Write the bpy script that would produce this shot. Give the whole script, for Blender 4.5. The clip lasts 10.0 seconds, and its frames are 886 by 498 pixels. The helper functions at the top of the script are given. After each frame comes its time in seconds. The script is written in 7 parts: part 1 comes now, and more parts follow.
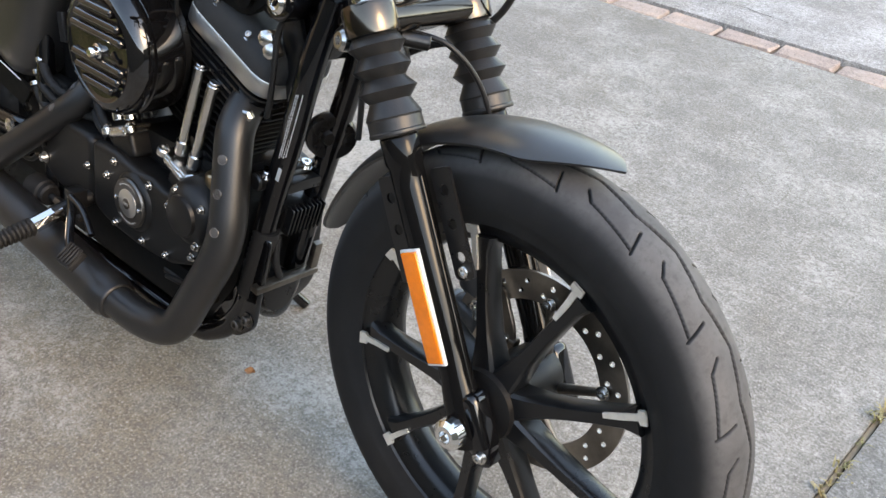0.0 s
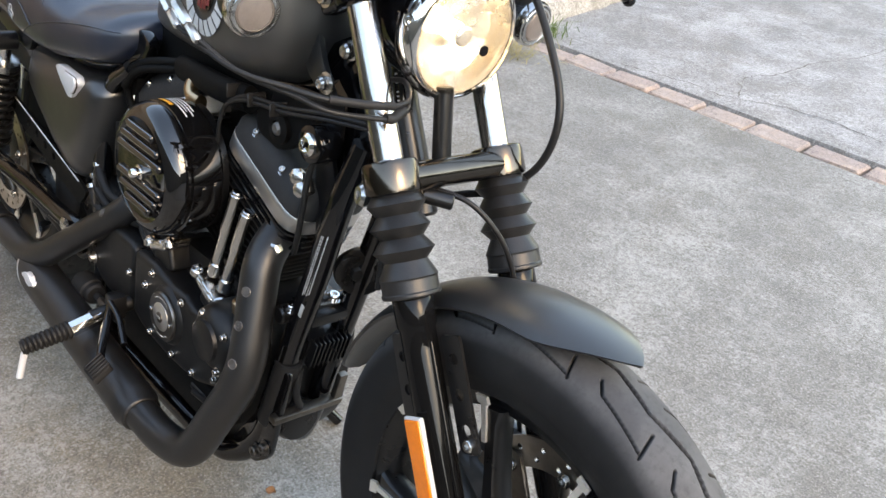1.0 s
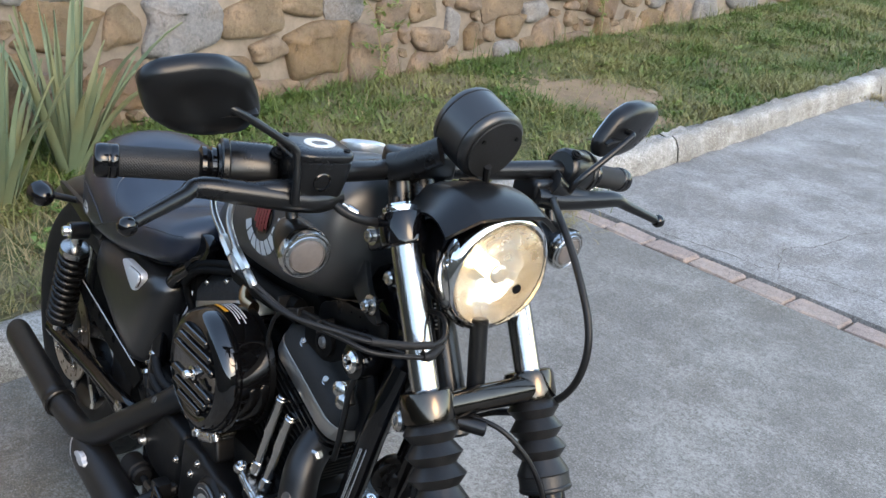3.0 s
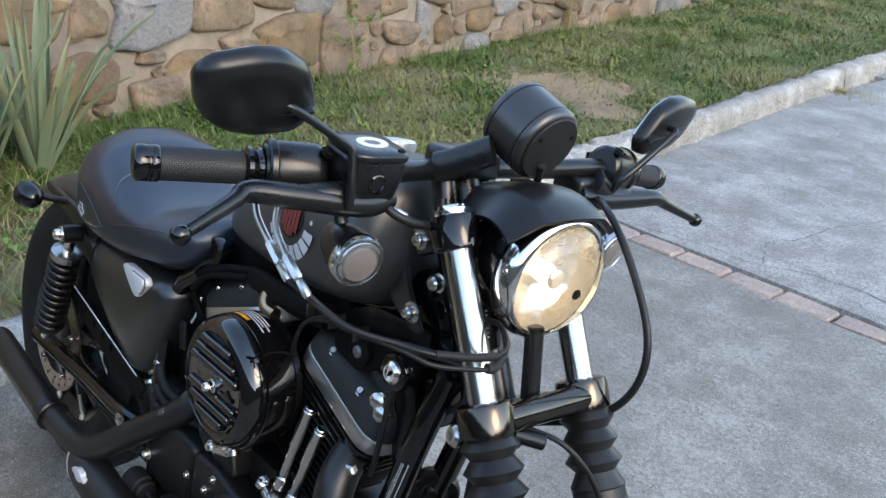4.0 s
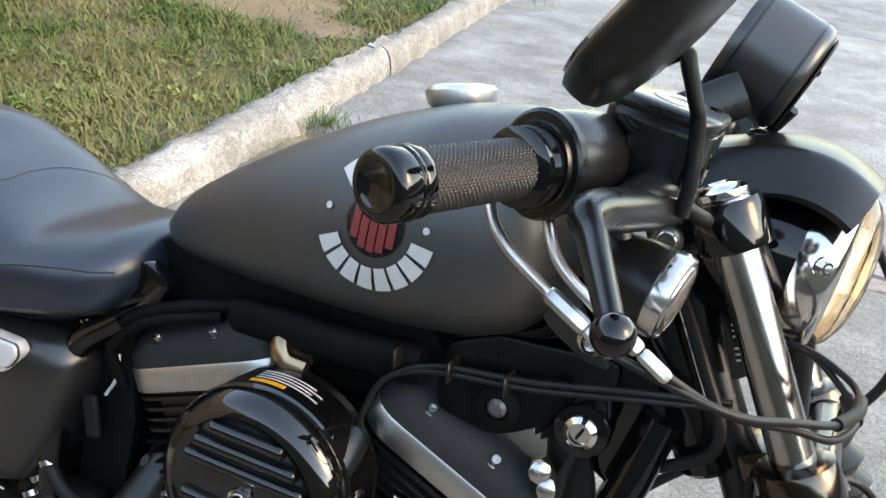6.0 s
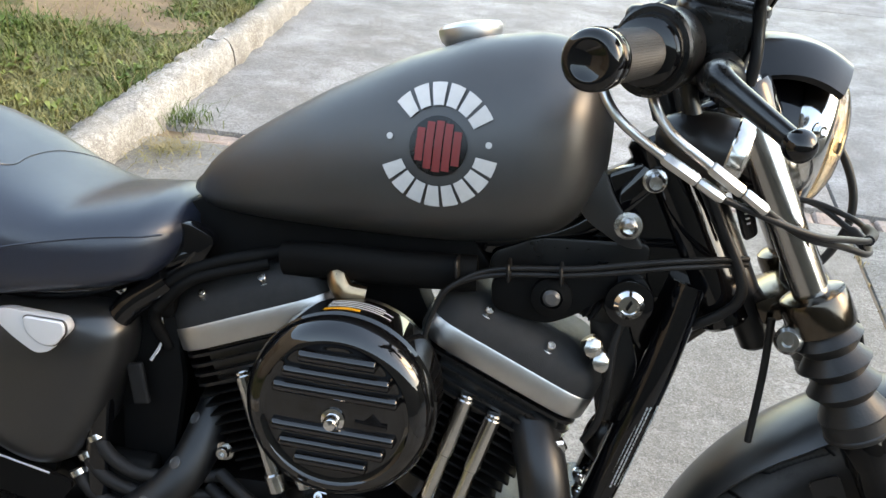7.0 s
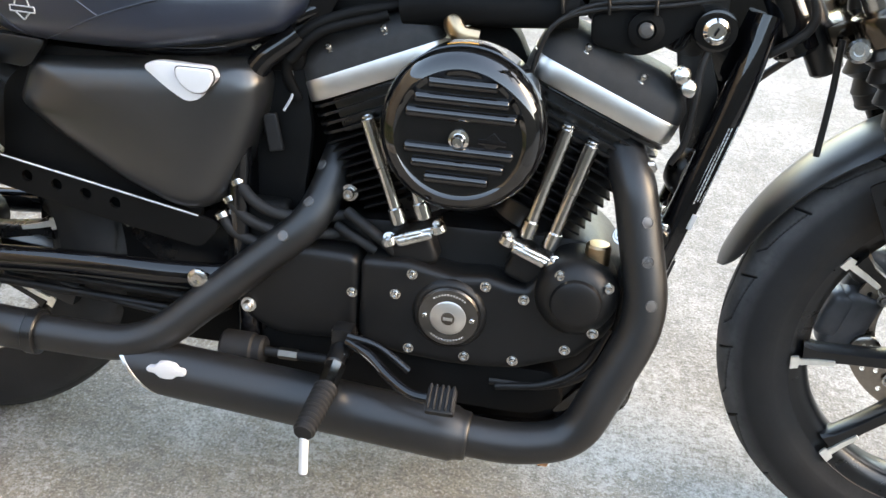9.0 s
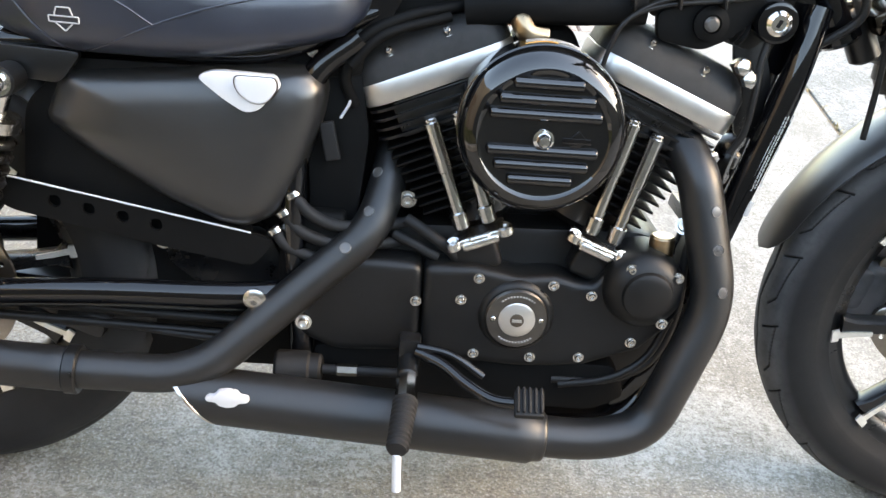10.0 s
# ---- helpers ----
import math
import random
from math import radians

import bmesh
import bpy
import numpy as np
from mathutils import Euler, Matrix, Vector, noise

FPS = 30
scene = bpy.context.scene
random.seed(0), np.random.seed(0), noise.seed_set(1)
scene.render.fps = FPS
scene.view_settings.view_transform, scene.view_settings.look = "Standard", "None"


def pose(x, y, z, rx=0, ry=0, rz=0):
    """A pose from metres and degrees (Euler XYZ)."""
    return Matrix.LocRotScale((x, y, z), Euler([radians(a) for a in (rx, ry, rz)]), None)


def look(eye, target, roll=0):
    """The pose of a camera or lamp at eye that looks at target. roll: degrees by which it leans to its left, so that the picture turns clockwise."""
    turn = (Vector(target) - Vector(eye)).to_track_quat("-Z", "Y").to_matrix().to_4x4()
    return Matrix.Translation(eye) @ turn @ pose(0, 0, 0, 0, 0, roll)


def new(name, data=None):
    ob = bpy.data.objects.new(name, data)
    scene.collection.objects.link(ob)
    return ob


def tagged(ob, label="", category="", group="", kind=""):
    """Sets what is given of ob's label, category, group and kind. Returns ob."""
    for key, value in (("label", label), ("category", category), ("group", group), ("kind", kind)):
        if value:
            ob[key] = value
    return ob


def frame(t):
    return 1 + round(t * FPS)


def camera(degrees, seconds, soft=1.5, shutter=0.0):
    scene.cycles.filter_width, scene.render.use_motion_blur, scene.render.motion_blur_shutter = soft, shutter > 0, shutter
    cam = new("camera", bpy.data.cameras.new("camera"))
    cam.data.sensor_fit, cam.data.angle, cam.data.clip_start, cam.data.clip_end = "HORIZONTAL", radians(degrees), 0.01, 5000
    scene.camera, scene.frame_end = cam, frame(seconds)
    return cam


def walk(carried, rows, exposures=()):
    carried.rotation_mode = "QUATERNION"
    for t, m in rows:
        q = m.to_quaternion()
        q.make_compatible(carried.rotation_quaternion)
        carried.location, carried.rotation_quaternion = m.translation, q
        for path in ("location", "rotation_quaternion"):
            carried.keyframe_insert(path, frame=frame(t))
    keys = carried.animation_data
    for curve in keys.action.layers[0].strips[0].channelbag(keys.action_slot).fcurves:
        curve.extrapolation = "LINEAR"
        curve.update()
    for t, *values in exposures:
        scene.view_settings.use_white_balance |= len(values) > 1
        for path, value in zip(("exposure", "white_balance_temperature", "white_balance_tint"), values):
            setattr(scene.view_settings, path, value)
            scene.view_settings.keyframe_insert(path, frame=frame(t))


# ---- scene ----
cam = camera(53.1, 10.0)
PATH = [
    (0, (0.487, -0.665, 1.174), (-0.546, 0.584, 0.002), 2.5),
    (0.5, (0.482, -0.568, 1.216), (-0.687, 0.605, 0.094), 2.6),
    (1, (0.473, -0.526, 1.251), (-0.76, 0.636, 0.189), 2.9),
    (1.5, (0.471, -0.51, 1.292), (-0.811, 0.651, 0.288), 3.3),
    (2, (0.482, -0.508, 1.326), (-0.858, 0.651, 0.398), 3.0),
    (2.5, (0.487, -0.511, 1.352), (-0.89, 0.65, 0.484), 2.7),
    (3, (0.48, -0.523, 1.385), (-0.933, 0.644, 0.584), 2.5),
    (4.3, (0.288, -0.636, 1.351), (-0.987, 0.675, 0.542), 3.4),
    (4.5, (0.234, -0.673, 1.336), (-0.983, 0.695, 0.532), 3.6),
    (5, (0.046, -0.653, 1.29), (-1.047, 0.802, 0.461), 5.2),
    (5.5, (-0.168, -0.576, 1.263), (-1.093, 0.956, 0.369), 5.2),
    (5.7, (-0.224, -0.575, 1.249), (-1.047, 1.009, 0.346), 6.1),
    (6.8, (-0.493, -0.721, 1.221), (-0.768, 1.039, 0.313), 4.3),
    (7, (-0.494, -0.772, 1.199), (-0.756, 0.997, 0.303), 4.4),
    (7.5, (-0.488, -0.894, 1.166), (-0.73, 0.862, 0.239), 4.1),
    (8, (-0.477, -0.934, 1.147), (-0.726, 0.76, 0.113), 3.0),
    (8.5, (-0.506, -0.965, 1.111), (-0.729, 0.701, 0.026), 3.6),
    (9, (-0.576, -1.004, 1.096), (-0.817, 0.647, -0.007), 2.8),
    (9.5, (-0.693, -1.017, 1.085), (-0.816, 0.66, 0.002), 4.0),
    (10, (-0.848, -1.01, 1.076), (-0.782, 0.668, -0.011), 4.8),
]
walk(cam, [(t, look(eye, target, roll)) for t, eye, target, roll in PATH], [(0.0, 3.14, 9900, 12), (2.0, 2.88, 9500, 11), (2.8, 2.58, 8400, 9.5), (4.8, 2.60, 7800, 8), (5.5, 2.92, 9000, 10), (7.0, 3.06, 10400, 10), (8.5, 3.64, 10100, 10.5), (10.0, 3.97, 10400, 11)])

# ---- light: open shade late in the day, a wide low sun ahead of the motorcycle ----
SUN_UP, SUN_AZ = radians(30), radians(-2)      # azimuth from +x towards +y
world = bpy.data.worlds.new("sky")
scene.world = world
world.use_nodes = True
wn = world.node_tree
sky = wn.nodes.new("ShaderNodeTexSky")
sky.sky_type, sky.sun_disc = "NISHITA", False
sky.sun_elevation, sky.sun_rotation = SUN_UP, radians(90) - SUN_AZ
sky.air_density, sky.dust_density, sky.ozone_density = 1.0, 0.6, 2.5
wn.links.new(sky.outputs[0], wn.nodes["Background"].inputs[0])
wn.nodes["Background"].inputs[1].default_value = 0.15
sun = new("sun", bpy.data.lights.new("sun", "SUN"))
sun.data.energy, sun.data.angle, sun.data.color = 0.22, radians(25), (1.0, 0.78, 0.56)
sun_dir = Vector((math.cos(SUN_UP) * math.cos(SUN_AZ), math.cos(SUN_UP) * math.sin(SUN_AZ), math.sin(SUN_UP)))
sun.matrix_world = look(sun_dir * 20, (0, 0, 0))


# ---- materials ----
def mat(name, col, rough=0.5, metal=0.0, var=0.25, scale=30.0, bump=0.0, bscale=400.0, coat=0.0, rvar=0.12, dust=0.0, spec=0.5):
    """A surface with mottling at two scales, a little uneven gloss and fine relief."""
    m = bpy.data.materials.new(name)
    m.use_nodes = True
    nt = m.node_tree
    bs = nt.nodes["Principled BSDF"]
    bs.inputs["Metallic"].default_value = metal
    bs.inputs["Coat Weight"].default_value = coat
    bs.inputs["Coat Roughness"].default_value = 0.04
    bs.inputs["Specular IOR Level"].default_value = spec
    co = nt.nodes.new("ShaderNodeTexCoord")
    n1 = nt.nodes.new("ShaderNodeTexNoise")
    n1.inputs["Scale"].default_value, n1.inputs["Detail"].default_value, n1.inputs["Roughness"].default_value = scale, 6, 0.65
    n2 = nt.nodes.new("ShaderNodeTexNoise")
    n2.inputs["Scale"].default_value, n2.inputs["Detail"].default_value = scale / 7, 3
    for n in (n1, n2):
        nt.links.new(co.outputs["Object"], n.inputs["Vector"])
    ad = nt.nodes.new("ShaderNodeMath")
    ad.operation = "ADD"
    nt.links.new(n1.outputs[0], ad.inputs[0])
    nt.links.new(n2.outputs[0], ad.inputs[1])
    ramp = nt.nodes.new("ShaderNodeMapRange")
    ramp.inputs[1].default_value, ramp.inputs[2].default_value = 0.7, 1.3
    nt.links.new(ad.outputs[0], ramp.inputs[0])
    mix = nt.nodes.new("ShaderNodeMix")
    mix.data_type = "RGBA"
    nt.links.new(ramp.outputs[0], mix.inputs[0])
    lo, hi = [max(0, c * (1 - var)) for c in col], [min(1, c * (1 + var) + dust) for c in col]
    mix.inputs[6].default_value, mix.inputs[7].default_value = (*lo, 1), (*hi, 1)
    nt.links.new(mix.outputs[2], bs.inputs["Base Color"])
    rr = nt.nodes.new("ShaderNodeMapRange")
    rr.inputs[1].default_value, rr.inputs[2].default_value = 0.7, 1.3
    rr.inputs[3].default_value, rr.inputs[4].default_value = max(0.02, rough * (1 - rvar)), min(1, rough * (1 + rvar))
    nt.links.new(ad.outputs[0], rr.inputs[0])
    nt.links.new(rr.outputs[0], bs.inputs["Roughness"])
    if bump:
        nb = nt.nodes.new("ShaderNodeTexNoise")
        nb.inputs["Scale"].default_value, nb.inputs["Detail"].default_value = bscale, 3
        nt.links.new(co.outputs["Object"], nb.inputs["Vector"])
        bp = nt.nodes.new("ShaderNodeBump")
        bp.inputs["Strength"].default_value, bp.inputs["Distance"].default_value = bump, 0.002
        nt.links.new(nb.outputs[0], bp.inputs["Height"])
        nt.links.new(bp.outputs[0], bs.inputs["Normal"])
    return m


denim = mat("satin black paint", (0.0100, 0.0101, 0.0104), 0.34, var=0.15, scale=60, bump=0.03, bscale=1500, dust=0.0008, spec=0.80)
# the satin black again for the tank, its broad sheen lifted into the base colour
tank_m = mat("satin black paint, sheen lifted", (0.020, 0.0202, 0.0202), 0.41, var=0.15, scale=60, bump=0.03, bscale=1500, dust=0.001, spec=0.9)
satin = mat("satin black enamel", (0.0045, 0.0046, 0.0050), 0.29, var=0.2, scale=40, dust=0.0006, spec=0.42)
shell_m = mat("black moulded plastic", (0.0055, 0.0055, 0.0058), 0.30, var=0.2, scale=60, bump=0.04, bscale=1200, dust=0.0008, spec=0.34)
gloss = mat("gloss black enamel", (0.003, 0.003, 0.0035), 0.07, var=0.2, scale=20, coat=0.0, rvar=0.3)
powder = mat("black powder coat", (0.0050, 0.0050, 0.0052), 0.42, var=0.25, scale=80, bump=0.10, bscale=900, dust=0.0005, spec=0.30)
matt = mat("dull black", (0.003, 0.003, 0.003), 0.6, var=0.3, scale=60, bump=0.1, bscale=500, dust=0.0006, spec=0.10)
chrome = mat("chrome", (0.72, 0.71, 0.69), 0.10, 1.0, var=0.05, scale=25, rvar=0.4)
ac_m = mat("deep gloss black", (0.003, 0.003, 0.0033), 0.04, var=0.2, scale=20, rvar=0.3, spec=0.75)
adj_m = mat("dull plated metal", (0.58, 0.57, 0.55), 0.30, 1.0, var=0.12, scale=60)
alu = mat("bare aluminium", (0.70, 0.69, 0.67), 0.36, 1.0, var=0.06, scale=40, bump=0.015, bscale=800)
rocker_m = mat("brushed rocker aluminium", (0.54, 0.53, 0.51), 0.38, 1.0, var=0.08, scale=40, bump=0.015, bscale=800)
steel = mat("zinc plated steel", (0.50, 0.49, 0.47), 0.25, 1.0, var=0.15, scale=90)
darkst = mat("dark steel", (0.16, 0.14, 0.12), 0.38, 1.0, var=0.3, scale=60)
smoke = mat("smoked black chrome", (0.055, 0.05, 0.047), 0.12, 1.0, var=0.2, scale=20)
leg_m = mat("black fork enamel", (0.004, 0.004, 0.0042), 0.07, var=0.2, scale=20, rvar=0.3, spec=0.18)
# chrome with a darker base, first made for the pushrods' shade
rod_m = mat("shade-darkened chrome", (0.54, 0.53, 0.51), 0.18, 1.0, var=0.15, scale=60, rvar=0.3)
tube_m = mat("hard chrome tube", (0.41, 0.40, 0.385), 0.17, 1.0, var=0.12, scale=40, rvar=0.3)
rubber = mat("black rubber", (0.009, 0.0088, 0.009), 0.6, var=0.25, scale=50, bump=0.1, bscale=300, dust=0.002, spec=0.25)
gaiter_m = mat("dusty gaiter rubber", (0.0085, 0.0082, 0.0082), 0.42, var=0.35, scale=45, bump=0.12, bscale=300, dust=0.003, spec=0.42)
# the blue in this black stands in for sky sheen on the seat
vinyl = mat("black seat vinyl, sky sheen tint", (0.0070, 0.0108, 0.0205), 0.34, var=0.15, scale=40, bump=0.10, bscale=700, dust=0.0012, spec=0.85)
grip_m = mat("knurled grip rubber", (0.012, 0.012, 0.0125), 0.5, var=0.2, scale=80)
cable_m = mat("cable sheath", (0.010, 0.0098, 0.010), 0.42, var=0.2, scale=60, spec=0.25)
silver = mat("silver paint", (0.66, 0.67, 0.69), 0.30, 0.35, var=0.03, scale=30)
white = mat("off-white print", (0.50, 0.50, 0.49), 0.5, var=0.08, scale=90)
red = mat("red print", (0.20, 0.022, 0.022), 0.5, var=0.12, scale=90)
orange = mat("orange label print", (0.72, 0.30, 0.02), 0.4, var=0.08, scale=90)
amber = mat("amber reflector", (0.80, 0.17, 0.007), 0.22, var=0.12, scale=120, bump=0.2, bscale=900, coat=0.5)
marks = mat("machined spoke face", (0.72, 0.70, 0.64), 0.35, 0.7, var=0.12, scale=120)
pipe_m = mat("matte black ceramic coat", (0.0070, 0.0071, 0.0075), 0.40, var=0.2, scale=50, bump=0.04, bscale=1100, dust=0.0008, spec=0.52)
shield_m = mat("grey heat shield liner", (0.085, 0.083, 0.082), 0.3, 0.35, var=0.3, scale=60)
print_m = mat("faded label print", (0.34, 0.34, 0.33), 0.55, var=0.2, scale=90)
nickel = mat("polished dark nickel", (0.085, 0.072, 0.060), 0.15, 1.0, var=0.15, scale=30)
wrinkle = mat("wrinkle black finish", (0.012, 0.012, 0.0122), 0.58, var=0.25, scale=70, bump=0.35, bscale=1100, dust=0.006, spec=0.3)
graphite = mat("graphite metal", (0.13, 0.125, 0.12), 0.35, 1.0, var=0.15, scale=60)
caliper_m = mat("grey cast caliper", (0.085, 0.088, 0.095), 0.42, 0.4, var=0.25, scale=50, bump=0.1, bscale=400)
cast_m = mat("bright cast metal", (0.56, 0.55, 0.53), 0.24, 1.0, var=0.12, scale=120, bump=0.35, bscale=260)
brass = mat("worn bronze", (0.42, 0.30, 0.19), 0.3, 1.0, var=0.25, scale=50)
lens_grey = mat("smoked signal lens", (0.13, 0.11, 0.10), 0.12, var=0.1, scale=120, bump=0.2, bscale=500, coat=0.8)
rotor_m = mat("brake rotor steel", (0.28, 0.25, 0.22), 0.3, 1.0, var=0.25, scale=60)
leaf_dry = mat("dead leaf", (0.34, 0.15, 0.06), 0.7, var=0.35, scale=120)


def lamp_glass():
    """Thin clear glass: see-through, with a gloss that grows towards grazing angles."""
    m = bpy.data.materials.new("clear lamp glass")
    m.use_nodes = True
    nt = m.node_tree
    nt.nodes.remove(nt.nodes["Principled BSDF"])
    clear, shine, fres, mix = [nt.nodes.new("ShaderNode" + k) for k in ("BsdfTransparent", "BsdfGlossy", "Fresnel", "MixShader")]
    shine.inputs["Roughness"].default_value = 0.03
    fres.inputs["IOR"].default_value = 1.5
    nt.links.new(fres.outputs[0], mix.inputs[0])
    nt.links.new(clear.outputs[0], mix.inputs[1])
    nt.links.new(shine.outputs[0], mix.inputs[2])
    nt.links.new(mix.outputs[0], nt.nodes["Material Output"].inputs["Surface"])
    return m


def glow(name, col, power):
    m = bpy.data.materials.new(name)
    m.use_nodes = True
    b = m.node_tree.nodes["Principled BSDF"]
    b.inputs["Base Color"].default_value = (*col, 1)
    b.inputs["Emission Color"].default_value, b.inputs["Emission Strength"].default_value = (*col, 1), power
    return m


glass = lamp_glass()
bulb_m = glow("lit bulb", (1.0, 0.82, 0.56), 1.0)
reflector_m = mat("faceted reflector", (0.78, 0.74, 0.65), 0.26, 0.75, var=0.10, scale=60, bump=0.25, bscale=90)


def surface(name, build):
    m = bpy.data.materials.new(name)
    m.use_nodes = True
    build(m.node_tree, m.node_tree.nodes["Principled BSDF"])
    return m


def noise_node(nt, vec, scale, detail=5, rough=0.6):
    n = nt.nodes.new("ShaderNodeTexNoise")
    n.inputs["Scale"].default_value, n.inputs["Detail"].default_value, n.inputs["Roughness"].default_value = scale, detail, rough
    nt.links.new(vec, n.inputs["Vector"])
    return n.outputs[0]


def remap(nt, val, a, b, c=0.0, d=1.0):
    r = nt.nodes.new("ShaderNodeMapRange")
    for k, v in zip((1, 2, 3, 4), (a, b, c, d)):
        r.inputs[k].default_value = v
    nt.links.new(val, r.inputs[0])
    return r.outputs[0]


def blend(nt, fac, a, b, how="MIX"):
    x = nt.nodes.new("ShaderNodeMix")
    x.data_type, x.blend_type = "RGBA", how
    for sock, val in ((0, fac), (6, a), (7, b)):
        if hasattr(val, "is_output"):
            nt.links.new(val, x.inputs[sock])
        else:
            x.inputs[sock].default_value = val if sock == 0 else (*val, 1)
    return x.outputs[2]


def bumped(nt, bs, height, strength, dist):
    b = nt.nodes.new("ShaderNodeBump")
    b.inputs["Strength"].default_value, b.inputs["Distance"].default_value = strength, dist
    nt.links.new(height, b.inputs["Height"])
    nt.links.new(b.outputs[0], bs.inputs["Normal"])


def concrete_build(base, pale, tan, brown_x=None):
    """Weathered concrete: clouded tone, pale scuffs, brown stains and sandy grit; brown_x: where, across the drive, the trodden brown part ends."""
    def build(nt, bs):
        co = nt.nodes.new("ShaderNodeTexCoord").outputs["Object"]
        big, mid = noise_node(nt, co, 0.9, 6, 0.62), noise_node(nt, co, 4.6, 9, 0.78)
        fine, grit, speck = noise_node(nt, co, 55, 4, 0.7), noise_node(nt, co, 190, 3, 0.65), noise_node(nt, co, 420, 2, 0.6)
        stain = noise_node(nt, co, 1.7, 5, 0.6)
        if brown_x is None:
            c = blend(nt, remap(nt, big, 0.42, 0.62), base, tan)
        else:
            sep = nt.nodes.new("ShaderNodeSeparateXYZ")
            nt.links.new(co, sep.inputs[0])
            lean = nt.nodes.new("ShaderNodeMath")
            lean.operation = "MULTIPLY_ADD"
            nt.links.new(big, lean.inputs[0])
            lean.inputs[1].default_value = 1.6
            both = nt.nodes.new("ShaderNodeMath")
            both.operation = "ADD"
            nt.links.new(sep.outputs[0], both.inputs[0])
            nt.links.new(sep.outputs[1], both.inputs[1])
            nt.links.new(both.outputs[0], lean.inputs[2])
            c = blend(nt, remap(nt, lean.outputs[0], brown_x + 1.2, brown_x + 0.3), base, tan)
        c = blend(nt, remap(nt, mid, 0.46, 0.66, 0, 0.8), c, pale)
        c = blend(nt, remap(nt, noise_node(nt, co, 2.1, 9, 0.72), 0.50, 0.63, 0, 0.60), c, tuple(min(1, v * 1.22) for v in pale))
        c = blend(nt, remap(nt, noise_node(nt, co, 3.3, 8, 0.75), 0.50, 0.40, 0, 0.45), c, tuple(v * 0.72 for v in base))
        c = blend(nt, remap(nt, stain, 0.52, 0.68, 0, 0.5), c, tuple(v * 0.62 for v in tan))
        c = blend(nt, remap(nt, fine, 0.46, 0.60, 0, 0.48), c, tuple(v * 0.5 for v in base))
        c = blend(nt, remap(nt, grit, 0.55, 0.67, 0, 0.50), c, tuple(min(1, v * 1.45) for v in pale))
        c = blend(nt, remap(nt, grit, 0.48, 0.37, 0, 0.55), c, tuple(v * 0.36 for v in tan))
        c = blend(nt, remap(nt, speck, 0.57, 0.65, 0, 0.55), c, tuple(v * 0.3 for v in base))
        spots = nt.nodes.new("ShaderNodeMath")
        spots.operation = "MULTIPLY"
        nt.links.new(noise_node(nt, co, 2.6, 6, 0.7), spots.inputs[0])
        nt.links.new(noise_node(nt, co, 75, 5, 0.8), spots.inputs[1])
        c = blend(nt, remap(nt, spots.outputs[0], 0.265, 0.34, 0, 0.6), c, tuple(min(1, v * 1.12) for v in pale))
        c = blend(nt, remap(nt, spots.outputs[0], 0.22, 0.15, 0, 0.45), c, tuple(v * 0.6 for v in base))
        nt.links.new(c, bs.inputs["Base Color"])
        bs.inputs["Roughness"].default_value = 0.88
        h = nt.nodes.new("ShaderNodeMath")
        h.operation = "ADD"
        nt.links.new(fine, h.inputs[0])
        nt.links.new(grit, h.inputs[1])
        bumped(nt, bs, h.outputs[0], 0.4, 0.004)
    return build


concrete = surface("weathered concrete", concrete_build((0.178, 0.170, 0.153), (0.292, 0.286, 0.266), (0.165, 0.140, 0.106), -0.2))
concrete_pale = surface("pale weathered concrete", concrete_build((0.240, 0.235, 0.223), (0.385, 0.381, 0.371), (0.225, 0.208, 0.184)))
kerb_m = surface("whitewashed concrete kerb", concrete_build((0.255, 0.244, 0.222), (0.46, 0.45, 0.425), (0.19, 0.165, 0.13)))


def piece_build(cols, scale, rough, bump):
    """Pieces that differ one by one: the colour is picked by the object's own random value."""
    def build(nt, bs):
        co = nt.nodes.new("ShaderNodeTexCoord").outputs["Object"]
        rnd = nt.nodes.new("ShaderNodeObjectInfo").outputs["Random"]
        ramp = nt.nodes.new("ShaderNodeValToRGB")
        els = ramp.color_ramp.elements
        ramp.color_ramp.interpolation = "CONSTANT"
        while len(els) < len(cols):
            els.new(0.5)
        for k, c in enumerate(cols):
            els[k].position, els[k].color = k / len(cols), (*c, 1)
        nt.links.new(rnd, ramp.inputs[0])
        a, b = noise_node(nt, co, scale, 7, 0.7), noise_node(nt, co, scale * 7, 5, 0.7)
        c = blend(nt, remap(nt, a, 0.38, 0.62, 0, 0.65), ramp.outputs[0], tuple(v * 0.5 for v in cols[0]))
        c = blend(nt, remap(nt, noise_node(nt, co, scale * 0.55, 5, 0.65), 0.50, 0.64, 0, 0.7), c, tuple(min(1, v * q) for v, q in zip(cols[1], (1.5, 1.35, 1.2))))
        c = blend(nt, remap(nt, noise_node(nt, co, scale * 2.4, 6, 0.75), 0.54, 0.66, 0, 0.75), c, tuple(v * 0.33 for v in cols[0]))
        c = blend(nt, remap(nt, b, 0.45, 0.65, 0, 0.5), c, tuple(min(1, v * 1.45) for v in cols[-1]))
        nt.links.new(c, bs.inputs["Base Color"])
        bs.inputs["Roughness"].default_value = rough
        bumped(nt, bs, b, bump, 0.01)
    return build


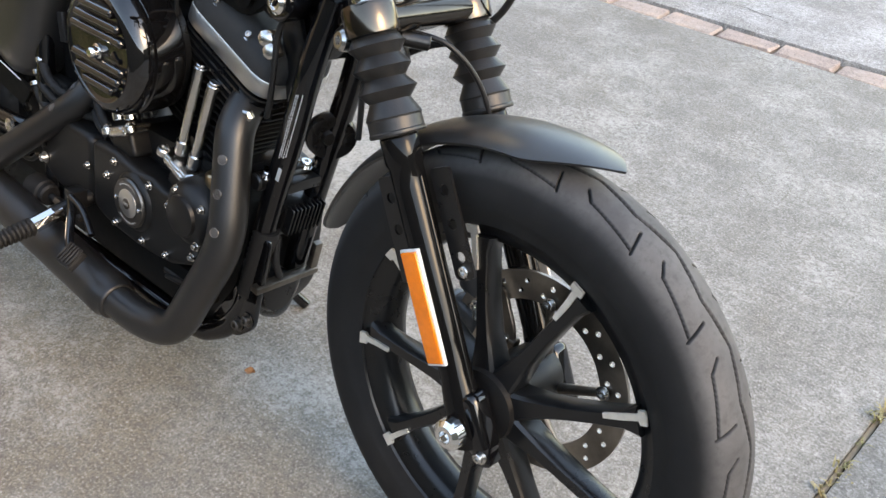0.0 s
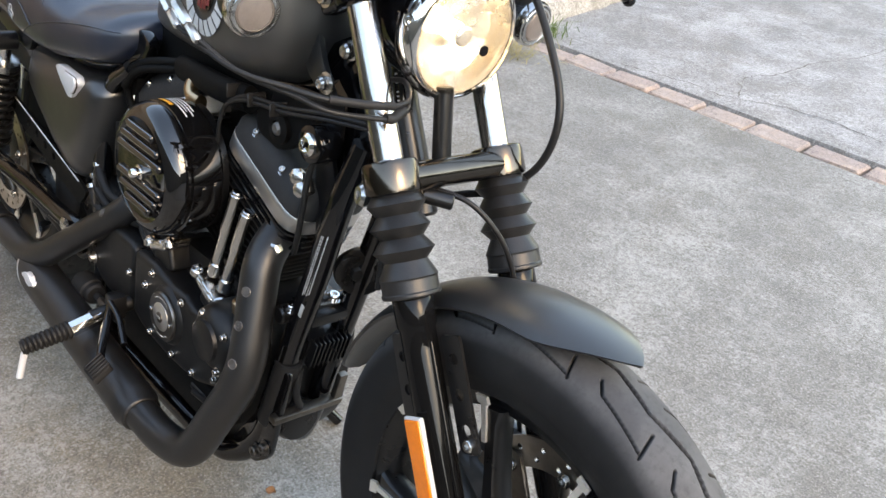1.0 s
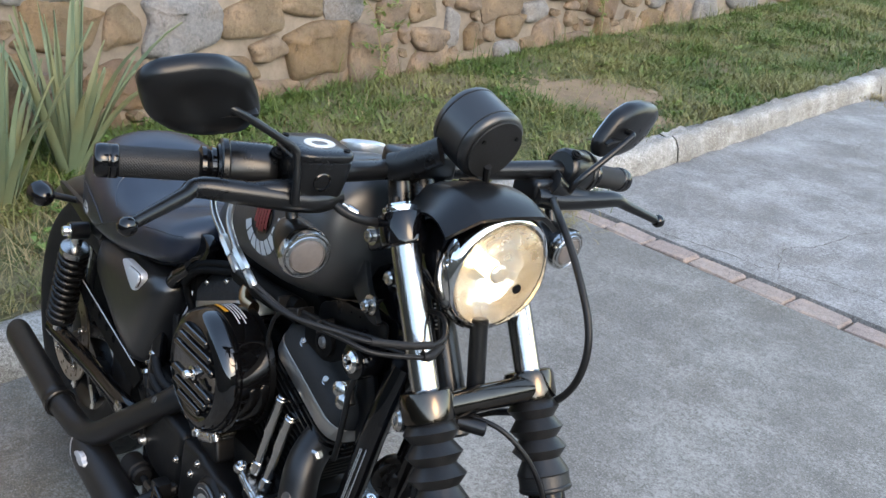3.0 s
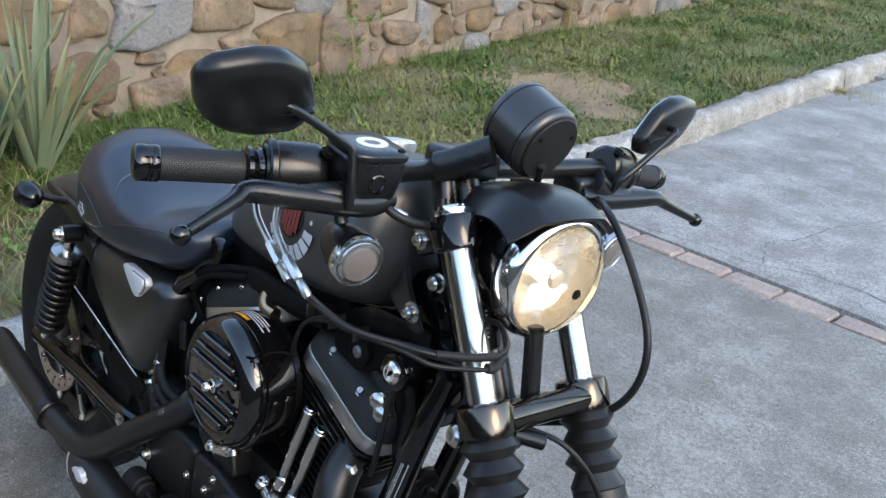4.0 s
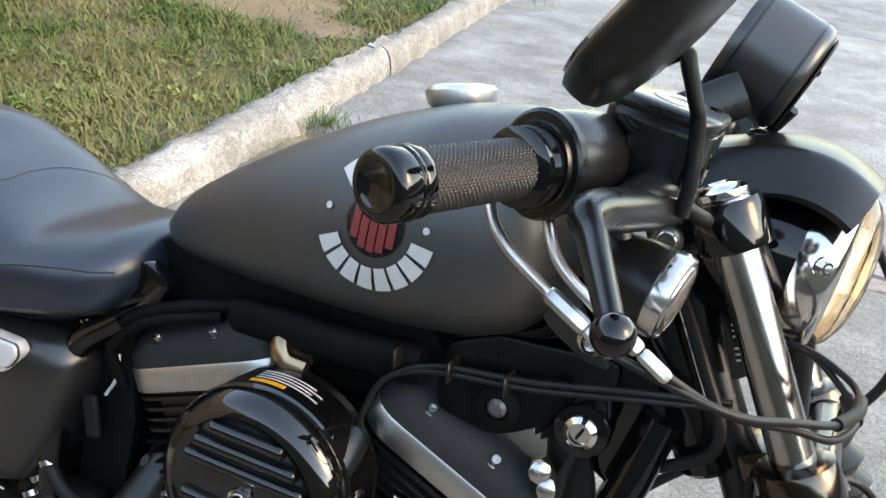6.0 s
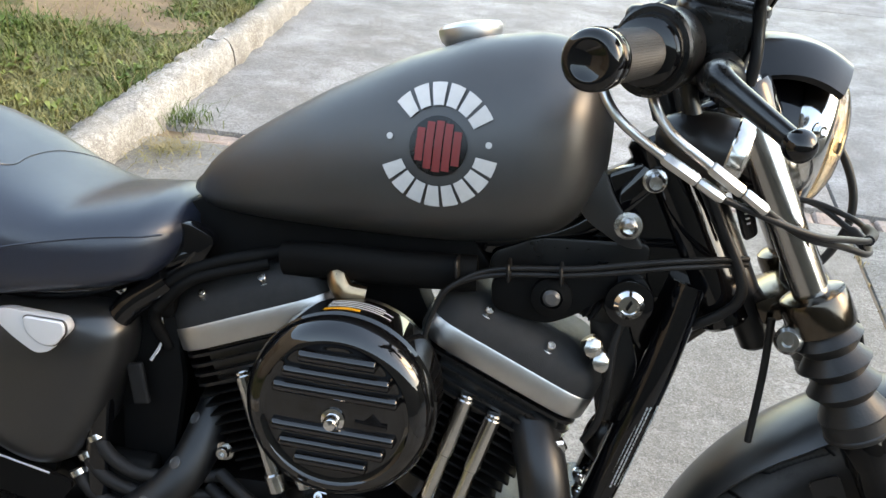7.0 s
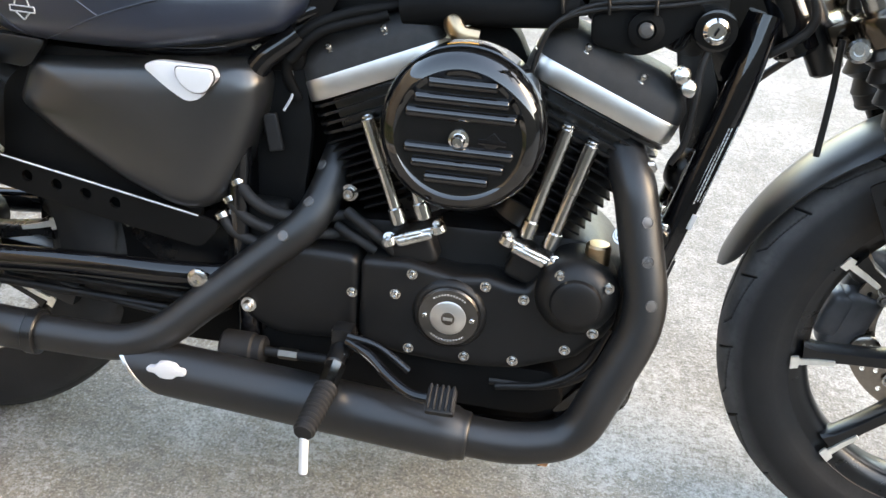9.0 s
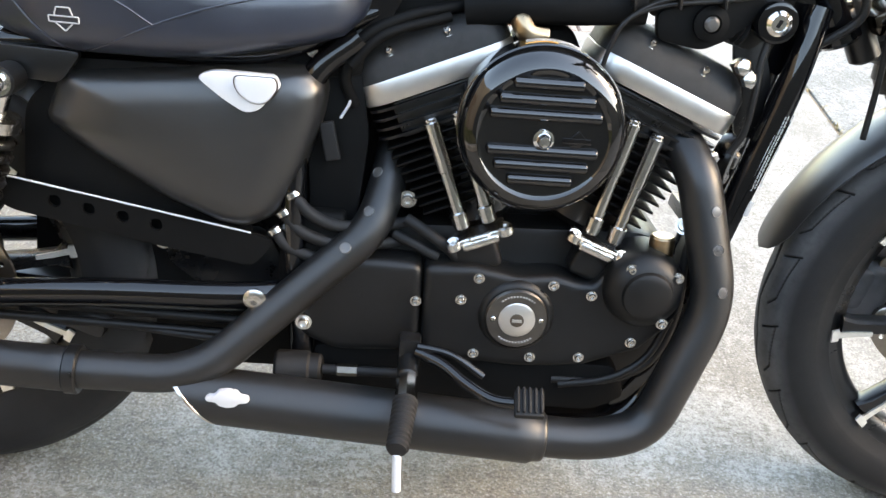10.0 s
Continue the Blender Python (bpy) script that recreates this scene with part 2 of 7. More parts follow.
stone_m = surface("rough field stone", piece_build([(0.165, 0.117, 0.080), (0.20, 0.15, 0.108), (0.145, 0.108, 0.085), (0.18, 0.132, 0.104), (0.16, 0.118, 0.074)], 9, 0.85, 0.9))
stone_brown = surface("rusty brown field stone", piece_build([(0.12, 0.080, 0.045), (0.165, 0.117, 0.067), (0.135, 0.088, 0.06)], 7, 0.85, 0.9))
stone_grey = surface("grey field stone", piece_build([(0.175, 0.172, 0.172), (0.145, 0.138, 0.135), (0.195, 0.185, 0.178)], 8, 0.85, 0.9))
brick_m = surface("worn clay brick", piece_build([(0.31, 0.245, 0.215), (0.35, 0.285, 0.245), (0.38, 0.32, 0.285), (0.33, 0.27, 0.24)], 25, 0.9, 0.6))
mortar_m = mat("pinkish wall mortar", (0.200, 0.163, 0.128), 0.9, var=0.35, scale=14, bump=1.0, bscale=45)
render_m = mat("brown wall render", (0.085, 0.075, 0.06), 0.9, var=0.25, scale=4, bump=0.5, bscale=40)
unseen_wall_m = mat("dark wall render", (0.075, 0.068, 0.058), 0.9, var=0.25, scale=4, bump=0.5, bscale=40)
soil = mat("dry trodden soil", (0.20, 0.145, 0.095), 0.95, var=0.4, scale=9, bump=0.9, bscale=50)


def leaf_build(lo, hi, tip):
    def build(nt, bs):
        geo = nt.nodes.new("ShaderNodeNewGeometry")
        c = blend(nt, geo.outputs["Random Per Island"], lo, hi)
        pos = noise_node(nt, geo.outputs["Position"], 1.7, 4, 0.6)
        c = blend(nt, remap(nt, pos, 0.44, 0.62), c, tip)
        nt.links.new(c, bs.inputs["Base Color"])
        bs.inputs["Roughness"].default_value = 0.55
        bs.inputs["Specular IOR Level"].default_value = 0.3
    return build


grass_m = surface("mixed green grass", leaf_build((0.046, 0.086, 0.020), (0.108, 0.158, 0.042), (0.190, 0.182, 0.075)))
straw_m = surface("dry straw grass", leaf_build((0.24, 0.18, 0.09), (0.36, 0.29, 0.16), (0.16, 0.17, 0.06)))
blade_m = surface("grey-green strap leaf", leaf_build((0.075, 0.115, 0.070), (0.165, 0.215, 0.135), (0.21, 0.21, 0.11)))
weed_m = surface("weed leaf", leaf_build((0.045, 0.10, 0.02), (0.10, 0.17, 0.04), (0.15, 0.19, 0.05)))



def verge_build(nt, bs):
    co = nt.nodes.new("ShaderNodeTexCoord").outputs["Object"]
    a, b = noise_node(nt, co, 1.3, 5, 0.6), noise_node(nt, co, 22, 5, 0.7)
    c = blend(nt, remap(nt, a, 0.46, 0.62), (0.06, 0.085, 0.025), (0.20, 0.15, 0.10))
    c = blend(nt, remap(nt, b, 0.4, 0.65, 0, 0.6), c, (0.05, 0.05, 0.022))
    nt.links.new(c, bs.inputs["Base Color"])
    bs.inputs["Roughness"].default_value = 0.95
    bumped(nt, bs, b, 0.9, 0.02)


verge_m = surface("thatch and soil", verge_build)


crack_m = mat("dirt in a crack", (0.09, 0.08, 0.068), 0.95, var=0.4, scale=40)


def tyre_build(nt, bs):
    """Dark rubber with a paler, dusty worn tread; the mesh's own mask says where the road has scrubbed it, weakened at
    the rear for shade.
    """
    co = nt.nodes.new("ShaderNodeTexCoord").outputs["Object"]
    wear_shade = nt.nodes.new("ShaderNodeAttribute")
    wear_shade.attribute_name = "wear_shade"
    fine, big = noise_node(nt, co, 90, 5, 0.7), noise_node(nt, co, 11, 5, 0.65)
    worn = blend(nt, remap(nt, big, 0.35, 0.65), (0.045, 0.045, 0.046), (0.080, 0.079, 0.078))
    worn = blend(nt, remap(nt, fine, 0.5, 0.7, 0, 0.5), worn, (0.03, 0.03, 0.03))
    wall = blend(nt, remap(nt, big, 0.4, 0.7), (0.0065, 0.0065, 0.0068), (0.012, 0.0118, 0.0115))
    c = blend(nt, wear_shade.outputs["Fac"], wall, worn)
    nt.links.new(c, bs.inputs["Base Color"])
    bs.inputs["Roughness"].default_value, bs.inputs["Specular IOR Level"].default_value = 0.68, 0.28
    bumped(nt, bs, fine, 0.25, 0.001)


tyre_m = surface("tyre rubber", tyre_build)


# ---- mesh helpers ----
from mathutils.bvhtree import BVHTree

I4 = Matrix.Identity(4)


def along(p, d):
    """A frame at p whose z axis points along d."""
    return Matrix.Translation(Vector(p)) @ Vector(d).to_track_quat("Z", "Y").to_matrix().to_4x4()


def join(*bms):
    """All the given meshes in one."""
    out = bmesh.new()
    for b in bms:
        me = bpy.data.meshes.new("tmp")
        b.to_mesh(me)
        b.free()
        out.from_mesh(me)
        bpy.data.meshes.remove(me)
    return out


def moved(bm, m):
    bmesh.ops.transform(bm, matrix=m, verts=bm.verts)
    if m.determinant() < 0:
        bmesh.ops.reverse_faces(bm, faces=bm.faces)
    return bm


def grid_mesh(rings, closed=True, caps=True, loop=False):
    """A skin over rings of points; closed: each ring is a loop; loop: the last ring meets the first."""
    bm = bmesh.new()
    vs = [[bm.verts.new(p) for p in r] for r in rings]
    n, k = len(rings[0]), len(rings)
    for a in range(k if loop else k - 1):
        u, v = vs[a], vs[(a + 1) % k]
        for b in range(n if closed else n - 1):
            c = (b + 1) % n
            bm.faces.new((u[b], u[c], v[c], v[b]))
    if caps and closed and not loop:
        bm.faces.new(vs[0][::-1])
        bm.faces.new(vs[-1])
    bmesh.ops.recalc_face_normals(bm, faces=bm.faces)
    return bm


def lathe(profile, m=I4, n=32, loop=False, caps=True):
    """(radius, height) pairs turned round the local z axis."""
    rings = [[(max(r, 1e-4) * math.cos(2 * math.pi * k / n), max(r, 1e-4) * math.sin(2 * math.pi * k / n), h) for k in range(n)] for r, h in profile]
    return moved(grid_mesh(rings, loop=loop, caps=caps), m)


def rod(p, q, r, r2=None, n=18, b=0.0):
    """A round bar from p to q with softened ends."""
    p, q = Vector(p), Vector(q)
    L, r2 = (q - p).length, r if r2 is None else r2
    b = b or min(r, r2, L / 2) * 0.18
    return lathe([(r - b, 0), (r, b), (r2, L - b), (r2 - b, L)], along(p, q - p), n)


def smooth_path(pts, per=8):
    """A Catmull-Rom line through the points."""
    P = [Vector(p) for p in pts]
    if len(P) < 3:
        return P
    P = [2 * P[0] - P[1]] + P + [2 * P[-1] - P[-2]]
    out = []
    for k in range(1, len(P) - 2):
        for s in range(per):
            t = s / per
            a, b, c, d = P[k - 1], P[k], P[k + 1], P[k + 2]
            out.append(0.5 * ((2 * b) + (c - a) * t + (2 * a - 5 * b + 4 * c - d) * t * t + (3 * b - a - 3 * c + d) * t ** 3))
    return out + [P[-2]]


def tube(pts, r, n=12, per=8, straight=False, squash=1.0):
    """A pipe along a smooth line; r: one radius or a function of the share of the way."""
    P = [Vector(p) for p in pts] if straight else smooth_path(pts, per)
    rad = r if callable(r) else (lambda s: r)
    rings, side = [], None
    for k, p in enumerate(P):
        d = (P[min(k + 1, len(P) - 1)] - P[max(k - 1, 0)]).normalized()
        if side is None:
            side = d.cross(Vector((0.31, 0.95, 0.11))).normalized()
        side = (side - d * side.dot(d)).normalized()
        up = d.cross(side)
        q = rad(k / (len(P) - 1))
        rings.append([p + q * (math.cos(2 * math.pi * j / n) * side + squash * math.sin(2 * math.pi * j / n) * up) for j in range(n)])
    return grid_mesh(rings)


def bent(pts, r, corner=0.03, n=16):
    """A pipe with straight runs and rounded corners."""
    P = [Vector(p) for p in pts]
    out = [P[0]]
    for a, b, c in zip(P, P[1:], P[2:]):
        u, v = (a - b), (c - b)
        k = min(corner, u.length * 0.48, v.length * 0.48)
        s, e = b + u.normalized() * k, b + v.normalized() * k
        out += [s.lerp(b, t).lerp(b.lerp(e, t), t) for t in (0, 0.17, 0.33, 0.5, 0.67, 0.83, 1)]
    return tube(out + [P[-1]], r, n, straight=True)


def soften(bm, width, segs=2, angle=30):
    es = [e for e in bm.edges if len(e.link_faces) == 2 and e.calc_face_angle() > radians(angle)]
    bmesh.ops.bevel(bm, geom=es, offset=width, segments=segs, profile=0.6, affect="EDGES", clamp_overlap=True)
    return bm


def block(sx, sy, sz, m=I4, b=0.003, segs=2):
    bm = bmesh.new()
    bmesh.ops.create_cube(bm, size=1.0, matrix=Matrix.Diagonal((sx, sy, sz, 1)))
    return moved(soften(bm, min(b, sx * 0.4, sy * 0.4, sz * 0.4), segs), m)


def slab(poly, y0, y1, b=0.004, segs=2):
    """A plate: a polygon of (x, z) pairs carried from y0 to y1."""
    bm = bmesh.new()
    lo = [bm.verts.new((x, y0, z)) for x, z in poly]
    hi = [bm.verts.new((x, y1, z)) for x, z in poly]
    bm.faces.new(lo)
    bm.faces.new(hi[::-1])
    for k in range(len(poly)):
        j = (k + 1) % len(poly)
        bm.faces.new((lo[k], hi[k], hi[j], lo[j]))
    bmesh.ops.recalc_face_normals(bm, faces=bm.faces)
    return soften(bm, b, segs) if b else bm


def rounded(poly, r, steps=4):
    """A polygon with its corners rounded."""
    out, n = [], len(poly)
    P = [Vector((*p, 0)) for p in poly]
    for k in range(n):
        a, b, c = P[k - 1], P[k], P[(k + 1) % n]
        u, v = a - b, c - b
        q = min(r, u.length * 0.45, v.length * 0.45)
        s, e = b + u.normalized() * q, b + v.normalized() * q
        for i in range(steps + 1):
            t = i / steps
            w = s.lerp(b, t).lerp(b.lerp(e, t), t)
            out.append((w.x, w.y))
    return out


def plate_with_holes(outer, holes, y0, y1):
    """A flat plate in x-z with round holes through it; holes: (x, z, r)."""
    bm = bmesh.new()
    edges = []
    for ring in [outer] + [[(x + r * math.cos(a), z + r * math.sin(a)) for a in np.linspace(0, 2 * math.pi, 13)[:-1]] for x, z, r in holes]:
        vs = [bm.verts.new((x, y0, z)) for x, z in ring]
        edges += [bm.edges.new((vs[k], vs[(k + 1) % len(vs)])) for k in range(len(vs))]
    bmesh.ops.triangle_fill(bm, edges=edges, use_beauty=True)
    ret = bmesh.ops.extrude_face_region(bm, geom=list(bm.faces))
    bmesh.ops.translate(bm, vec=(0, y1 - y0, 0), verts=[g for g in ret["geom"] if isinstance(g, bmesh.types.BMVert)])
    bmesh.ops.recalc_face_normals(bm, faces=bm.faces)
    return bm


def link(name, bm, material, sharp=38):
    me = bpy.data.meshes.new(name)
    bm.to_mesh(me)
    bm.free()
    me.materials.append(material)
    me.shade_smooth()
    me.set_sharp_from_angle(angle=radians(sharp))
    return new(name, me)


def part(name, bm, material, parent, label="", xf=None, sharp=38):
    """One mesh under a thing or under a part, in the coordinates of the whole thing."""
    if xf is not None:
        moved(bm, xf)
    ob = link(name, bm, material, sharp)
    ob.parent = parent
    return tagged(ob, label) if label else ob


def hex_bolt(p, d, r=0.006, h=0.006, washer=True):
    """A socket-head bolt that stands on p and points along d."""
    m = along(p, d)
    prof = ([(r * 1.5, 0), (r * 1.5, 0.0015)] if washer else []) + [(r, 0.0015), (r, h * 0.85), (r * 0.86, h), (r * 0.5, h), (r * 0.45, h * 0.55), (0, h * 0.55)]
    return lathe(prof, m, 14)


def raw_mesh(name, verts, faces, material, smooth=False):
    me = bpy.data.meshes.new(name)
    me.from_pydata(verts, [], faces)
    me.materials.append(material)
    if smooth:
        me.shade_smooth()
    return new(name, me)


# ---- the ground, the drive and the verge ----
JOINT0, JOINT1 = (0.333, 0.0), (0.447, 2.25)      # the joint that runs beside the front wheel


def flat_poly(name, poly, z, material, label, thick=0.12, cell=0.0):
    bm = bmesh.new()
    vs = [bm.verts.new((x, y, z)) for x, y in poly]
    f = bm.faces.new(vs)
    if f.normal.z < 0:
        f.normal_flip()
    f.normal_update()
    ret = bmesh.ops.extrude_face_region(bm, geom=[f])
    bmesh.ops.translate(bm, vec=(0, 0, -thick), verts=[g for g in ret["geom"] if isinstance(g, bmesh.types.BMVert)])
    bmesh.ops.recalc_face_normals(bm, faces=bm.faces)
    soften(bm, 0.006, 2)
    ob = link(name, bm, material)
    return tagged(ob, label, "pavement", kind="structure")


def jx(y):
    return JOINT0[0] + (JOINT1[0] - JOINT0[0]) * y / 2.25


g = bmesh.new()
bmesh.ops.create_grid(g, x_segments=8, y_segments=8, size=400)
bmesh.ops.translate(g, vec=(0, 0, -0.03), verts=g.verts)
tagged(link("ground", g, soil), "bare dry soil ground reaching to the horizon", "ground", kind="structure")
KX = -2.35
flat_poly("drive_slab", [(KX, -9), (jx(-9), -9), (jx(2.196), 2.196), (KX, 2.196)], 0, concrete, "grey weathered concrete drive slab with stains")
flat_poly("drive_slab", [(jx(-9) + 0.012, -9), (9, -9), (9, 2.196), (jx(2.196) + 0.012, 2.196)], 0.002, concrete, "grey weathered concrete drive slab beside a weedy joint")
flat_poly("joint_fill", [(jx(-9) + 0.0005, -9), (jx(-9) + 0.0115, -9), (jx(2.196) + 0.0115, 2.196), (jx(2.196) + 0.0005, 2.196)], -0.004, soil, "dusty soil filling the joint between the slabs", 0.06)
flat_poly("road_slab", [(KX, 2.332), (0.450, 2.332), (0.65, 6.4), (KX, 6.4)], 0.001, concrete_pale, "pale blotched concrete slab beyond the brick strip")
flat_poly("road_slab", [(0.462, 2.332), (9, 2.332), (9, 6.4), (0.662, 6.4)], 0.0, concrete_pale, "pale blotched concrete slab beyond the brick strip")
flat_poly("road_slab", [(KX - 0.9, 6.42), (9, 6.42), (9, 30), (KX - 1.8, 30)], 0.0, concrete_pale, "pale concrete road running off into the distance")


def crack(pts, w=0.006):
    """A thin crack with crumbled edges, lying in the slab."""
    P = smooth_path([(x, y, 0.003) for x, y in pts], 7)
    P = [p + Vector((random.uniform(-1, 1), random.uniform(-1, 1), 0)) * 0.012 for p in P]
    verts, faces = [], []
    for k, p in enumerate(P):
        d = (P[min(k + 1, len(P) - 1)] - P[max(k - 1, 0)]).normalized()
        s = Vector((-d.y, d.x, 0)) * w * random.uniform(0.25, 1.0)
        verts += [p + s, p - s]
        if k:
            faces.append((2 * k - 2, 2 * k - 1, 2 * k + 1, 2 * k))
    return tagged(raw_mesh("crack", verts, faces, crack_m), "thin dark crack across the concrete slab", "crack", kind="structure")


crack([(-1.60, 2.36), (-1.36, 2.40), (-1.105, 2.43), (-1.18, 2.60), (-1.17, 2.72), (-1.13, 2.80), (-1.115, 3.05), (-1.02, 3.35), (-0.98, 3.9)], 0.003)
crack([(-1.105, 2.43), (-0.86, 2.52), (-0.55, 2.50)], 0.0025)
crack([(0.0, 2.85), (0.28, 2.75), (0.5, 2.9)], 0.0025)

# kerb: a rounded, chipped strip along the verge
def kerb_run(y0, y1, x0, x1):
    prof = [(0.012, -0.05), (0.006, 0.02), (0.0, 0.075), (-0.012, 0.108), (-0.04, 0.122), (-0.10, 0.126), (-0.15, 0.12), (-0.165, 0.10), (-0.17, -0.05)]
    rings, n = [], int((y1 - y0) / 0.03)
    for k in range(n + 1):
        y = y0 + (y1 - y0) * k / n
        x = x0 + (x1 - x0) * k / n
        ring = []
        for a, (dx, dz) in enumerate(prof):
            j = noise.noise(Vector((dx * 14, y * 5, dz * 14))) * 0.022 + noise.noise(Vector((dx * 40, y * 19, dz * 40))) * 0.020
            ring.append((x + dx * 0.88 - (j if a < 5 else 0), y, dz + (j * 0.8 if 2 <= a <= 7 else 0)))
        rings.append(ring)
    bm = grid_mesh(rings, closed=False)
    return tagged(link("kerb", bm, kerb_m, 60), "chipped whitewashed concrete kerb with a rounded edge", "kerb", kind="structure")


kerb_run(-7.0, 1.28, -1.40, -2.03)
kerb_run(1.29, 3.2, -2.03, -2.165)
kerb_run(3.21, 5.8, -2.165, -2.40)
kerb_run(5.81, 11.5, -2.40, -2.87)
kerb_run(11.51, 28.0, -2.87, -4.2)


def kerb_x(y):
    return float(np.interp(y, [-7, 1.28, 3.2, 5.8, 11.5, 28], [-1.40, -2.03, -2.165, -2.40, -2.87, -4.2])) - 0.14


def wall_x(y):
    return -3.74 - 0.145 * (y - 2)


def verge_z(x, y):
    s = (kerb_x(y) - x) / max(0.3, kerb_x(y) - wall_x(y))
    return 0.10 + 0.10 * max(0, min(1, s)) + 0.02 * noise.noise(Vector((x * 1.6, y * 1.6, 0)))


rows = []
for y in np.arange(-7, 26.01, 0.25):
    a, b = kerb_x(y) + 0.01, wall_x(y) - 0.3
    rows.append([(a + (b - a) * k / 14, y, verge_z(a + (b - a) * k / 14, y)) for k in range(15)])
tagged(link("verge", grid_mesh(rows, closed=False), verge_m, 80), "uneven soil verge between the kerb and the stone wall", "verge", kind="structure")


def bare(x, y):
    """How bare the soil is: the trodden patch before the wall and chance spots."""
    d = min(math.hypot((x + 3.05) / 0.40, (y - 3.35) / 0.34), math.hypot((x + 2.64) / 0.22, (y - 3.32) / 0.22), math.hypot((x + 2.95) / 0.24, (y - 3.72) / 0.20))
    return max(0, 1.5 - d) + max(0, noise.noise(Vector((x * 0.9 + 7, y * 0.9, 3))) - 0.25)


soil_v, soil_f = [], []
for iy in range(34):
    for ix in range(34):
        x, y = -3.65 + 0.04 * ix, 2.75 + 0.04 * iy
        if bare(x, y) + 0.5 * noise.noise(Vector((x * 7, y * 7, 2))) > 0.55 and wall_x(y) + 0.08 < x < kerb_x(y) - 0.12:
            k = len(soil_v)
            soil_v += [(x + dx, y + dy, verge_z(x + dx, y + dy) + 0.006) for dx, dy in ((0, 0), (0.04, 0), (0.04, 0.04), (0, 0.04))]
            soil_f.append((k, k + 1, k + 2, k + 3))
tagged(raw_mesh("bare_soil", soil_v, soil_f, soil), "patch of trodden bare brown soil in the verge", "soil", kind="structure")


def blades(name, count, xr, yr, hmin, hmax, width, material, label, keep, lean=0.5, seed=1):
    """Many single grass blades, each a bent, tapering strip."""
    rng = random.Random(seed)
    verts, faces = [], []
    while count > 0:
        y = yr[0] + (yr[1] - yr[0]) * rng.random() ** 1.3
        a, b = kerb_x(y) + xr[0], wall_x(y) + xr[1]
        x = a + (b - a) * rng.random()
        count -= 1
        if rng.random() > keep(x, y):
            continue
        h = hmin + (hmax - hmin) * rng.random() ** 1.6
        h *= 0.75 + 0.6 * max(0, noise.noise(Vector((x * 2.2, y * 2.2, 9))) + 0.3)
        t, w = rng.uniform(0, 6.283), width * rng.uniform(0.6, 1.3)
        l = lean * rng.uniform(0.15, 1.0) * h
        cx, sx = math.cos(t), math.sin(t)
        px, py = -sx * w, cx * w
        z = verge_z(x, y) - 0.01
        k = len(verts)
        mx, my, ex, ey = x + cx * l * 0.35, y + sx * l * 0.35, x + cx * l, y + sx * l
        verts += [(x - px, y - py, z), (x + px, y + py, z), (mx + px * 0.8, my + py * 0.8, z + h * 0.6), (mx - px * 0.8, my - py * 0.8, z + h * 0.6), (ex, ey, z + h)]
        faces += [(k, k + 1, k + 2, k + 3), (k + 3, k + 2, k + 4)]
    return tagged(raw_mesh(name, verts, faces, material), label, "grass", kind="stuff")


def patchy(x, y):
    """Where the grass stands thick: clumps at two sizes."""
    return 0.5 + 0.9 * noise.noise(Vector((x * 2.1, y * 2.1, 4))) + 0.6 * noise.noise(Vector((x * 6.5, y * 6.5, 8)))


def by_kerb(x, y):
    return y < 0.8 and kerb_x(y) - x < 0.75


blades("grass", 330000, (0.02, 0.02), (-2.5, 16), 0.012, 0.062, 0.0036, grass_m, "short uneven green grass on the verge", lambda x, y: (1 - 0.96 * min(1, bare(x, y))) * min(1, max(0.22, patchy(x, y) + 0.25)) * (0.12 if by_kerb(x, y) else 1), 2.2, 1)
blades("grass_clumps", 60000, (0.0, 0.02), (-2.5, 10), 0.05, 0.13, 0.0032, grass_m, "longer grass standing in loose clumps", lambda x, y: max(0, patchy(x, y) - 0.55) * 1.3 - bare(x, y) - (0.8 if by_kerb(x, y) else 0), 1.5, 4)
blades("tall_grass", 5000, (-0.1, 0.02), (-2.5, 9), 0.10, 0.26, 0.0022, grass_m, "taller loose grass blades against the wall", lambda x, y: 0.12 + 0.6 * (x < wall_x(y) + 0.35) - 1.0 * bare(x, y) - (0.7 if by_kerb(x, y) else 0), 1.0, 2)
blades("dry_grass", 42000, (0.03, 0.3), (-2.5, 9), 0.03, 0.12, 0.0018, straw_m, "dry straw-coloured grass beside the kerb", lambda x, y: min(1, 0.07 + 0.16 * bare(x, y) + (0.25 if kerb_x(y) - x < 0.10 else 0) + (0.7 if by_kerb(x, y) else 0)), 2.4, 3)


def broad_leaves(count, seed):
    """Small low weeds with round leaves among the grass."""
    rng = random.Random(seed)
    verts, faces = [], []
    for _ in range(count):
        y = -1.0 + 9.5 * rng.random() ** 1.2
        x = kerb_x(y) - 0.05 + (wall_x(y) - kerb_x(y) + 0.1) * rng.random()
        if patchy(x, y) < 0.5 or bare(x, y) > 0.5:
            continue
        z = verge_z(x, y) + 0.02
        for _ in range(rng.randint(3, 7)):
            t, r, w = rng.uniform(0, 6.283), rng.uniform(0.012, 0.03), rng.uniform(0.006, 0.012)
            c, q, up = math.cos(t), math.sin(t), rng.uniform(0.0, 0.03)
            k = len(verts)
            verts += [(x, y, z), (x + c * r - q * w, y + q * r + c * w, z + up), (x + c * r * 1.9, y + q * r * 1.9, z + up * 0.8), (x + c * r + q * w, y + q * r - c * w, z + up)]
            faces.append((k, k + 1, k + 2, k + 3))
    return tagged(raw_mesh("low_weeds", verts, faces, weed_m), "small broad-leaved weeds among the grass", "weeds", kind="stuff")


broad_leaves(1300, 31)


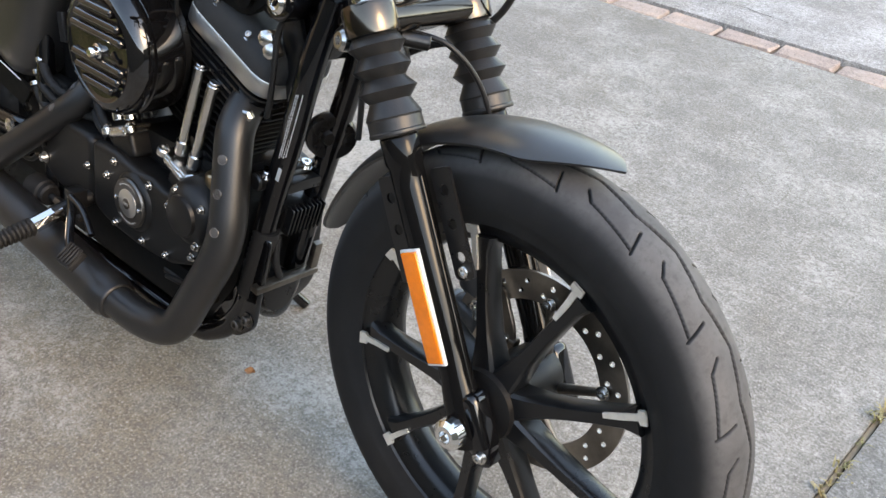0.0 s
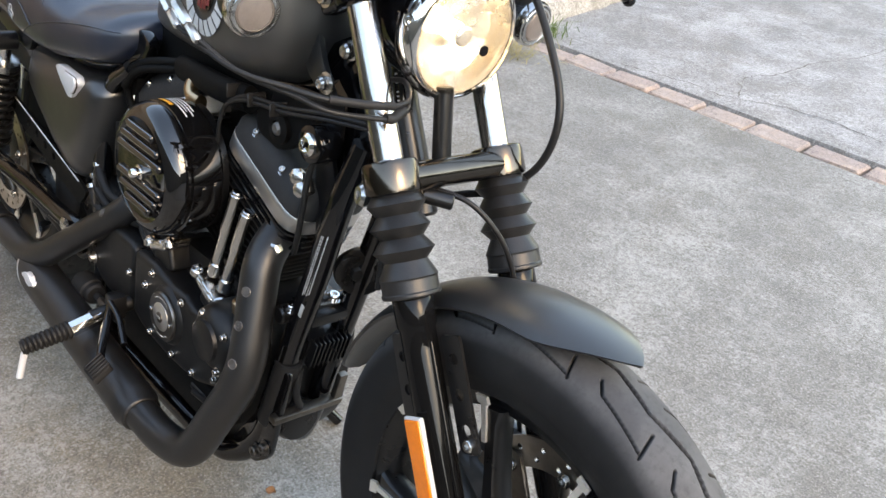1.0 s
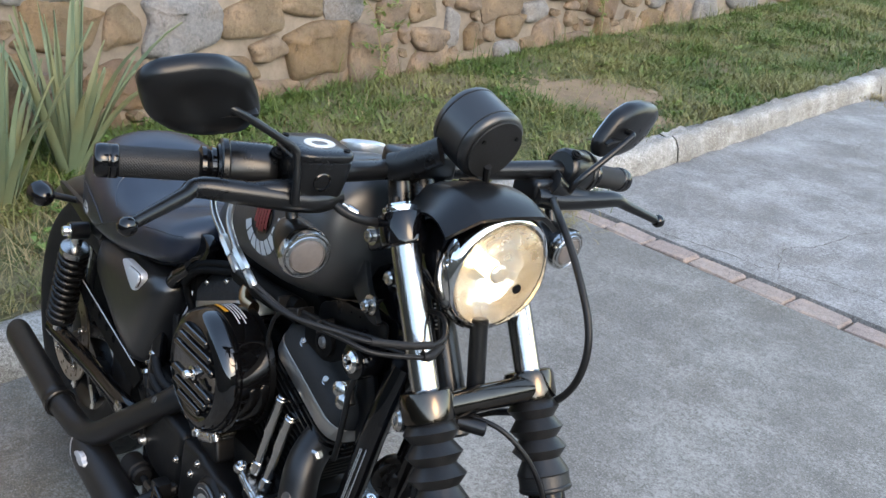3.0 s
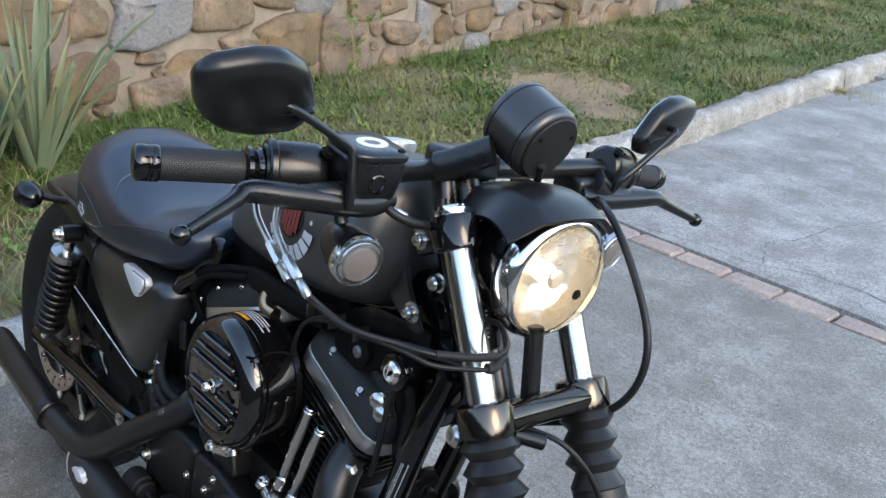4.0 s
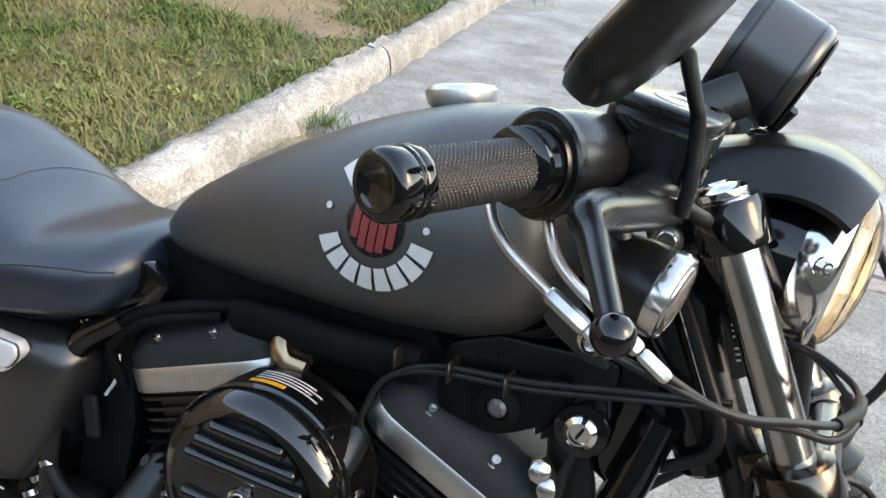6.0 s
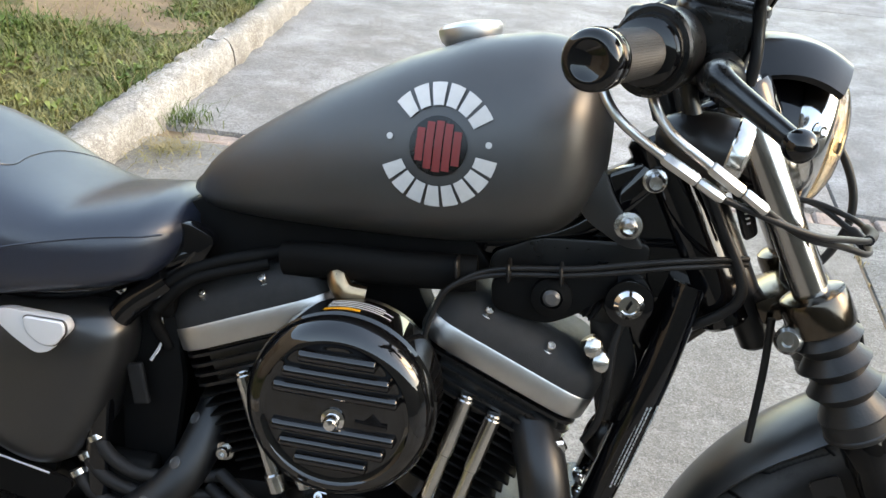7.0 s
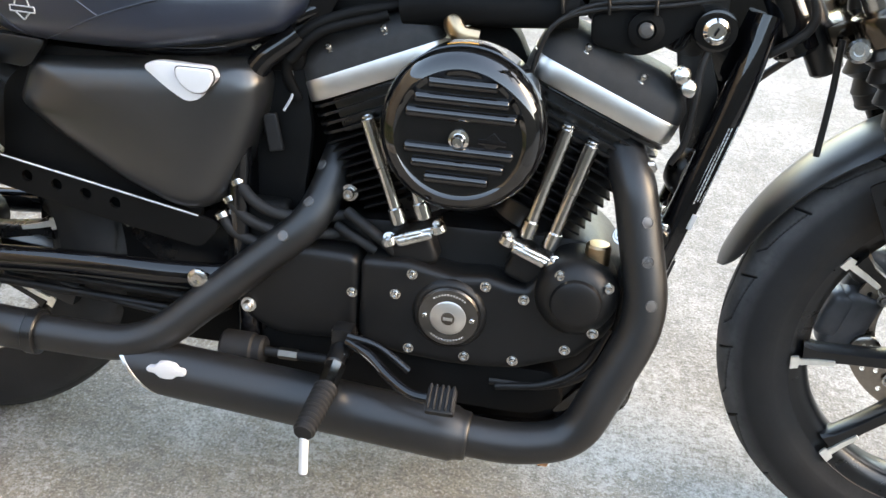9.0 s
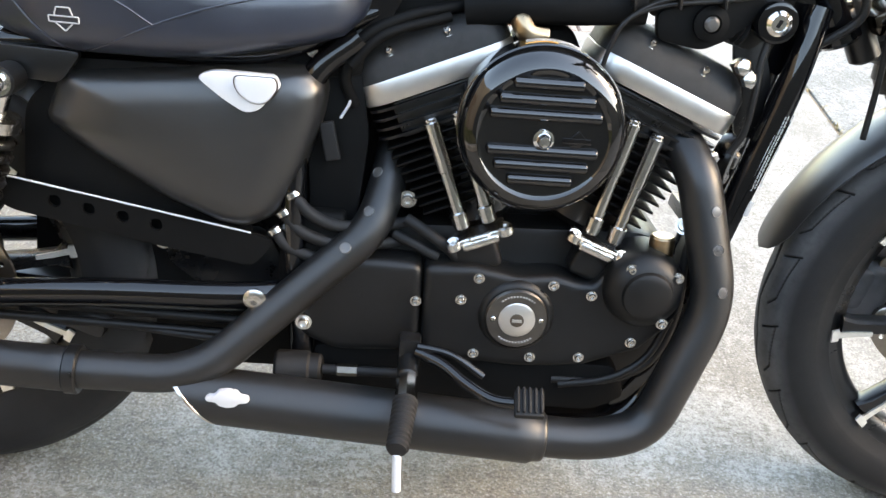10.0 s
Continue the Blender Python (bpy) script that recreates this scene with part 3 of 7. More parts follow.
def tuft(x, y, r, n, h, material, z0, seed, spread=1.0):
    rng = random.Random(seed)
    verts, faces = [], []
    for _ in range(n):
        a, q = rng.uniform(0, 6.283), r * min(1.6, abs(rng.gauss(0, 0.6)))
        bx, by, t, hh = x + q * math.cos(a), y + q * math.sin(a), rng.uniform(0, 6.283), h * rng.uniform(0.4, 1.0)
        l, w = hh * rng.uniform(0.3, 1.6) * spread, 0.0017
        k = len(verts)
        c, s = math.cos(t), math.sin(t)
        verts += [(bx - s * w, by + c * w, z0), (bx + s * w, by - c * w, z0), (bx + c * l * 0.4 + s * w, by + s * l * 0.4 - c * w, z0 + hh * 0.7), (bx + c * l * 0.4 - s * w, by + s * l * 0.4 + c * w, z0 + hh * 0.7), (bx + c * l, by + s * l, z0 + hh * 0.8)]
        faces += [(k, k + 1, k + 2, k + 3), (k + 3, k + 2, k + 4)]
    return verts, faces


v, f = tuft(-2.03, 2.38, 0.15, 150, 0.085, grass_m, 0.0, 7, 1.3)
tagged(raw_mesh("grass_tuft", v, f, grass_m), "tuft of green grass rooted in the joint by the kerb", "grass", kind="stuff")
v, f = tuft(-1.97, 2.08, 0.20, 300, 0.030, straw_m, 0.0, 5, 3.2)
tagged(raw_mesh("dry_grass", v, f, straw_m), "tuft of dry grass growing at the foot of the kerb", "grass", kind="stuff")
v, f = tuft(-2.32, 5.6, 0.26, 260, 0.05, straw_m, 0.0, 6, 2.0)
tagged(raw_mesh("dry_grass", v, f, straw_m), "dry grass fringe along the slab edge", "grass", kind="stuff")
jv, jf = [], []
for k in range(60):
    y = -0.6 + 2.8 * random.random()
    a, b = tuft(jx(y) + 0.006, y, 0.02, 7, 0.022, straw_m, -0.004, 100 + k)
    jf += [tuple(i + len(jv) for i in q) for q in b]
    jv += a
tagged(raw_mesh("joint_weeds", jv, jf, straw_m), "dry weeds growing in the slab joint", "weeds", kind="stuff")


# strap-leaved plant against the wall
def strap_plant(x, y, n, length, seed):
    rng = random.Random(seed)
    plant = tagged(new("strap_leaf_plant"), "clump of long grey-green strap leaves by the wall", "plant", "plants by the wall")
    plant.location = (x, y, verge_z(x, y) - 0.02)
    for k in range(n):
        t, L = rng.uniform(0, 6.283), length * rng.uniform(0.55, 1.0)
        tilt = rng.uniform(0.05, 0.55)
        droop = rng.uniform(0.0, 0.5) * tilt
        w = rng.uniform(0.010, 0.024)
        rings = []
        for s in np.linspace(0, 1, 9):
            out = L * (math.sin(tilt) * s + droop * s * s * 0.5)
            up = L * (math.cos(tilt) * s - droop * s ** 3 * 0.8)
            ww = w * (0.75 + 0.9 * s - 1.62 * s ** 2.2) + 0.001
            c, q = math.cos(t), math.sin(t)
            base = Vector((c * (0.03 + out), q * (0.03 + out), up))
            sd, nrm = Vector((-q, c, 0)), Vector((-c * math.cos(tilt), -q * math.cos(tilt), math.sin(tilt)))
            rings.append([base + sd * ww, base - nrm * 0.004, base - sd * ww, base - nrm * 0.009])
        part("leaf", grid_mesh(rings), blade_m, plant, sharp=60)
    return plant


strap_plant(-3.10, 0.46, 34, 0.85, 11)
strap_plant(-2.88, 0.14, 34, 0.80, 12)
strap_plant(-2.80, -0.30, 26, 0.75, 14)


def sapling(x, y, h, seed):
    rng = random.Random(seed)
    z = verge_z(x, y)
    weed = tagged(new("sapling"), "thin weedy sapling with yellow-green leaves by the wall", "plant")
    weed.location = (x, y, z - 0.02)
    stem = [Vector((0.02 * math.sin(3 * s), 0.03 * math.cos(2.2 * s), h * s)) for s in np.linspace(0, 1, 8)]
    part("stem", tube(stem, lambda s: 0.006 * (1 - 0.75 * s), 6, 3), straw_m, weed)
    for k in range(7):
        b = stem[2 + k % 6] if k < 6 else stem[-1]
        d = Vector((rng.uniform(-1, 1), rng.uniform(-1, 1), rng.uniform(0.1, 0.6))).normalized()
        tw = [b, b + d * 0.09, b + d * 0.2 + Vector((0, 0, -0.02))]
        vs, fs = [], []
        for _ in range(24):
            p = tw[0].lerp(tw[2], rng.random()) + Vector((rng.uniform(-1, 1), rng.uniform(-1, 1), rng.uniform(-1, 1))) * 0.02
            e = Vector((rng.uniform(-1, 1), rng.uniform(-1, 1), rng.uniform(-0.6, 0.5))).normalized()
            sd = e.cross(Vector((0, 0, 1))).normalized() * 0.009
            i = len(vs)
            vs += [p, p + e * 0.02 + sd, p + e * 0.045, p + e * 0.02 - sd]
            fs.append((i, i + 1, i + 2, i + 3))
        spray = part("twig", tube(tw, 0.002, 5, 3), straw_m, weed)
        lv = raw_mesh("leaves", vs, fs, weed_m)
        lv.parent = spray
    return weed


sapling(-3.98, 4.55, 0.75, 21)
sapling(-3.66, 2.35, 0.42, 22)

# dead leaf under the engine
lf = grid_mesh([[(0.02 * s - 0.01, w * math.sin(math.pi * min(1, s + 0.02)) * 0.010, 0.004 + 0.005 * abs(w)) for w in (-1, 0, 1)] for s in np.linspace(0, 1, 7)], closed=False)
leaf = tagged(link("dead_leaf", lf, leaf_dry), "curled brown dead leaf on the concrete", "leaf")
leaf.matrix_world = pose(-0.545, 0.034, 0.002, 0, 0, 35)


# plain unseen walls, added to close the place and darken what the black parts reflect
def plain_wall(name, x0, y0, x1, y1, h, material, label):
    p, q = Vector((x0, y0, 0)), Vector((x1, y1, 0))
    d = q - p
    m = Matrix.Translation((p + q) / 2 + Vector((0, 0, h / 2 - 0.1))) @ Matrix.Rotation(math.atan2(d.y, d.x), 4, "Z")
    return tagged(link(name, block(d.length, 0.25, h + 0.2, m, 0.02), material), label, "wall", kind="structure")


plain_wall("unseen_wall_south", -8.5, -3.0, 8.3, -3.0, 1.9, unseen_wall_m, "plain unseen wall, added to darken reflections from behind the camera")
plain_wall("unseen_wall_east", 8.35, -3.0, 11.0, 16.0, 2.7, render_m, "plain unseen wall, added to close off the low sky to the east")
plain_wall("unseen_wall_west", -8.5, -3.0, -8.5, 2.0, 3.0, render_m, "plain unseen wall, added to close off the low sky to the west")


# ---- the motorcycle: x ahead from the front axle, y to its left, z up from the tyres; it leans on its side stand ----
LEAN_DEG, STEER_DEG = 10.5, -2.5
bike = tagged(new("motorcycle"), "satin black cruiser motorcycle leaning on its side stand on the concrete", "motorcycle")
bike.matrix_world = pose(0, 0, 0.0, -LEAN_DEG, 0, 0)
AXLE = Vector((0.013, 0, 0.332))
FU, FF, FY = Vector((-0.48481, 0, 0.87462)), Vector((0.87462, 0, 0.48481)), Vector((0, 1, 0))
_a0 = AXLE - FF * 0.064
STEER = Matrix.Translation(_a0) @ Matrix.Rotation(radians(STEER_DEG), 4, FU) @ Matrix.Translation(-_a0)
UNSTEER = STEER.inverted()
RIGHT, LEFT = Vector((0, -1, 0)), Vector((0, 1, 0))


def fork(s, y=0.0, o=0.0):
    """A point of the front end: s up along the legs from the axle, y to the left, o ahead of the legs."""
    return AXLE + FU * s + FY * y + FF * o


def un(*p):
    """A place as it stands with the bars turned, put back to straight ahead."""
    return UNSTEER @ Vector(p)


def fpart(name, bm, material, parent=None, label="", sharp=38):
    return part(name, bm, material, parent or bike, label, STEER, sharp)


def seg_dist(px, py, a, b):
    dx, dy = b[0] - a[0], b[1] - a[1]
    t = np.clip(((px - a[0]) * dx + (py - a[1]) * dy) / (dx * dx + dy * dy + 1e-12), 0, 1)
    return np.hypot(px - a[0] - t * dx, py - a[1] - t * dy)


TREAD_CUT = []


def tyre_mesh(c, R, hw, hs, bead_r, bead_y, reps, NA=2000, NP=160):
    """A road tyre with cut grooves, round an axle along y through c."""
    phi = np.concatenate([np.linspace(-118, -64, NP // 10)[:-1], np.linspace(-64, 64, NP - 2 * (NP // 10) + 2), np.linspace(64, 118, NP // 10)[1:]])
    sn, cs = np.sin(np.radians(phi)), np.cos(np.radians(phi))
    y = np.sign(sn) * np.abs(sn) ** 0.85 * hw
    r = R - hs + np.sign(cs) * np.abs(cs) ** 0.9 * hs
    y = np.concatenate([[-bead_y], y, [bead_y]])
    r = np.concatenate([[bead_r], r, [bead_r]])
    s = np.concatenate([[-1.4], phi / 90, [1.4]])
    A, Sg = np.meshgrid(np.linspace(0, 2 * np.pi, NA, endpoint=False), s, indexing="ij")
    Rr, Yy = np.meshgrid(np.ones(NA), r, indexing="ij")[1], np.meshgrid(np.ones(NA), y, indexing="ij")[1]
    lenu, lens_ = 2 * np.pi * R / reps, hs * 1.55
    d = np.full(A.shape, 1.0)
    for side in (1, -1):
        u = (1 - (A * reps / (2 * np.pi) + (0.5 if side > 0 else 0)) % 1.0) * lenu
        v = side * Sg * lens_
        segs_ = [((0.02, 0.22), (0.14, 0.38)), ((0.14, 0.38), (0.74, 0.50)), ((0.78, 0.54), (0.68, 0.20))]
        for a, b in segs_:
            d = np.minimum(d, seg_dist(u, v, (a[0] * lenu, a[1] * lens_), (b[0] * lenu, b[1] * lens_)))
    u = (A * reps / (2 * np.pi)) % 1.0
    zig = 0.045 * (2 * np.abs(2 * u - 1) - 1)
    d = np.minimum(d, np.abs(Sg - zig) * lens_)
    depth = 0.005 * np.clip(2.0 - d / 0.00095, 0, 1)
    wearing = np.clip((0.80 - np.abs(Sg)) / 0.28, 0, 1) * np.clip(1 - depth / 0.0022, 0, 1)
    TREAD_CUT.append(wearing.ravel())
    ridge = 0.0009 * (np.abs(np.abs(Sg) - 1.12) < 0.03) - 0.0009 * (np.abs(np.abs(Sg) - 1.28) < 0.025)
    Rf = Rr - depth + ridge
    V3 = np.stack([c[0] + Rf * np.cos(A), c[1] + Yy, c[2] + Rf * np.sin(A)], -1).reshape(-1, 3)
    P = len(s)
    ia, ip = np.meshgrid(np.arange(NA), np.arange(P - 1), indexing="ij")
    ja = (ia + 1) % NA
    F4 = np.stack([ia * P + ip, ia * P + ip + 1, ja * P + ip + 1, ja * P + ip], -1).reshape(-1, 4)
    bm = bmesh.new()
    me = bpy.data.meshes.new("tmp")
    me.from_pydata(V3.tolist(), [], F4.tolist())
    bm.from_mesh(me)
    bpy.data.meshes.remove(me)
    return bm


def wheel(name, c, R, hw, hs, bead_r, rim_hw, phase, post, label, fine):
    """A cast nine-spoke wheel with its tyre; post places each part."""
    ym = along(c, RIGHT)
    hub = lathe([(0.020, -0.075), (0.042, -0.07), (0.045, -0.03), (0.036, 0.0), (0.040, 0.035), (0.052, 0.05), (0.05, 0.06), (0.03, 0.066), (0.018, 0.068)], ym, 36)
    wh = post(name, hub, powder, bike, label)
    ty = post("tyre", tyre_mesh(c, R, hw, hs, bead_r, rim_hw - 0.002, 18, *((2000, 160) if fine else (240, 40))), tyre_m, wh, "worn black road tyre with slanted grooves", 60)
    # rear tread kept darker than its wear, for the shade it sits in
    ty.data.attributes.new("wear_shade", "FLOAT", "POINT").data.foreach_set("value", (TREAD_CUT[-1] * (1.0 if fine else 0.3)).astype(np.float32))
    rp = [(bead_r + 0.008, -rim_hw), (bead_r + 0.009, -rim_hw + 0.004), (bead_r + 0.001, -rim_hw + 0.008), (bead_r - 0.010, -rim_hw * 0.72), (bead_r - 0.024, -rim_hw * 0.62), (bead_r - 0.030, -rim_hw * 0.3),
          (bead_r - 0.030, rim_hw * 0.3), (bead_r - 0.024, rim_hw * 0.62), (bead_r - 0.010, rim_hw * 0.72), (bead_r + 0.001, rim_hw - 0.008), (bead_r + 0.009, rim_hw - 0.004), (bead_r + 0.008, rim_hw), (bead_r - 0.004, rim_hw - 0.014), (bead_r - 0.004, -rim_hw + 0.014)]
    post("rim", lathe(rp, ym, 96, loop=True), satin, wh, "black cast rim", 50)
    for k in range(9):
        a = phase + radians(40) * k
        e, t = Vector((math.cos(a), 0, math.sin(a))), Vector((-math.sin(a), 0, math.cos(a)))
        rings = []
        for q, w, yo, th in [(0.030, 0.024, -0.054, 0.040), (0.060, 0.0170, -0.052, 0.036), (0.095, 0.0115, -0.049, 0.032), (0.13, 0.0095, -0.047, 0.030), (0.17, 0.0095, -0.044, 0.028), (bead_r - 0.038, 0.011, -0.042, 0.028), (bead_r - 0.018, 0.019, -0.041, 0.03)]:
            o = Vector(c) + e * q
            rings.append([o + t * w * 0.75 + FY * yo, o + t * w + FY * (yo + 0.004), o + t * w + FY * (yo + th), o + t * w * 0.6 + FY * (yo + th + 0.006), o - t * w * 0.6 + FY * (yo + th + 0.006), o - t * w + FY * (yo + th), o - t * w + FY * (yo + 0.004), o - t * w * 0.75 + FY * yo])
        sp = post("spoke", grid_mesh(rings), satin, wh)
        q0, q1 = bead_r - 0.060, bead_r - 0.002
        ring = []
        for q, w0, w1, yo in [(q0, 0.0035, 0.0098, -0.0470), (bead_r - 0.036, 0.0035, 0.0112, -0.0455), (bead_r - 0.014, 0.005, 0.0135, -0.0440), (bead_r - 0.0125, 0.000, 0.0185, -0.0445), (q1, 0.001, 0.019, -0.0470)]:
            o = Vector(c) + e * q
            ring.append([o + t * w0 + FY * yo, o + t * w1 + FY * yo, o + t * w1 + FY * (yo + 0.004), o + t * w0 + FY * (yo + 0.004)])
        post("spoke_highlight", grid_mesh(ring), marks, wh, "bare machined strip at the spoke end")
    return wh


def disc_rotor(c, ro, ri, y, post, parent):
    ring = [(c[0] + ro * math.cos(a), c[2] + ro * math.sin(a)) for a in np.linspace(0, 2 * math.pi, 73)[:-1]]
    holes = [(c[0], c[2], ri)]
    for k in range(20):
        a = 2 * math.pi * k / 20
        for q, da in ((0.90, 0), (0.80, 0.10)):
            if q * ro > ri + 0.008:
                holes.append((c[0] + q * ro * math.cos(a + da), c[2] + q * ro * math.sin(a + da), 0.0042))
    bm = bmesh.new()
    edges = []
    for n, rg in enumerate([ring] + [[(x + r * math.cos(a), z + r * math.sin(a)) for a in np.linspace(0, 2 * math.pi, (73 if n == 0 else 11))[:-1]] for n, (x, z, r) in enumerate(holes)]):
        vs = [bm.verts.new((x, y, z)) for x, z in rg]
        edges += [bm.edges.new((vs[k], vs[(k + 1) % len(vs)])) for k in range(len(vs))]
    bmesh.ops.triangle_fill(bm, edges=edges, use_beauty=True)
    ret = bmesh.ops.extrude_face_region(bm, geom=list(bm.faces))
    bmesh.ops.translate(bm, vec=(0, 0.005, 0), verts=[q for q in ret["geom"] if isinstance(q, bmesh.types.BMVert)])
    bmesh.ops.recalc_face_normals(bm, faces=bm.faces)
    rt = post("brake_rotor", bm, rotor_m, parent, "drilled steel brake rotor")
    for k in range(5):
        a = 2 * math.pi * k / 5 + 0.3
        p, q = Vector(c) + Vector((0.045 * math.cos(a - 0.3), y, 0.045 * math.sin(a - 0.3))), Vector(c) + Vector((ri * 1.06 * math.cos(a), y, ri * 1.06 * math.sin(a)))
        post("rotor_arm", rod(p, q, 0.008, 0.006, 10), darkst, rt if rt.parent is bike else parent)
        post("rotor_bolt", hex_bolt(q - Vector((0, 0.003, 0)), RIGHT, 0.007, 0.006), steel, parent)
    return rt


fw = wheel("front_wheel", AXLE, 0.336, 0.053, 0.050, 0.2425, 0.044, radians(25.5), fpart, "black nine-spoke front wheel", True)
disc_rotor(AXLE, 0.150, 0.108, 0.058, fpart, fw)
fpart("axle_nut", lathe([(0.013, 0), (0.021, 0.002), (0.021, 0.016), (0.015, 0.021), (0.009, 0.021), (0.008, 0.012), (0, 0.012)], along(AXLE + RIGHT * 0.112 - FU * 0.012, RIGHT), 24), chrome, fw, "chrome axle end")
fpart("axle", rod(AXLE + RIGHT * 0.11, AXLE + LEFT * 0.11, 0.0125), steel, fw)
CAL_T = Matrix.Rotation(radians(14), 4, "Y")
cal = fpart("front_caliper", join(block(0.062, 0.050, 0.105, Matrix.Translation(un(-0.128, 0.080, 0.325)) @ CAL_T, 0.022, 4), block(0.040, 0.044, 0.075, Matrix.Translation(un(-0.152, 0.076, 0.335)) @ CAL_T, 0.018, 4), block(0.052, 0.046, 0.055, Matrix.Translation(un(-0.116, 0.080, 0.412)) @ CAL_T, 0.020, 4), block(0.05, 0.03, 0.14, Matrix.Translation(un(-0.120, 0.090, 0.37)) @ CAL_T, 0.012, 3)), caliper_m, label="grey cast twin-piston front brake caliper")
plate_p = [(-0.088, 0.430), (-0.060, 0.436), (-0.030, 0.380), (-0.022, 0.345), (-0.055, 0.352), (-0.085, 0.385)]
fpart("caliper_plate", slab(rounded(plate_p, 0.010), 0.052, 0.060, 0.002), darkst, cal, "brown steel caliper bracket")
for x, z, r in ((-0.065, 0.415, 0.0085), (-0.039, 0.363, 0.0075), (-0.063, 0.285, 0.0075), (-0.098, 0.385, 0.006), (-0.150, 0.268, 0.008)):
    fpart("caliper_bolt", hex_bolt(un(x, 0.053, z), RIGHT, r, 0.008), steel, cal)
fpart("caliper_cap", lathe([(0.020, 0), (0.0215, 0.003), (0.0215, 0.010), (0.017, 0.013), (0, 0.013)], along(un(-0.103, 0.055, 0.293), RIGHT), 24), rotor_m, cal, "drilled bronze piston cap")
for k in range(7):
    u, v = (0, 0) if k == 0 else (0.010 * math.cos(k * math.pi / 3), 0.010 * math.sin(k * math.pi / 3))
    fpart("cap_hole", lathe([(0.0024, 0), (0.0022, 0.0006), (0, 0.0006)], along(un(-0.103 + u, 0.0422, 0.293 + v), RIGHT), 10), marks, cal)

# fork legs, gaiters and yokes
LEG = 0.086
for sgn in (-1, 1):
    y = sgn * LEG
    out = FY * sgn
    leg = fpart("fork_leg", lathe([(0.012, -0.045), (0.024, -0.04), (0.027, -0.02), (0.0250, 0.02), (0.0208, 0.06), (0.0212, 0.10), (0.0216, 0.30), (0.0218, 0.325), (0.0245, 0.33), (0.0245, 0.360), (0.022, 0.366)], along(fork(0, y), FU), 32), leg_m, label="gloss black fork lower leg")
    fpart("axle_clamp", join(block(0.034, 0.036, 0.085, Matrix.Translation(fork(-0.01, y, 0.018)) @ Matrix.Rotation(radians(-29), 4, "Y"), 0.012, 3), block(0.02, 0.03, 0.03, Matrix.Translation(fork(-0.052, y, 0.022)) @ Matrix.Rotation(radians(-29), 4, "Y"), 0.007, 3)), gloss, leg)
    fpart("pinch_bolt", hex_bolt(fork(-0.05, y, 0.022) + out * 0.015, out, 0.007, 0.008), steel, leg)
    fpart("leg_rib", rod(fork(0.03, y, 0.0205), fork(0.31, y, 0.0205), 0.0035), leg_m, leg)
    fpart("slider_tube", rod(fork(0.33, y), fork(0.505, y), 0.0195, n=28), chrome, leg)
    fpart("fork_tube", rod(fork(0.50, y), fork(0.745, y), 0.0180, n=40), tube_m, leg, "polished chrome fork tube")
    prof = [(0.028, 0.363), (0.0388, 0.3635), (0.0402, 0.3655), (0.0402, 0.3685), (0.0388, 0.370), (0.0385, 0.384), (0.0398, 0.3865), (0.0385, 0.389), (0.0295, 0.4045)]
    for k in range(3):
        s0 = 0.4055 + 0.0270 * k
        big = 0.0418 - 0.0008 * k
        prof += [(0.0292, s0), (big - 0.0012, s0 + 0.0115), (big, s0 + 0.0128), (big - 0.0015, s0 + 0.0142), (0.0300, s0 + 0.0260)]
    prof += [(0.0300, 0.4875), (0.028, 0.489)]
    fpart("fork_gaiter", lathe([(max(0.0235, r_ * 0.885), s_) for r_, s_ in prof], along(AXLE + FY * y, FU), 40), gaiter_m, leg, "dusty black rubber fork gaiter", 25)
    # fender bracket with three holes
    for o in (-0.052, 0.048):
        a, b = fork(0.315, 0, o * 0.95), fork(0.175, 0, o * 0.98)
        w = FF * 0.016
        quad = [a - w, a + w, b + w, b - w]
        br = plate_with_holes(rounded([(p.x, p.z) for p in quad], 0.006, 2), [(a.lerp(b, q).x, a.lerp(b, q).z, 0.0075) for q in (0.2, 0.5, 0.8)], y - sgn * 0.012, y - sgn * 0.008)
        fpart("fender_bracket", br, satin, leg, "drilled black fender bracket")
    fpart("bracket_bolt", hex_bolt(fork(0.185, y - sgn * 0.012, 0.047) + out * 0.0, out, 0.008, 0.008), steel, leg)
    # top clamp
    fpart("fork_cap", lathe([(0.0215, 0), (0.0225, 0.003), (0.0225, 0.008), (0.0190, 0.0095), (0.0165, 0.0125), (0.011, 0.0135), (0.009, 0.011), (0, 0.011)], along(fork(0.743, y), FU), 24), chrome, leg, "chrome fork cap")

lower = fpart("lower_yoke", join(*[lathe([(0.026, 0), (0.033, 0.003), (0.034, 0.008), (0.034, 0.034), (0.032, 0.039), (0.026, 0.041)], along(fork(0.482, s * LEG), FU), 36) for s in (-1, 1)],
              tube([fork(0.500, -LEG, 0.012), fork(0.500, -0.04, 0.012), fork(0.500, 0.04, 0.012), fork(0.500, LEG, 0.012)], 0.0175, 20), block(0.05, 0.09, 0.03, Matrix.Translation(fork(0.50, 0, -0.03)) @ Matrix.Rotation(radians(-29), 4, "Y"), 0.008)), nickel, label="polished dark lower fork yoke")
fpart("yoke_bolt", lathe([(0.013, 0), (0.014, 0.003), (0.014, 0.010), (0.0105, 0.014), (0.006, 0.014), (0.005, 0.009), (0, 0.009)], along(fork(0.487, -LEG - 0.012, -0.035), Vector((-0.25, -0.95, 0.1))), 20), steel, lower)
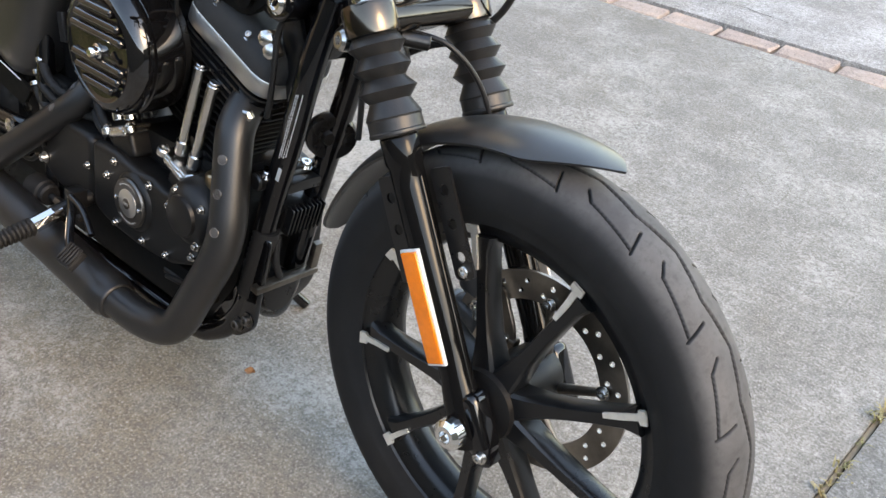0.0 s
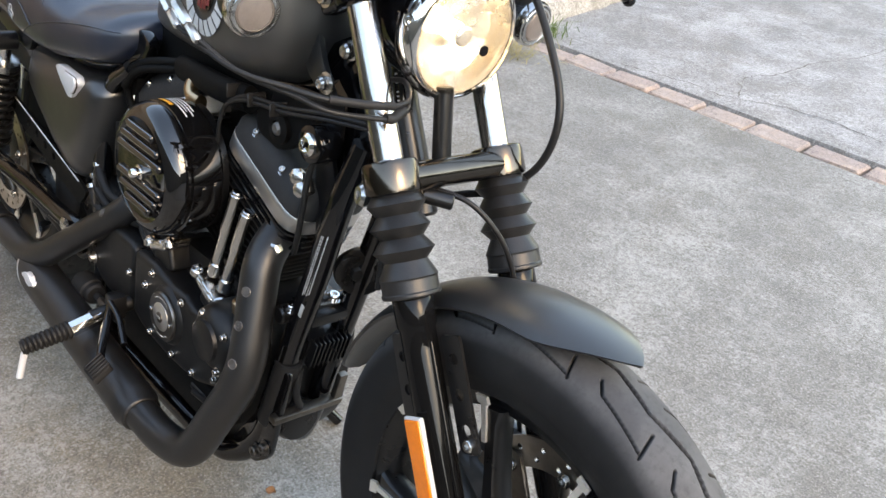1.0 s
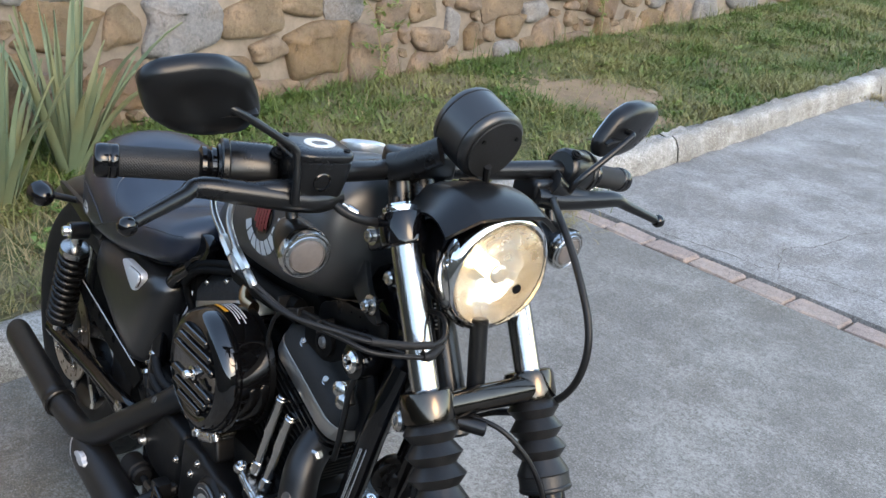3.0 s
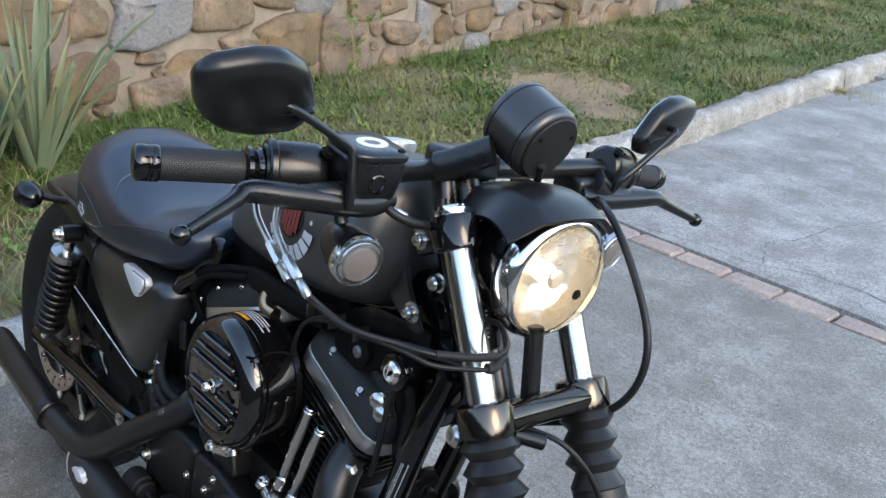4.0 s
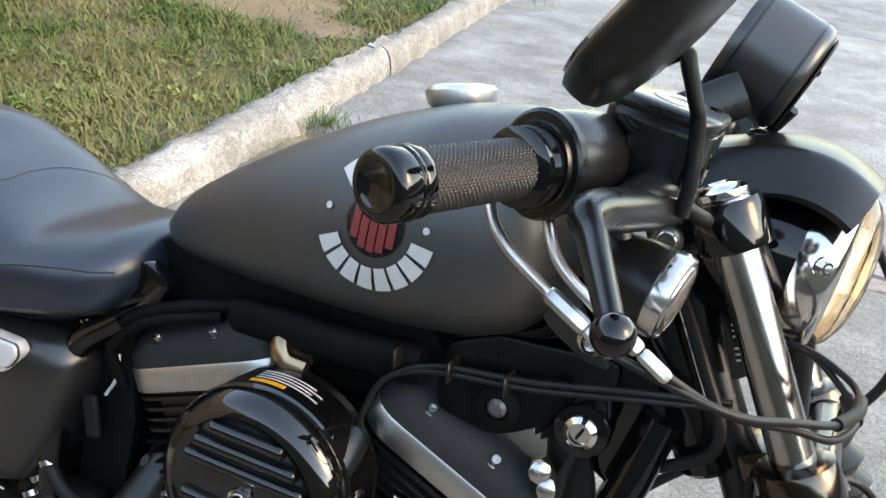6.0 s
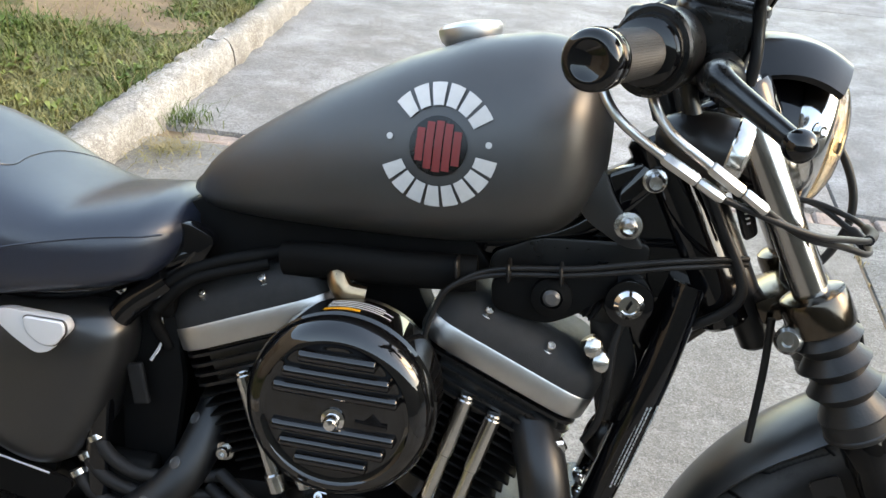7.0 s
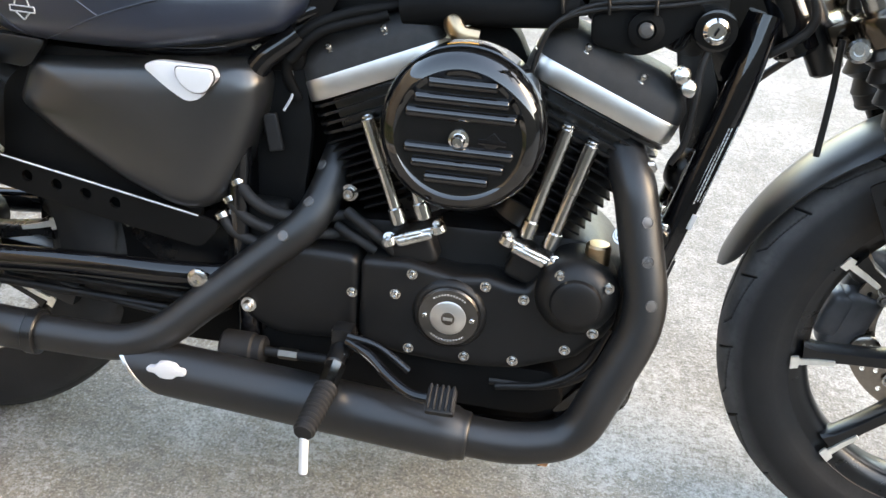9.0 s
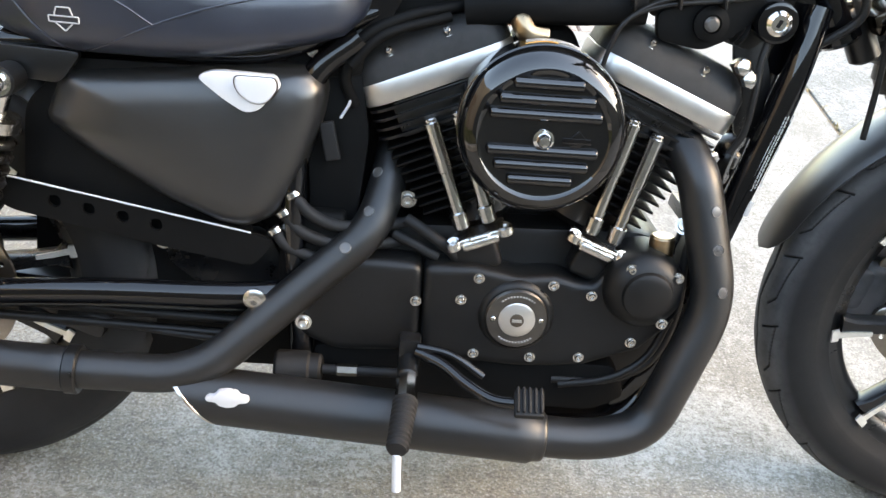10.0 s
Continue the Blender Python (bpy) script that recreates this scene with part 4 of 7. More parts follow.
fpart("upper_yoke", join(*[lathe([(0.022, 0), (0.029, 0.002), (0.030, 0.006), (0.030, 0.036), (0.028, 0.041), (0.022, 0.042)], along(fork(0.702, s * LEG), FU), 32) for s in (-1, 1)], block(0.055, 0.15, 0.03, Matrix.Translation(fork(0.722, 0, -0.02)) @ Matrix.Rotation(radians(-29), 4, "Y"), 0.01, 3)), gloss, label="gloss black upper fork yoke")
for sgn in (-1, 1):
    fpart("clamp_block", block(0.058, 0.028, 0.034, Matrix.Translation(fork(0.722, sgn * (LEG + 0.002), -0.034)) @ Matrix.Rotation(radians(-29), 4, "Y"), 0.008, 3), gloss)
    fpart("clamp_bolt", hex_bolt(fork(0.724, sgn * (LEG + 0.015), -0.046), FY * sgn, 0.0085, 0.009), steel)
fpart("steering_stem", rod(fork(0.45, 0, -0.064), fork(0.80, 0, -0.064), 0.021), satin)
# amber side reflector
for sgn in (-1, 1):
    c0, c1 = fork(0.081, sgn * (LEG + 0.030), 0.003), fork(0.223, sgn * (LEG + 0.030), 0.003)
    mm = Matrix.Translation((c0 + c1) / 2) @ Matrix.Rotation(radians(-29), 4, "Y")
    hold = fpart("reflector_frame", block(0.032, 0.006, 0.150, mm, 0.006, 3), white, label="pale reflector frame on the fork leg")
    fpart("reflector", block(0.027, 0.007, 0.144, mm @ Matrix.Translation((0, sgn * 0.002, 0)), 0.005, 3), amber, hold, "long amber side reflector")

# front fender
def fender(c, r_in, a0, a1, hw, crown, n, post, name, label, lip=0.022, nose=0.03):
    rings = []
    for k in range(n + 1):
        t = k / n
        a = a0 + (a1 - a0) * t
        tail, tip = min(1.0, t / 0.09), min(1.0, (1 - t) / nose)
        w = hw * max(0.02, math.sqrt(1 - (1 - tail) ** 2) * (math.sin(tip * math.pi / 2) ** 0.75 if nose > 0.05 else math.sqrt(1 - (1 - tip) ** 2)))
        if nose > 0.05:
            w *= 0.72 + 0.28 * min(1.0, t / 0.42)
        e = Vector((math.cos(a), 0, math.sin(a)))
        outer, inner = [], []
        for q in np.linspace(-1, 1, 21):
            v = abs(q) * w / hw
            h = crown * (1 - v ** 2.2) - lip * v ** 6
            outer.append(Vector(c) + e * (r_in + h) + FY * (q * w))
            inner.append(Vector(c) + e * (r_in + h - 0.0035) + FY * (q * (w - min(0.003, w * 0.4))))
        rings.append(outer + inner[::-1])
    return post(name, grid_mesh(rings), denim, bike, label, 60)


fender(AXLE, 0.350, radians(167.0), radians(76.0), 0.063, 0.017, 64, fpart, "front_fender", "satin black front fender", 0.004, 0.2)

# headlamp
LC = un(-0.266, 0.008, 0.929)
LD = Vector((0.995, 0.0, -0.10)).normalized()
lm = along(LC, LD) @ Matrix.Diagonal((0.985, 0.985, 0.92, 1))
lamp = fpart("headlamp", lathe([(0.012, -0.135), (0.045, -0.125), (0.068, -0.095), (0.078, -0.05), (0.0795, -0.015), (0.079, 0.0), (0.0765, 0.0), (0.076, -0.05), (0.066, -0.093), (0.044, -0.122), (0.012, -0.132)], lm, 48, loop=True), gloss, label="round headlamp, lit, with a chrome ring")
fpart("lamp_ring", lathe([(0.080, -0.020), (0.0835, -0.012), (0.0845, 0.002), (0.0828, 0.011), (0.0785, 0.0165), (0.0745, 0.0180), (0.0722, 0.0165), (0.0718, 0.004), (0.078, -0.004)], lm, 64, loop=True), chrome, lamp, "polished chrome lamp ring")
refl = [(0.0716, 0.0165), (0.0665, 0.006), (0.057, -0.007), (0.043, -0.018), (0.027, -0.027), (0.014, -0.031), (0.004, -0.032)]
fine_refl = [(float(np.interp(q, range(len(refl)), [p[0] for p in refl])), float(np.interp(q, range(len(refl)), [p[1] for p in refl]))) for q in np.linspace(0, len(refl) - 1, 10)]
facets = []
for k, (r_, h_) in enumerate(fine_refl):
    facets.append([lm @ Vector((r_ * math.cos(a), r_ * math.sin(a), h_ + (0.0013 if (k + int(round(a / (2 * math.pi / 28)))) % 2 else -0.0013) * (0 < k < 9))) for a in np.linspace(0, 2 * math.pi, 29)[:-1]])
fpart("lamp_reflector", grid_mesh(facets, caps=False), reflector_m, lamp, "bright faceted reflector", 4)
fpart("lamp_bulb", lathe([(0.006, -0.030), (0.012, -0.026), (0.0135, -0.004), (0.009, 0.006), (0, 0.008)], lm, 20), bulb_m, lamp, "glowing headlamp bulb")
fpart("bulb_shield", lathe([(0.008, 0.006), (0.0125, 0.009), (0.0130, 0.013), (0.010, 0.016), (0, 0.0165)], lm, 28), reflector_m, lamp, "pale bulb shield")
gl = fpart("lamp_lens", lathe([(0.0722, 0.0165), (0.0705, 0.0240), (0.064, 0.0320), (0.051, 0.0395), (0.034, 0.0445), (0.016, 0.047), (0.0002, 0.0475)], lm, 48, caps=False), glass, lamp, "clear domed headlamp lens")
gl.visible_shadow = False
fpart("lens_emblem", lathe([(0.0085, 0), (0.008, 0.002), (0, 0.002)], along(un(-0.2245, 0.0120, 0.920), LD) @ Matrix.Diagonal((0.78, 0.78, 1, 1)), 20), smoke, lamp, "small dark disc on the lens")
fpart("aim_screw", hex_bolt(LC + Vector((0.004, -0.077, 0.016)), (0.6, -0.8, 0.1), 0.0065, 0.006), chrome, lamp)
fpart("lamp_bracket", block(0.05, 0.03, 0.04, Matrix.Translation(LC + Vector((-0.06, 0, 0.080))), 0.008), satin, lamp)
fpart("lamp_stay", rod(fork(0.505, 0.0, -0.012), fork(0.60, 0, 0.02), 0.012), satin, lamp)

# visor over the lamp
rings = []
for s in np.linspace(0, 1, 18):
    row_o, row_i = [], []
    for q in np.linspace(-1, 1, 41):
        v = abs(q)
        side = 0.12 * (v / 0.55) ** 2 if v < 0.55 else 0.12 + 0.88 * ((v - 0.55) / 0.45) ** 1.15
        x = -0.372 + 0.136 * s - 0.016 * s * v ** 2.5
        top = 1.016 + 0.023 * math.sin(s * math.pi * 0.62) - 0.027 * s ** 3
        z = top - (0.047 - 0.020 * s) * side
        wide = 0.072 + 0.021 * s
        row_o.append(Vector((x, 0.006 + q * wide, z)))
        row_i.append(Vector((x - 0.003, 0.006 + q * (wide - 0.004), z - 0.005)))
    rings.append(row_o + row_i[::-1])
fpart("lamp_visor", grid_mesh(rings), shell_m, label="satin black visor over the headlamp", sharp=24)

# speedometer can
GC, GD = un(-0.322, 0.018, 1.075), Vector((0.93, 0.06, -0.36)).normalized()
gm = along(GC, GD) @ Matrix.Diagonal((0.94, 0.94, 0.88, 1))
sp = fpart("speedometer", lathe([(0.030, 0.006), (0.046, 0.004), (0.0510, 0.0), (0.0525, -0.005), (0.0525, -0.0085), (0.0512, -0.0092), (0.0512, -0.0102), (0.0527, -0.011), (0.0530, -0.062), (0.0515, -0.0628), (0.0515, -0.0638), (0.0532, -0.0646), (0.0530, -0.070), (0.050, -0.075), (0.046, -0.0755), (0, -0.074)], gm, 56), denim, label="black round speedometer housing seen from the back")
fpart("speedometer_back", lathe([(0.0455, 0.0065), (0.044, 0.0085), (0.02, 0.0095), (0, 0.0095)], gm, 40), rubber, sp, "rubber back cover")
for a in (0.6, 2.7, 4.7):
    fpart("back_screw", lathe([(0.003, 0), (0.003, 0.002), (0, 0.002)], gm @ Matrix.Translation((0.034 * math.cos(a), 0.034 * math.sin(a), 0.0088)), 10), matt, sp)
fpart("speedometer_bracket", tube([(-0.425, -0.058, 1.020), (-0.408, -0.052, 1.028), (-0.385, -0.042, 1.042), (-0.358, -0.030, 1.060)], 0.019, 14, squash=0.35), satin, sp)
fpart("speedometer_wire", tube([(-0.32, 0.02, 1.05), (-0.34, 0.035, 1.02), (-0.37, 0.03, 1.0)], 0.005, 8), cable_m, sp)


# ---- handlebar and controls ----
BX, BZ = -0.458, 1.020         # the bar's middle before steering
bar = fpart("handlebar", tube([(-0.469, -0.39, BZ - 0.005), (-0.445, -0.310, BZ - 0.004), (-0.418, -0.215, BZ - 0.003), (-0.418, -0.13, BZ - 0.003), (-0.436, -0.05, BZ - 0.006), (-0.438, 0, BZ - 0.006), (-0.436, 0.05, BZ - 0.006), (-0.418, 0.13, BZ - 0.003), (-0.402, 0.235, BZ + 0.002), (-0.413, 0.315, BZ - 0.008), (-0.428, 0.39, BZ - 0.020)], 0.0140, 20), satin, label="low flat black handlebar")
fpart("bar_clamp", block(0.05, 0.10, 0.045, Matrix.Translation((BX + 0.02, 0, BZ + 0.002)), 0.012, 3), satin, bar)
for sy in (-0.035, 0.035):
    fpart("riser", rod((BX + 0.055, sy, BZ - 0.085), (BX + 0.02, sy, BZ), 0.016), satin, bar)


def knurled(p, q, r, n=120, m=108):
    """A grip with a cross-cut relief."""
    p, q = Vector(p), Vector(q)
    L, fr = (q - p).length, along(p, Vector(q) - Vector(p))
    rings = []
    for k in range(m + 1):
        row = []
        for j in range(n):
            h = 0.00045 * (-1 if (j + k) % 4 == 0 or (j - k) % 4 == 0 else 1) if 1 < k < m - 1 else 0
            a = 2 * math.pi * j / n
            row.append(fr @ Vector(((r + h) * math.cos(a), (r + h) * math.sin(a), L * k / m)))
        rings.append(row)
    return grid_mesh(rings)


for sgn in (-1, 1):
    d = Vector((-0.285, -0.958, -0.012) if sgn < 0 else (-0.19, 0.97, -0.16)).normalized()
    pb = Vector((-0.445, -0.310, BZ - 0.004) if sgn < 0 else (-0.413, 0.315, BZ - 0.008)) - d * 0.283
    gp = fpart("grip", knurled(pb + d * 0.283, pb + d * 0.374, 0.0176), grip_m, bar, "black cross-knurled rubber grip", 12)
    fpart("grip_end", lathe([(0.018, 0.0), (0.0198, 0.002), (0.0198, 0.008), (0.0186, 0.010), (0.0198, 0.012), (0.0198, 0.020), (0.0194, 0.0228), (0.0184, 0.0248), (0.0168, 0.0262), (0.0145, 0.0270), (0.0120, 0.0272), (0.0112, 0.0264), (0, 0.0262)], along(pb + d * 0.372, d), 64), gloss, gp, "gloss black bar end", 50)
    fpart("grip_ring", lathe([(0.0196, 0), (0.0203, 0.001), (0.0203, 0.0026), (0.0196, 0.0034)], along(pb + d * 0.3805, d), 32), smoke, gp)
    fpart("grip_collar", lathe([(0.019, 0), (0.0235, 0.002), (0.0245, 0.007), (0.021, 0.010), (0.024, 0.013), (0.0245, 0.018), (0.019, 0.021)], along(pb + d * 0.265, d), 32), gloss, gp)
    hs = fpart("switch_housing", lathe([(0.023, 0.0), (0.0275, 0.004), (0.0292, 0.012), (0.0292, 0.052), (0.0265, 0.062), (0.024, 0.068)], along(pb + d * 0.197, d) @ Matrix.Diagonal((1.0, 1.12, 1, 1)), 32), satin, bar, "black switch housing")
    fpart("housing_rib", lathe([(0.0290, 0), (0.0310, 0.002), (0.0310, 0.008), (0.0290, 0.010)], along(pb + d * 0.252, d) @ Matrix.Diagonal((1.0, 1.12, 1, 1)), 32), satin, hs)
    fpart("switch", block(0.016, 0.014, 0.012, Matrix.Translation(pb + d * 0.222 + Vector((-0.034, 0, 0.008))), 0.003), matt, hs)
    fpart("housing_screw", hex_bolt(pb + d * 0.205 + Vector((0.021, 0, 0.027)), (0.6, 0, 0.8), 0.006, 0.004), matt, hs)

# right side: master cylinder, brake lever
mc = un(-0.396, -0.198, 1.024)
top_m = Matrix.Translation(mc) @ Matrix.Rotation(radians(8), 4, "Y")
PLAN = rounded([(-0.036, -0.037), (0.030, -0.037), (0.037, -0.020), (0.037, 0.030), (0.024, 0.039), (-0.036, 0.036)], 0.017, 5)
body = grid_mesh([[top_m @ Vector((u * q - 0.004 * (1 - q), v * q, h)) for u, v in PLAN] for q, h in ((0.62, -0.040), (0.78, -0.034), (0.88, -0.020), (0.955, 0.000), (0.985, 0.017), (0.985, 0.0215), (0.955, 0.0225), (0.955, 0.0240))])
master = fpart("master_cylinder", join(body, tube([mc + Vector((-0.030, 0.020, -0.010)), mc + Vector((-0.016, 0.010, -0.010)), mc + Vector((0.0, 0.0, -0.010))], 0.024, 18)), satin, bar, "black brake master cylinder", 50)
lid = Matrix.Translation(mc + Vector((0.002, 0, 0.0275))) @ Matrix.Rotation(radians(8), 4, "Y")
fpart("reservoir_lid", grid_mesh([[top_m @ Vector((u * q, v * q, h)) for u, v in PLAN] for q, h in ((0.985, 0.0238), (1.0, 0.0252), (1.0, 0.0285), (0.985, 0.0310), (0.94, 0.0325), (0.5, 0.0330))]), satin, master, "black reservoir lid", 50)
fpart("sight_ring", lathe([(0.0090, 0), (0.0175, 0), (0.0172, 0.0012), (0.0093, 0.0012)], lid @ Matrix.Translation((0.002, 0.004, 0.0052)) @ Matrix.Diagonal((0.85, 1.15, 1, 1)), 32, loop=True), white, master, "white printed ring on the lid")
for a, b in ((-0.024, -0.028), (0.026, 0.028)):
    fpart("lid_screw", lathe([(0.0042, 0), (0.0042, 0.002), (0.002, 0.002), (0, 0.001)], lid @ Matrix.Translation((a, b, 0.0048)), 12), matt, master)
fpart("sight_glass", lathe([(0.0115, -0.004), (0.0115, 0.002), (0.0095, 0.003), (0.0085, 0.001), (0, 0.001)], along(mc + Vector((0.0335, -0.004, -0.006)), (1, 0, -0.1)), 24), smoke, master)


def lever(sgn, pivot, knee, tip, name, label):
    path = [pivot + Vector((-0.008, -sgn * 0.040, 0.004)), pivot, pivot.lerp(knee, 0.6), knee, knee.lerp(tip, 0.25), knee.lerp(tip, 0.85), tip]
    arm = fpart(name, tube(path, lambda s: float(np.interp(s, [0, 0.25, 0.45, 0.62, 0.8, 1], [0.0150, 0.0150, 0.0132, 0.0096, 0.0074, 0.0064])), 16, 8, squash=0.95), satin, bar, label)
    fpart("lever_ball", lathe([(0.0105 * math.sin(q) + 0.0002, -0.0105 * math.cos(q)) for q in np.linspace(0.05, math.pi - 0.05, 13)], along(tip, FU), 24), gloss, arm, sharp=80)
    fpart("lever_perch", tube([pivot + Vector((-0.016, -sgn * 0.012, 0.022)), pivot + Vector((-0.010, sgn * 0.012, 0.008)), pivot.lerp(knee, 0.38) + Vector((-0.004, 0, 0.003)), pivot.lerp(knee, 0.66)], lambda s: 0.027 - 0.016 * s, 16, 6, squash=0.9), satin, arm)


lever(-1, un(-0.378, -0.205, 0.990), un(-0.405, -0.334, 0.999), un(-0.364, -0.427, 0.971), "brake_lever", "long black brake lever with a ball end")
lever(1, un(-0.365, 0.215, 0.988), un(-0.345, 0.32, 0.994), un(-0.326, 0.419, 0.962), "clutch_lever", "long black clutch lever")
fpart("clutch_perch", block(0.055, 0.045, 0.035, Matrix.Translation((-0.405, 0.195, 0.995)), 0.010, 3), satin, bar)

# mirrors
for sgn in (-1, 1):
    if sgn < 0:
        j = un(-0.378, -0.317, 1.094)
        stem = [un(-0.366, -0.233, 0.990), un(-0.365, -0.235, 1.012), un(-0.368, -0.236, 1.040), un(-0.3705, -0.241, 1.055), un(-0.373, -0.262, 1.067), un(-0.376, -0.295, 1.084), j, un(-0.388, -0.324, 1.096)]
    else:
        j = un(-0.352, 0.312, 1.094)
        stem = [j + Vector((-0.012, -0.088, -0.105)), j + Vector((0.006, -0.084, -0.072)), j + Vector((0.014, -0.060, -0.046)), j + Vector((0.018, -0.010, -0.006)), j + Vector((0.014, 0.004, 0.004)), j + Vector((-0.012, 0.006, 0.004))]
    mr = fpart("mirror_stem", tube(stem, lambda s: 0.0052 - 0.0006 * s, 12, 8), satin, bar, "bent black mirror stem")
    fwd = Vector((0.79, 0.048, -0.61) if sgn < 0 else (0.95, 0.17, -0.20)).normalized()
    ax = (Vector((0, 1, 0)) - fwd * fwd.y).normalized() * -sgn      # towards the middle of the bike
    ay = ax.cross(fwd) * -sgn
    mc0 = j - ax * 0.030 + ay * 0.001 - fwd * 0.013
    OUT = rounded([(-0.077, -0.024), (-0.061, 0.011), (-0.028, 0.030), (0.012, 0.038), (0.062, 0.037), (0.076, 0.0185), (0.066, 0.0), (0.046, -0.025), (0.012, -0.039), (-0.018, -0.041), (-0.062, -0.036)], 0.011, 4)
    turn_uv = (lambda u, v: (u * 0.961 + v * 0.168, v * 1.49 - u * 0.107)) if sgn < 0 else (lambda u, v: (u * 0.95, v * 1.12))
    OUT = [turn_uv(u, v) for u, v in OUT]

    def shell(u, v, h):
        return mc0 + ax * u + ay * v + fwd * h

    rings = []
    for q, h in [(0.93, -0.014), (1.0, -0.011), (1.0, -0.004), (0.975, 0.003), (0.90, 0.008), (0.70, 0.012), (0.35, 0.0145)]:
        rings.append([shell(u * q, v * q, h) for u, v in OUT])
    hd = fpart("mirror_head", grid_mesh(rings), shell_m, mr, "black mirror shell seen from the back", 70)
    flat_uv = rounded([(-0.004, 0.0105), (0.058, 0.0175), (0.067, 0.0125), (0.060, 0.0045)], 0.0025, 3)
    RIDGE, RIDGE_V = [turn_uv(u, v) for u, v in flat_uv], [v for u, v in flat_uv]
    fpart("mirror_ridge", grid_mesh([[shell(u, v, z_ + q_ * (0.0085 * max(0, u / 0.06) * max(0, min(1, (0.0175 - vv) / 0.013)) - 0.005 * max(0.0, u / 0.067) ** 3)) for (u, v), vv in zip(RIDGE, RIDGE_V)] for q_, z_ in ((0, 0.006), (1, 0.0128))]), shell_m, hd, "raised ridge on the shell", 30)
    fpart("mirror_glass", grid_mesh([[shell(u * 0.91, v * 0.91, z) for u, v in OUT] for z in (-0.0160, -0.0142)]), chrome, hd, "mirror glass")
    fpart("stem_nut", lathe([(0.0062, 0), (0.0085, 0.001), (0.0085, 0.006), (0.0055, 0.007)], along(j - fwd * 0.008, fwd), 8), gloss, mr)

# front turn signals on the bar's underside
for sgn in (-1, 1):
    c = un(-0.363, -0.212, 0.930) if sgn < 0 else un(-0.328, 0.211, 0.925)
    d = Vector((0.97, sgn * 0.10, -0.20)).normalized()
    m = along(c, d) @ Matrix.Diagonal((0.80, 0.80, 0.90, 1))
    ts = fpart("turn_signal", lathe([(0.006, -0.075), (0.018, -0.070), (0.030, -0.052), (0.0365, -0.028), (0.038, -0.008), (0.0385, 0.0)], m, 36), satin, bar, "black bullet turn signal, unlit")
    fpart("signal_ring", lathe([(0.0375, -0.008), (0.0400, -0.006), (0.0408, 0.001), (0.0385, 0.007), (0.0360, 0.008), (0.0345, 0.006), (0.0325, 0.009), (0.0285, 0.010), (0.0270, 0.007), (0.030, 0.000)], m, 40, loop=True), rod_m, ts, "bright signal ring")
    fpart("signal_lens", lathe([(0.0282, 0.004), (0.0275, 0.010), (0.0262, 0.0105), (0.0255, 0.0095), (0.0245, 0.0105), (0.012, 0.0125), (0, 0.013)], m, 36), lens_grey, ts, "pale smoked signal lens")
    fpart("signal_stalk", tube([c + Vector((-0.035, 0, 0.02)), c + Vector((-0.045, 0, 0.045)), c + Vector((-0.050, 0, 0.070))], 0.008, 10), satin, ts)

# ---- cables ----
def cable(name, pts, r, label, material=cable_m):
    return fpart(name, tube(pts, r, 10, 10), material, bike, label)


THR = [[(-0.484, -0.262, 1.000), (-0.480, -0.275, 0.978), (-0.462, -0.284, 0.955), (-0.424, -0.286, 0.931), (-0.378, -0.289, 0.907)],
       [(-0.446, -0.258, 0.998), (-0.441, -0.270, 0.975), (-0.424, -0.282, 0.951), (-0.388, -0.287, 0.928), (-0.349, -0.285, 0.904)]]
for k in range(2):
    P5 = [un(*p) for p in THR[k]]
    el = fpart("throttle_elbow", tube(P5[:4], 0.0040, 12), adj_m, label="bright bent throttle cable elbow")
    dr = (P5[4] - P5[3]).normalized()
    fpart("cable_adjuster", join(lathe([(0.0045, 0), (0.0058, 0.002), (0.0058, 0.030), (0.0045, 0.032)], along(P5[3] - dr * 0.004, dr), 6), lathe([(0.004, 0), (0.0050, 0.002), (0.0050, 0.020), (0.0036, 0.023)], along(P5[3] + dr * 0.029, dr), 8)), adj_m, el, "bare metal cable adjuster")
    end = [un(-0.306, -0.266 + 0.010 * k, 0.884 - 0.005 * k), un(-0.262, -0.222 + 0.006 * k, 0.874 - 0.008 * k), un(-0.236, -0.192, 0.869 - 0.012 * k), un(-0.220, -0.150, 0.866 - 0.014 * k), un(-0.216, -0.118, 0.864 - 0.014 * k), un(-0.226, -0.090, 0.868 - 0.010 * k), un(-0.262, -0.066, 0.874), un(-0.31, -0.05, 0.862)]
    fpart("throttle_cable", tube([P5[4], *end], 0.0030, 10, 10), cable_m, el, "black throttle cable looping round the fork")
    fpart("cable_sleeve", tube([end[2], end[3], end[4]], 0.0048, 12) if k == 0 else tube([end[3].lerp(end[4], 0.7), end[4], end[5].lerp(end[4], 0.3)], 0.0058, 12), rubber, el)
cable("brake_hose", [Vector((-0.38, -0.178, 1.0)), Vector((-0.36, -0.165, 0.985)), Vector((-0.35, -0.14, 0.975)), Vector((-0.36, -0.10, 0.965))], 0.0055, "brake hose from the master cylinder")
fpart("hose_fitting", join(rod(un(-0.402, -0.134, 0.972), un(-0.394, -0.122, 0.966), 0.0062), rod(un(-0.404, -0.150, 0.982), un(-0.398, -0.130, 0.970), 0.0038)), steel)
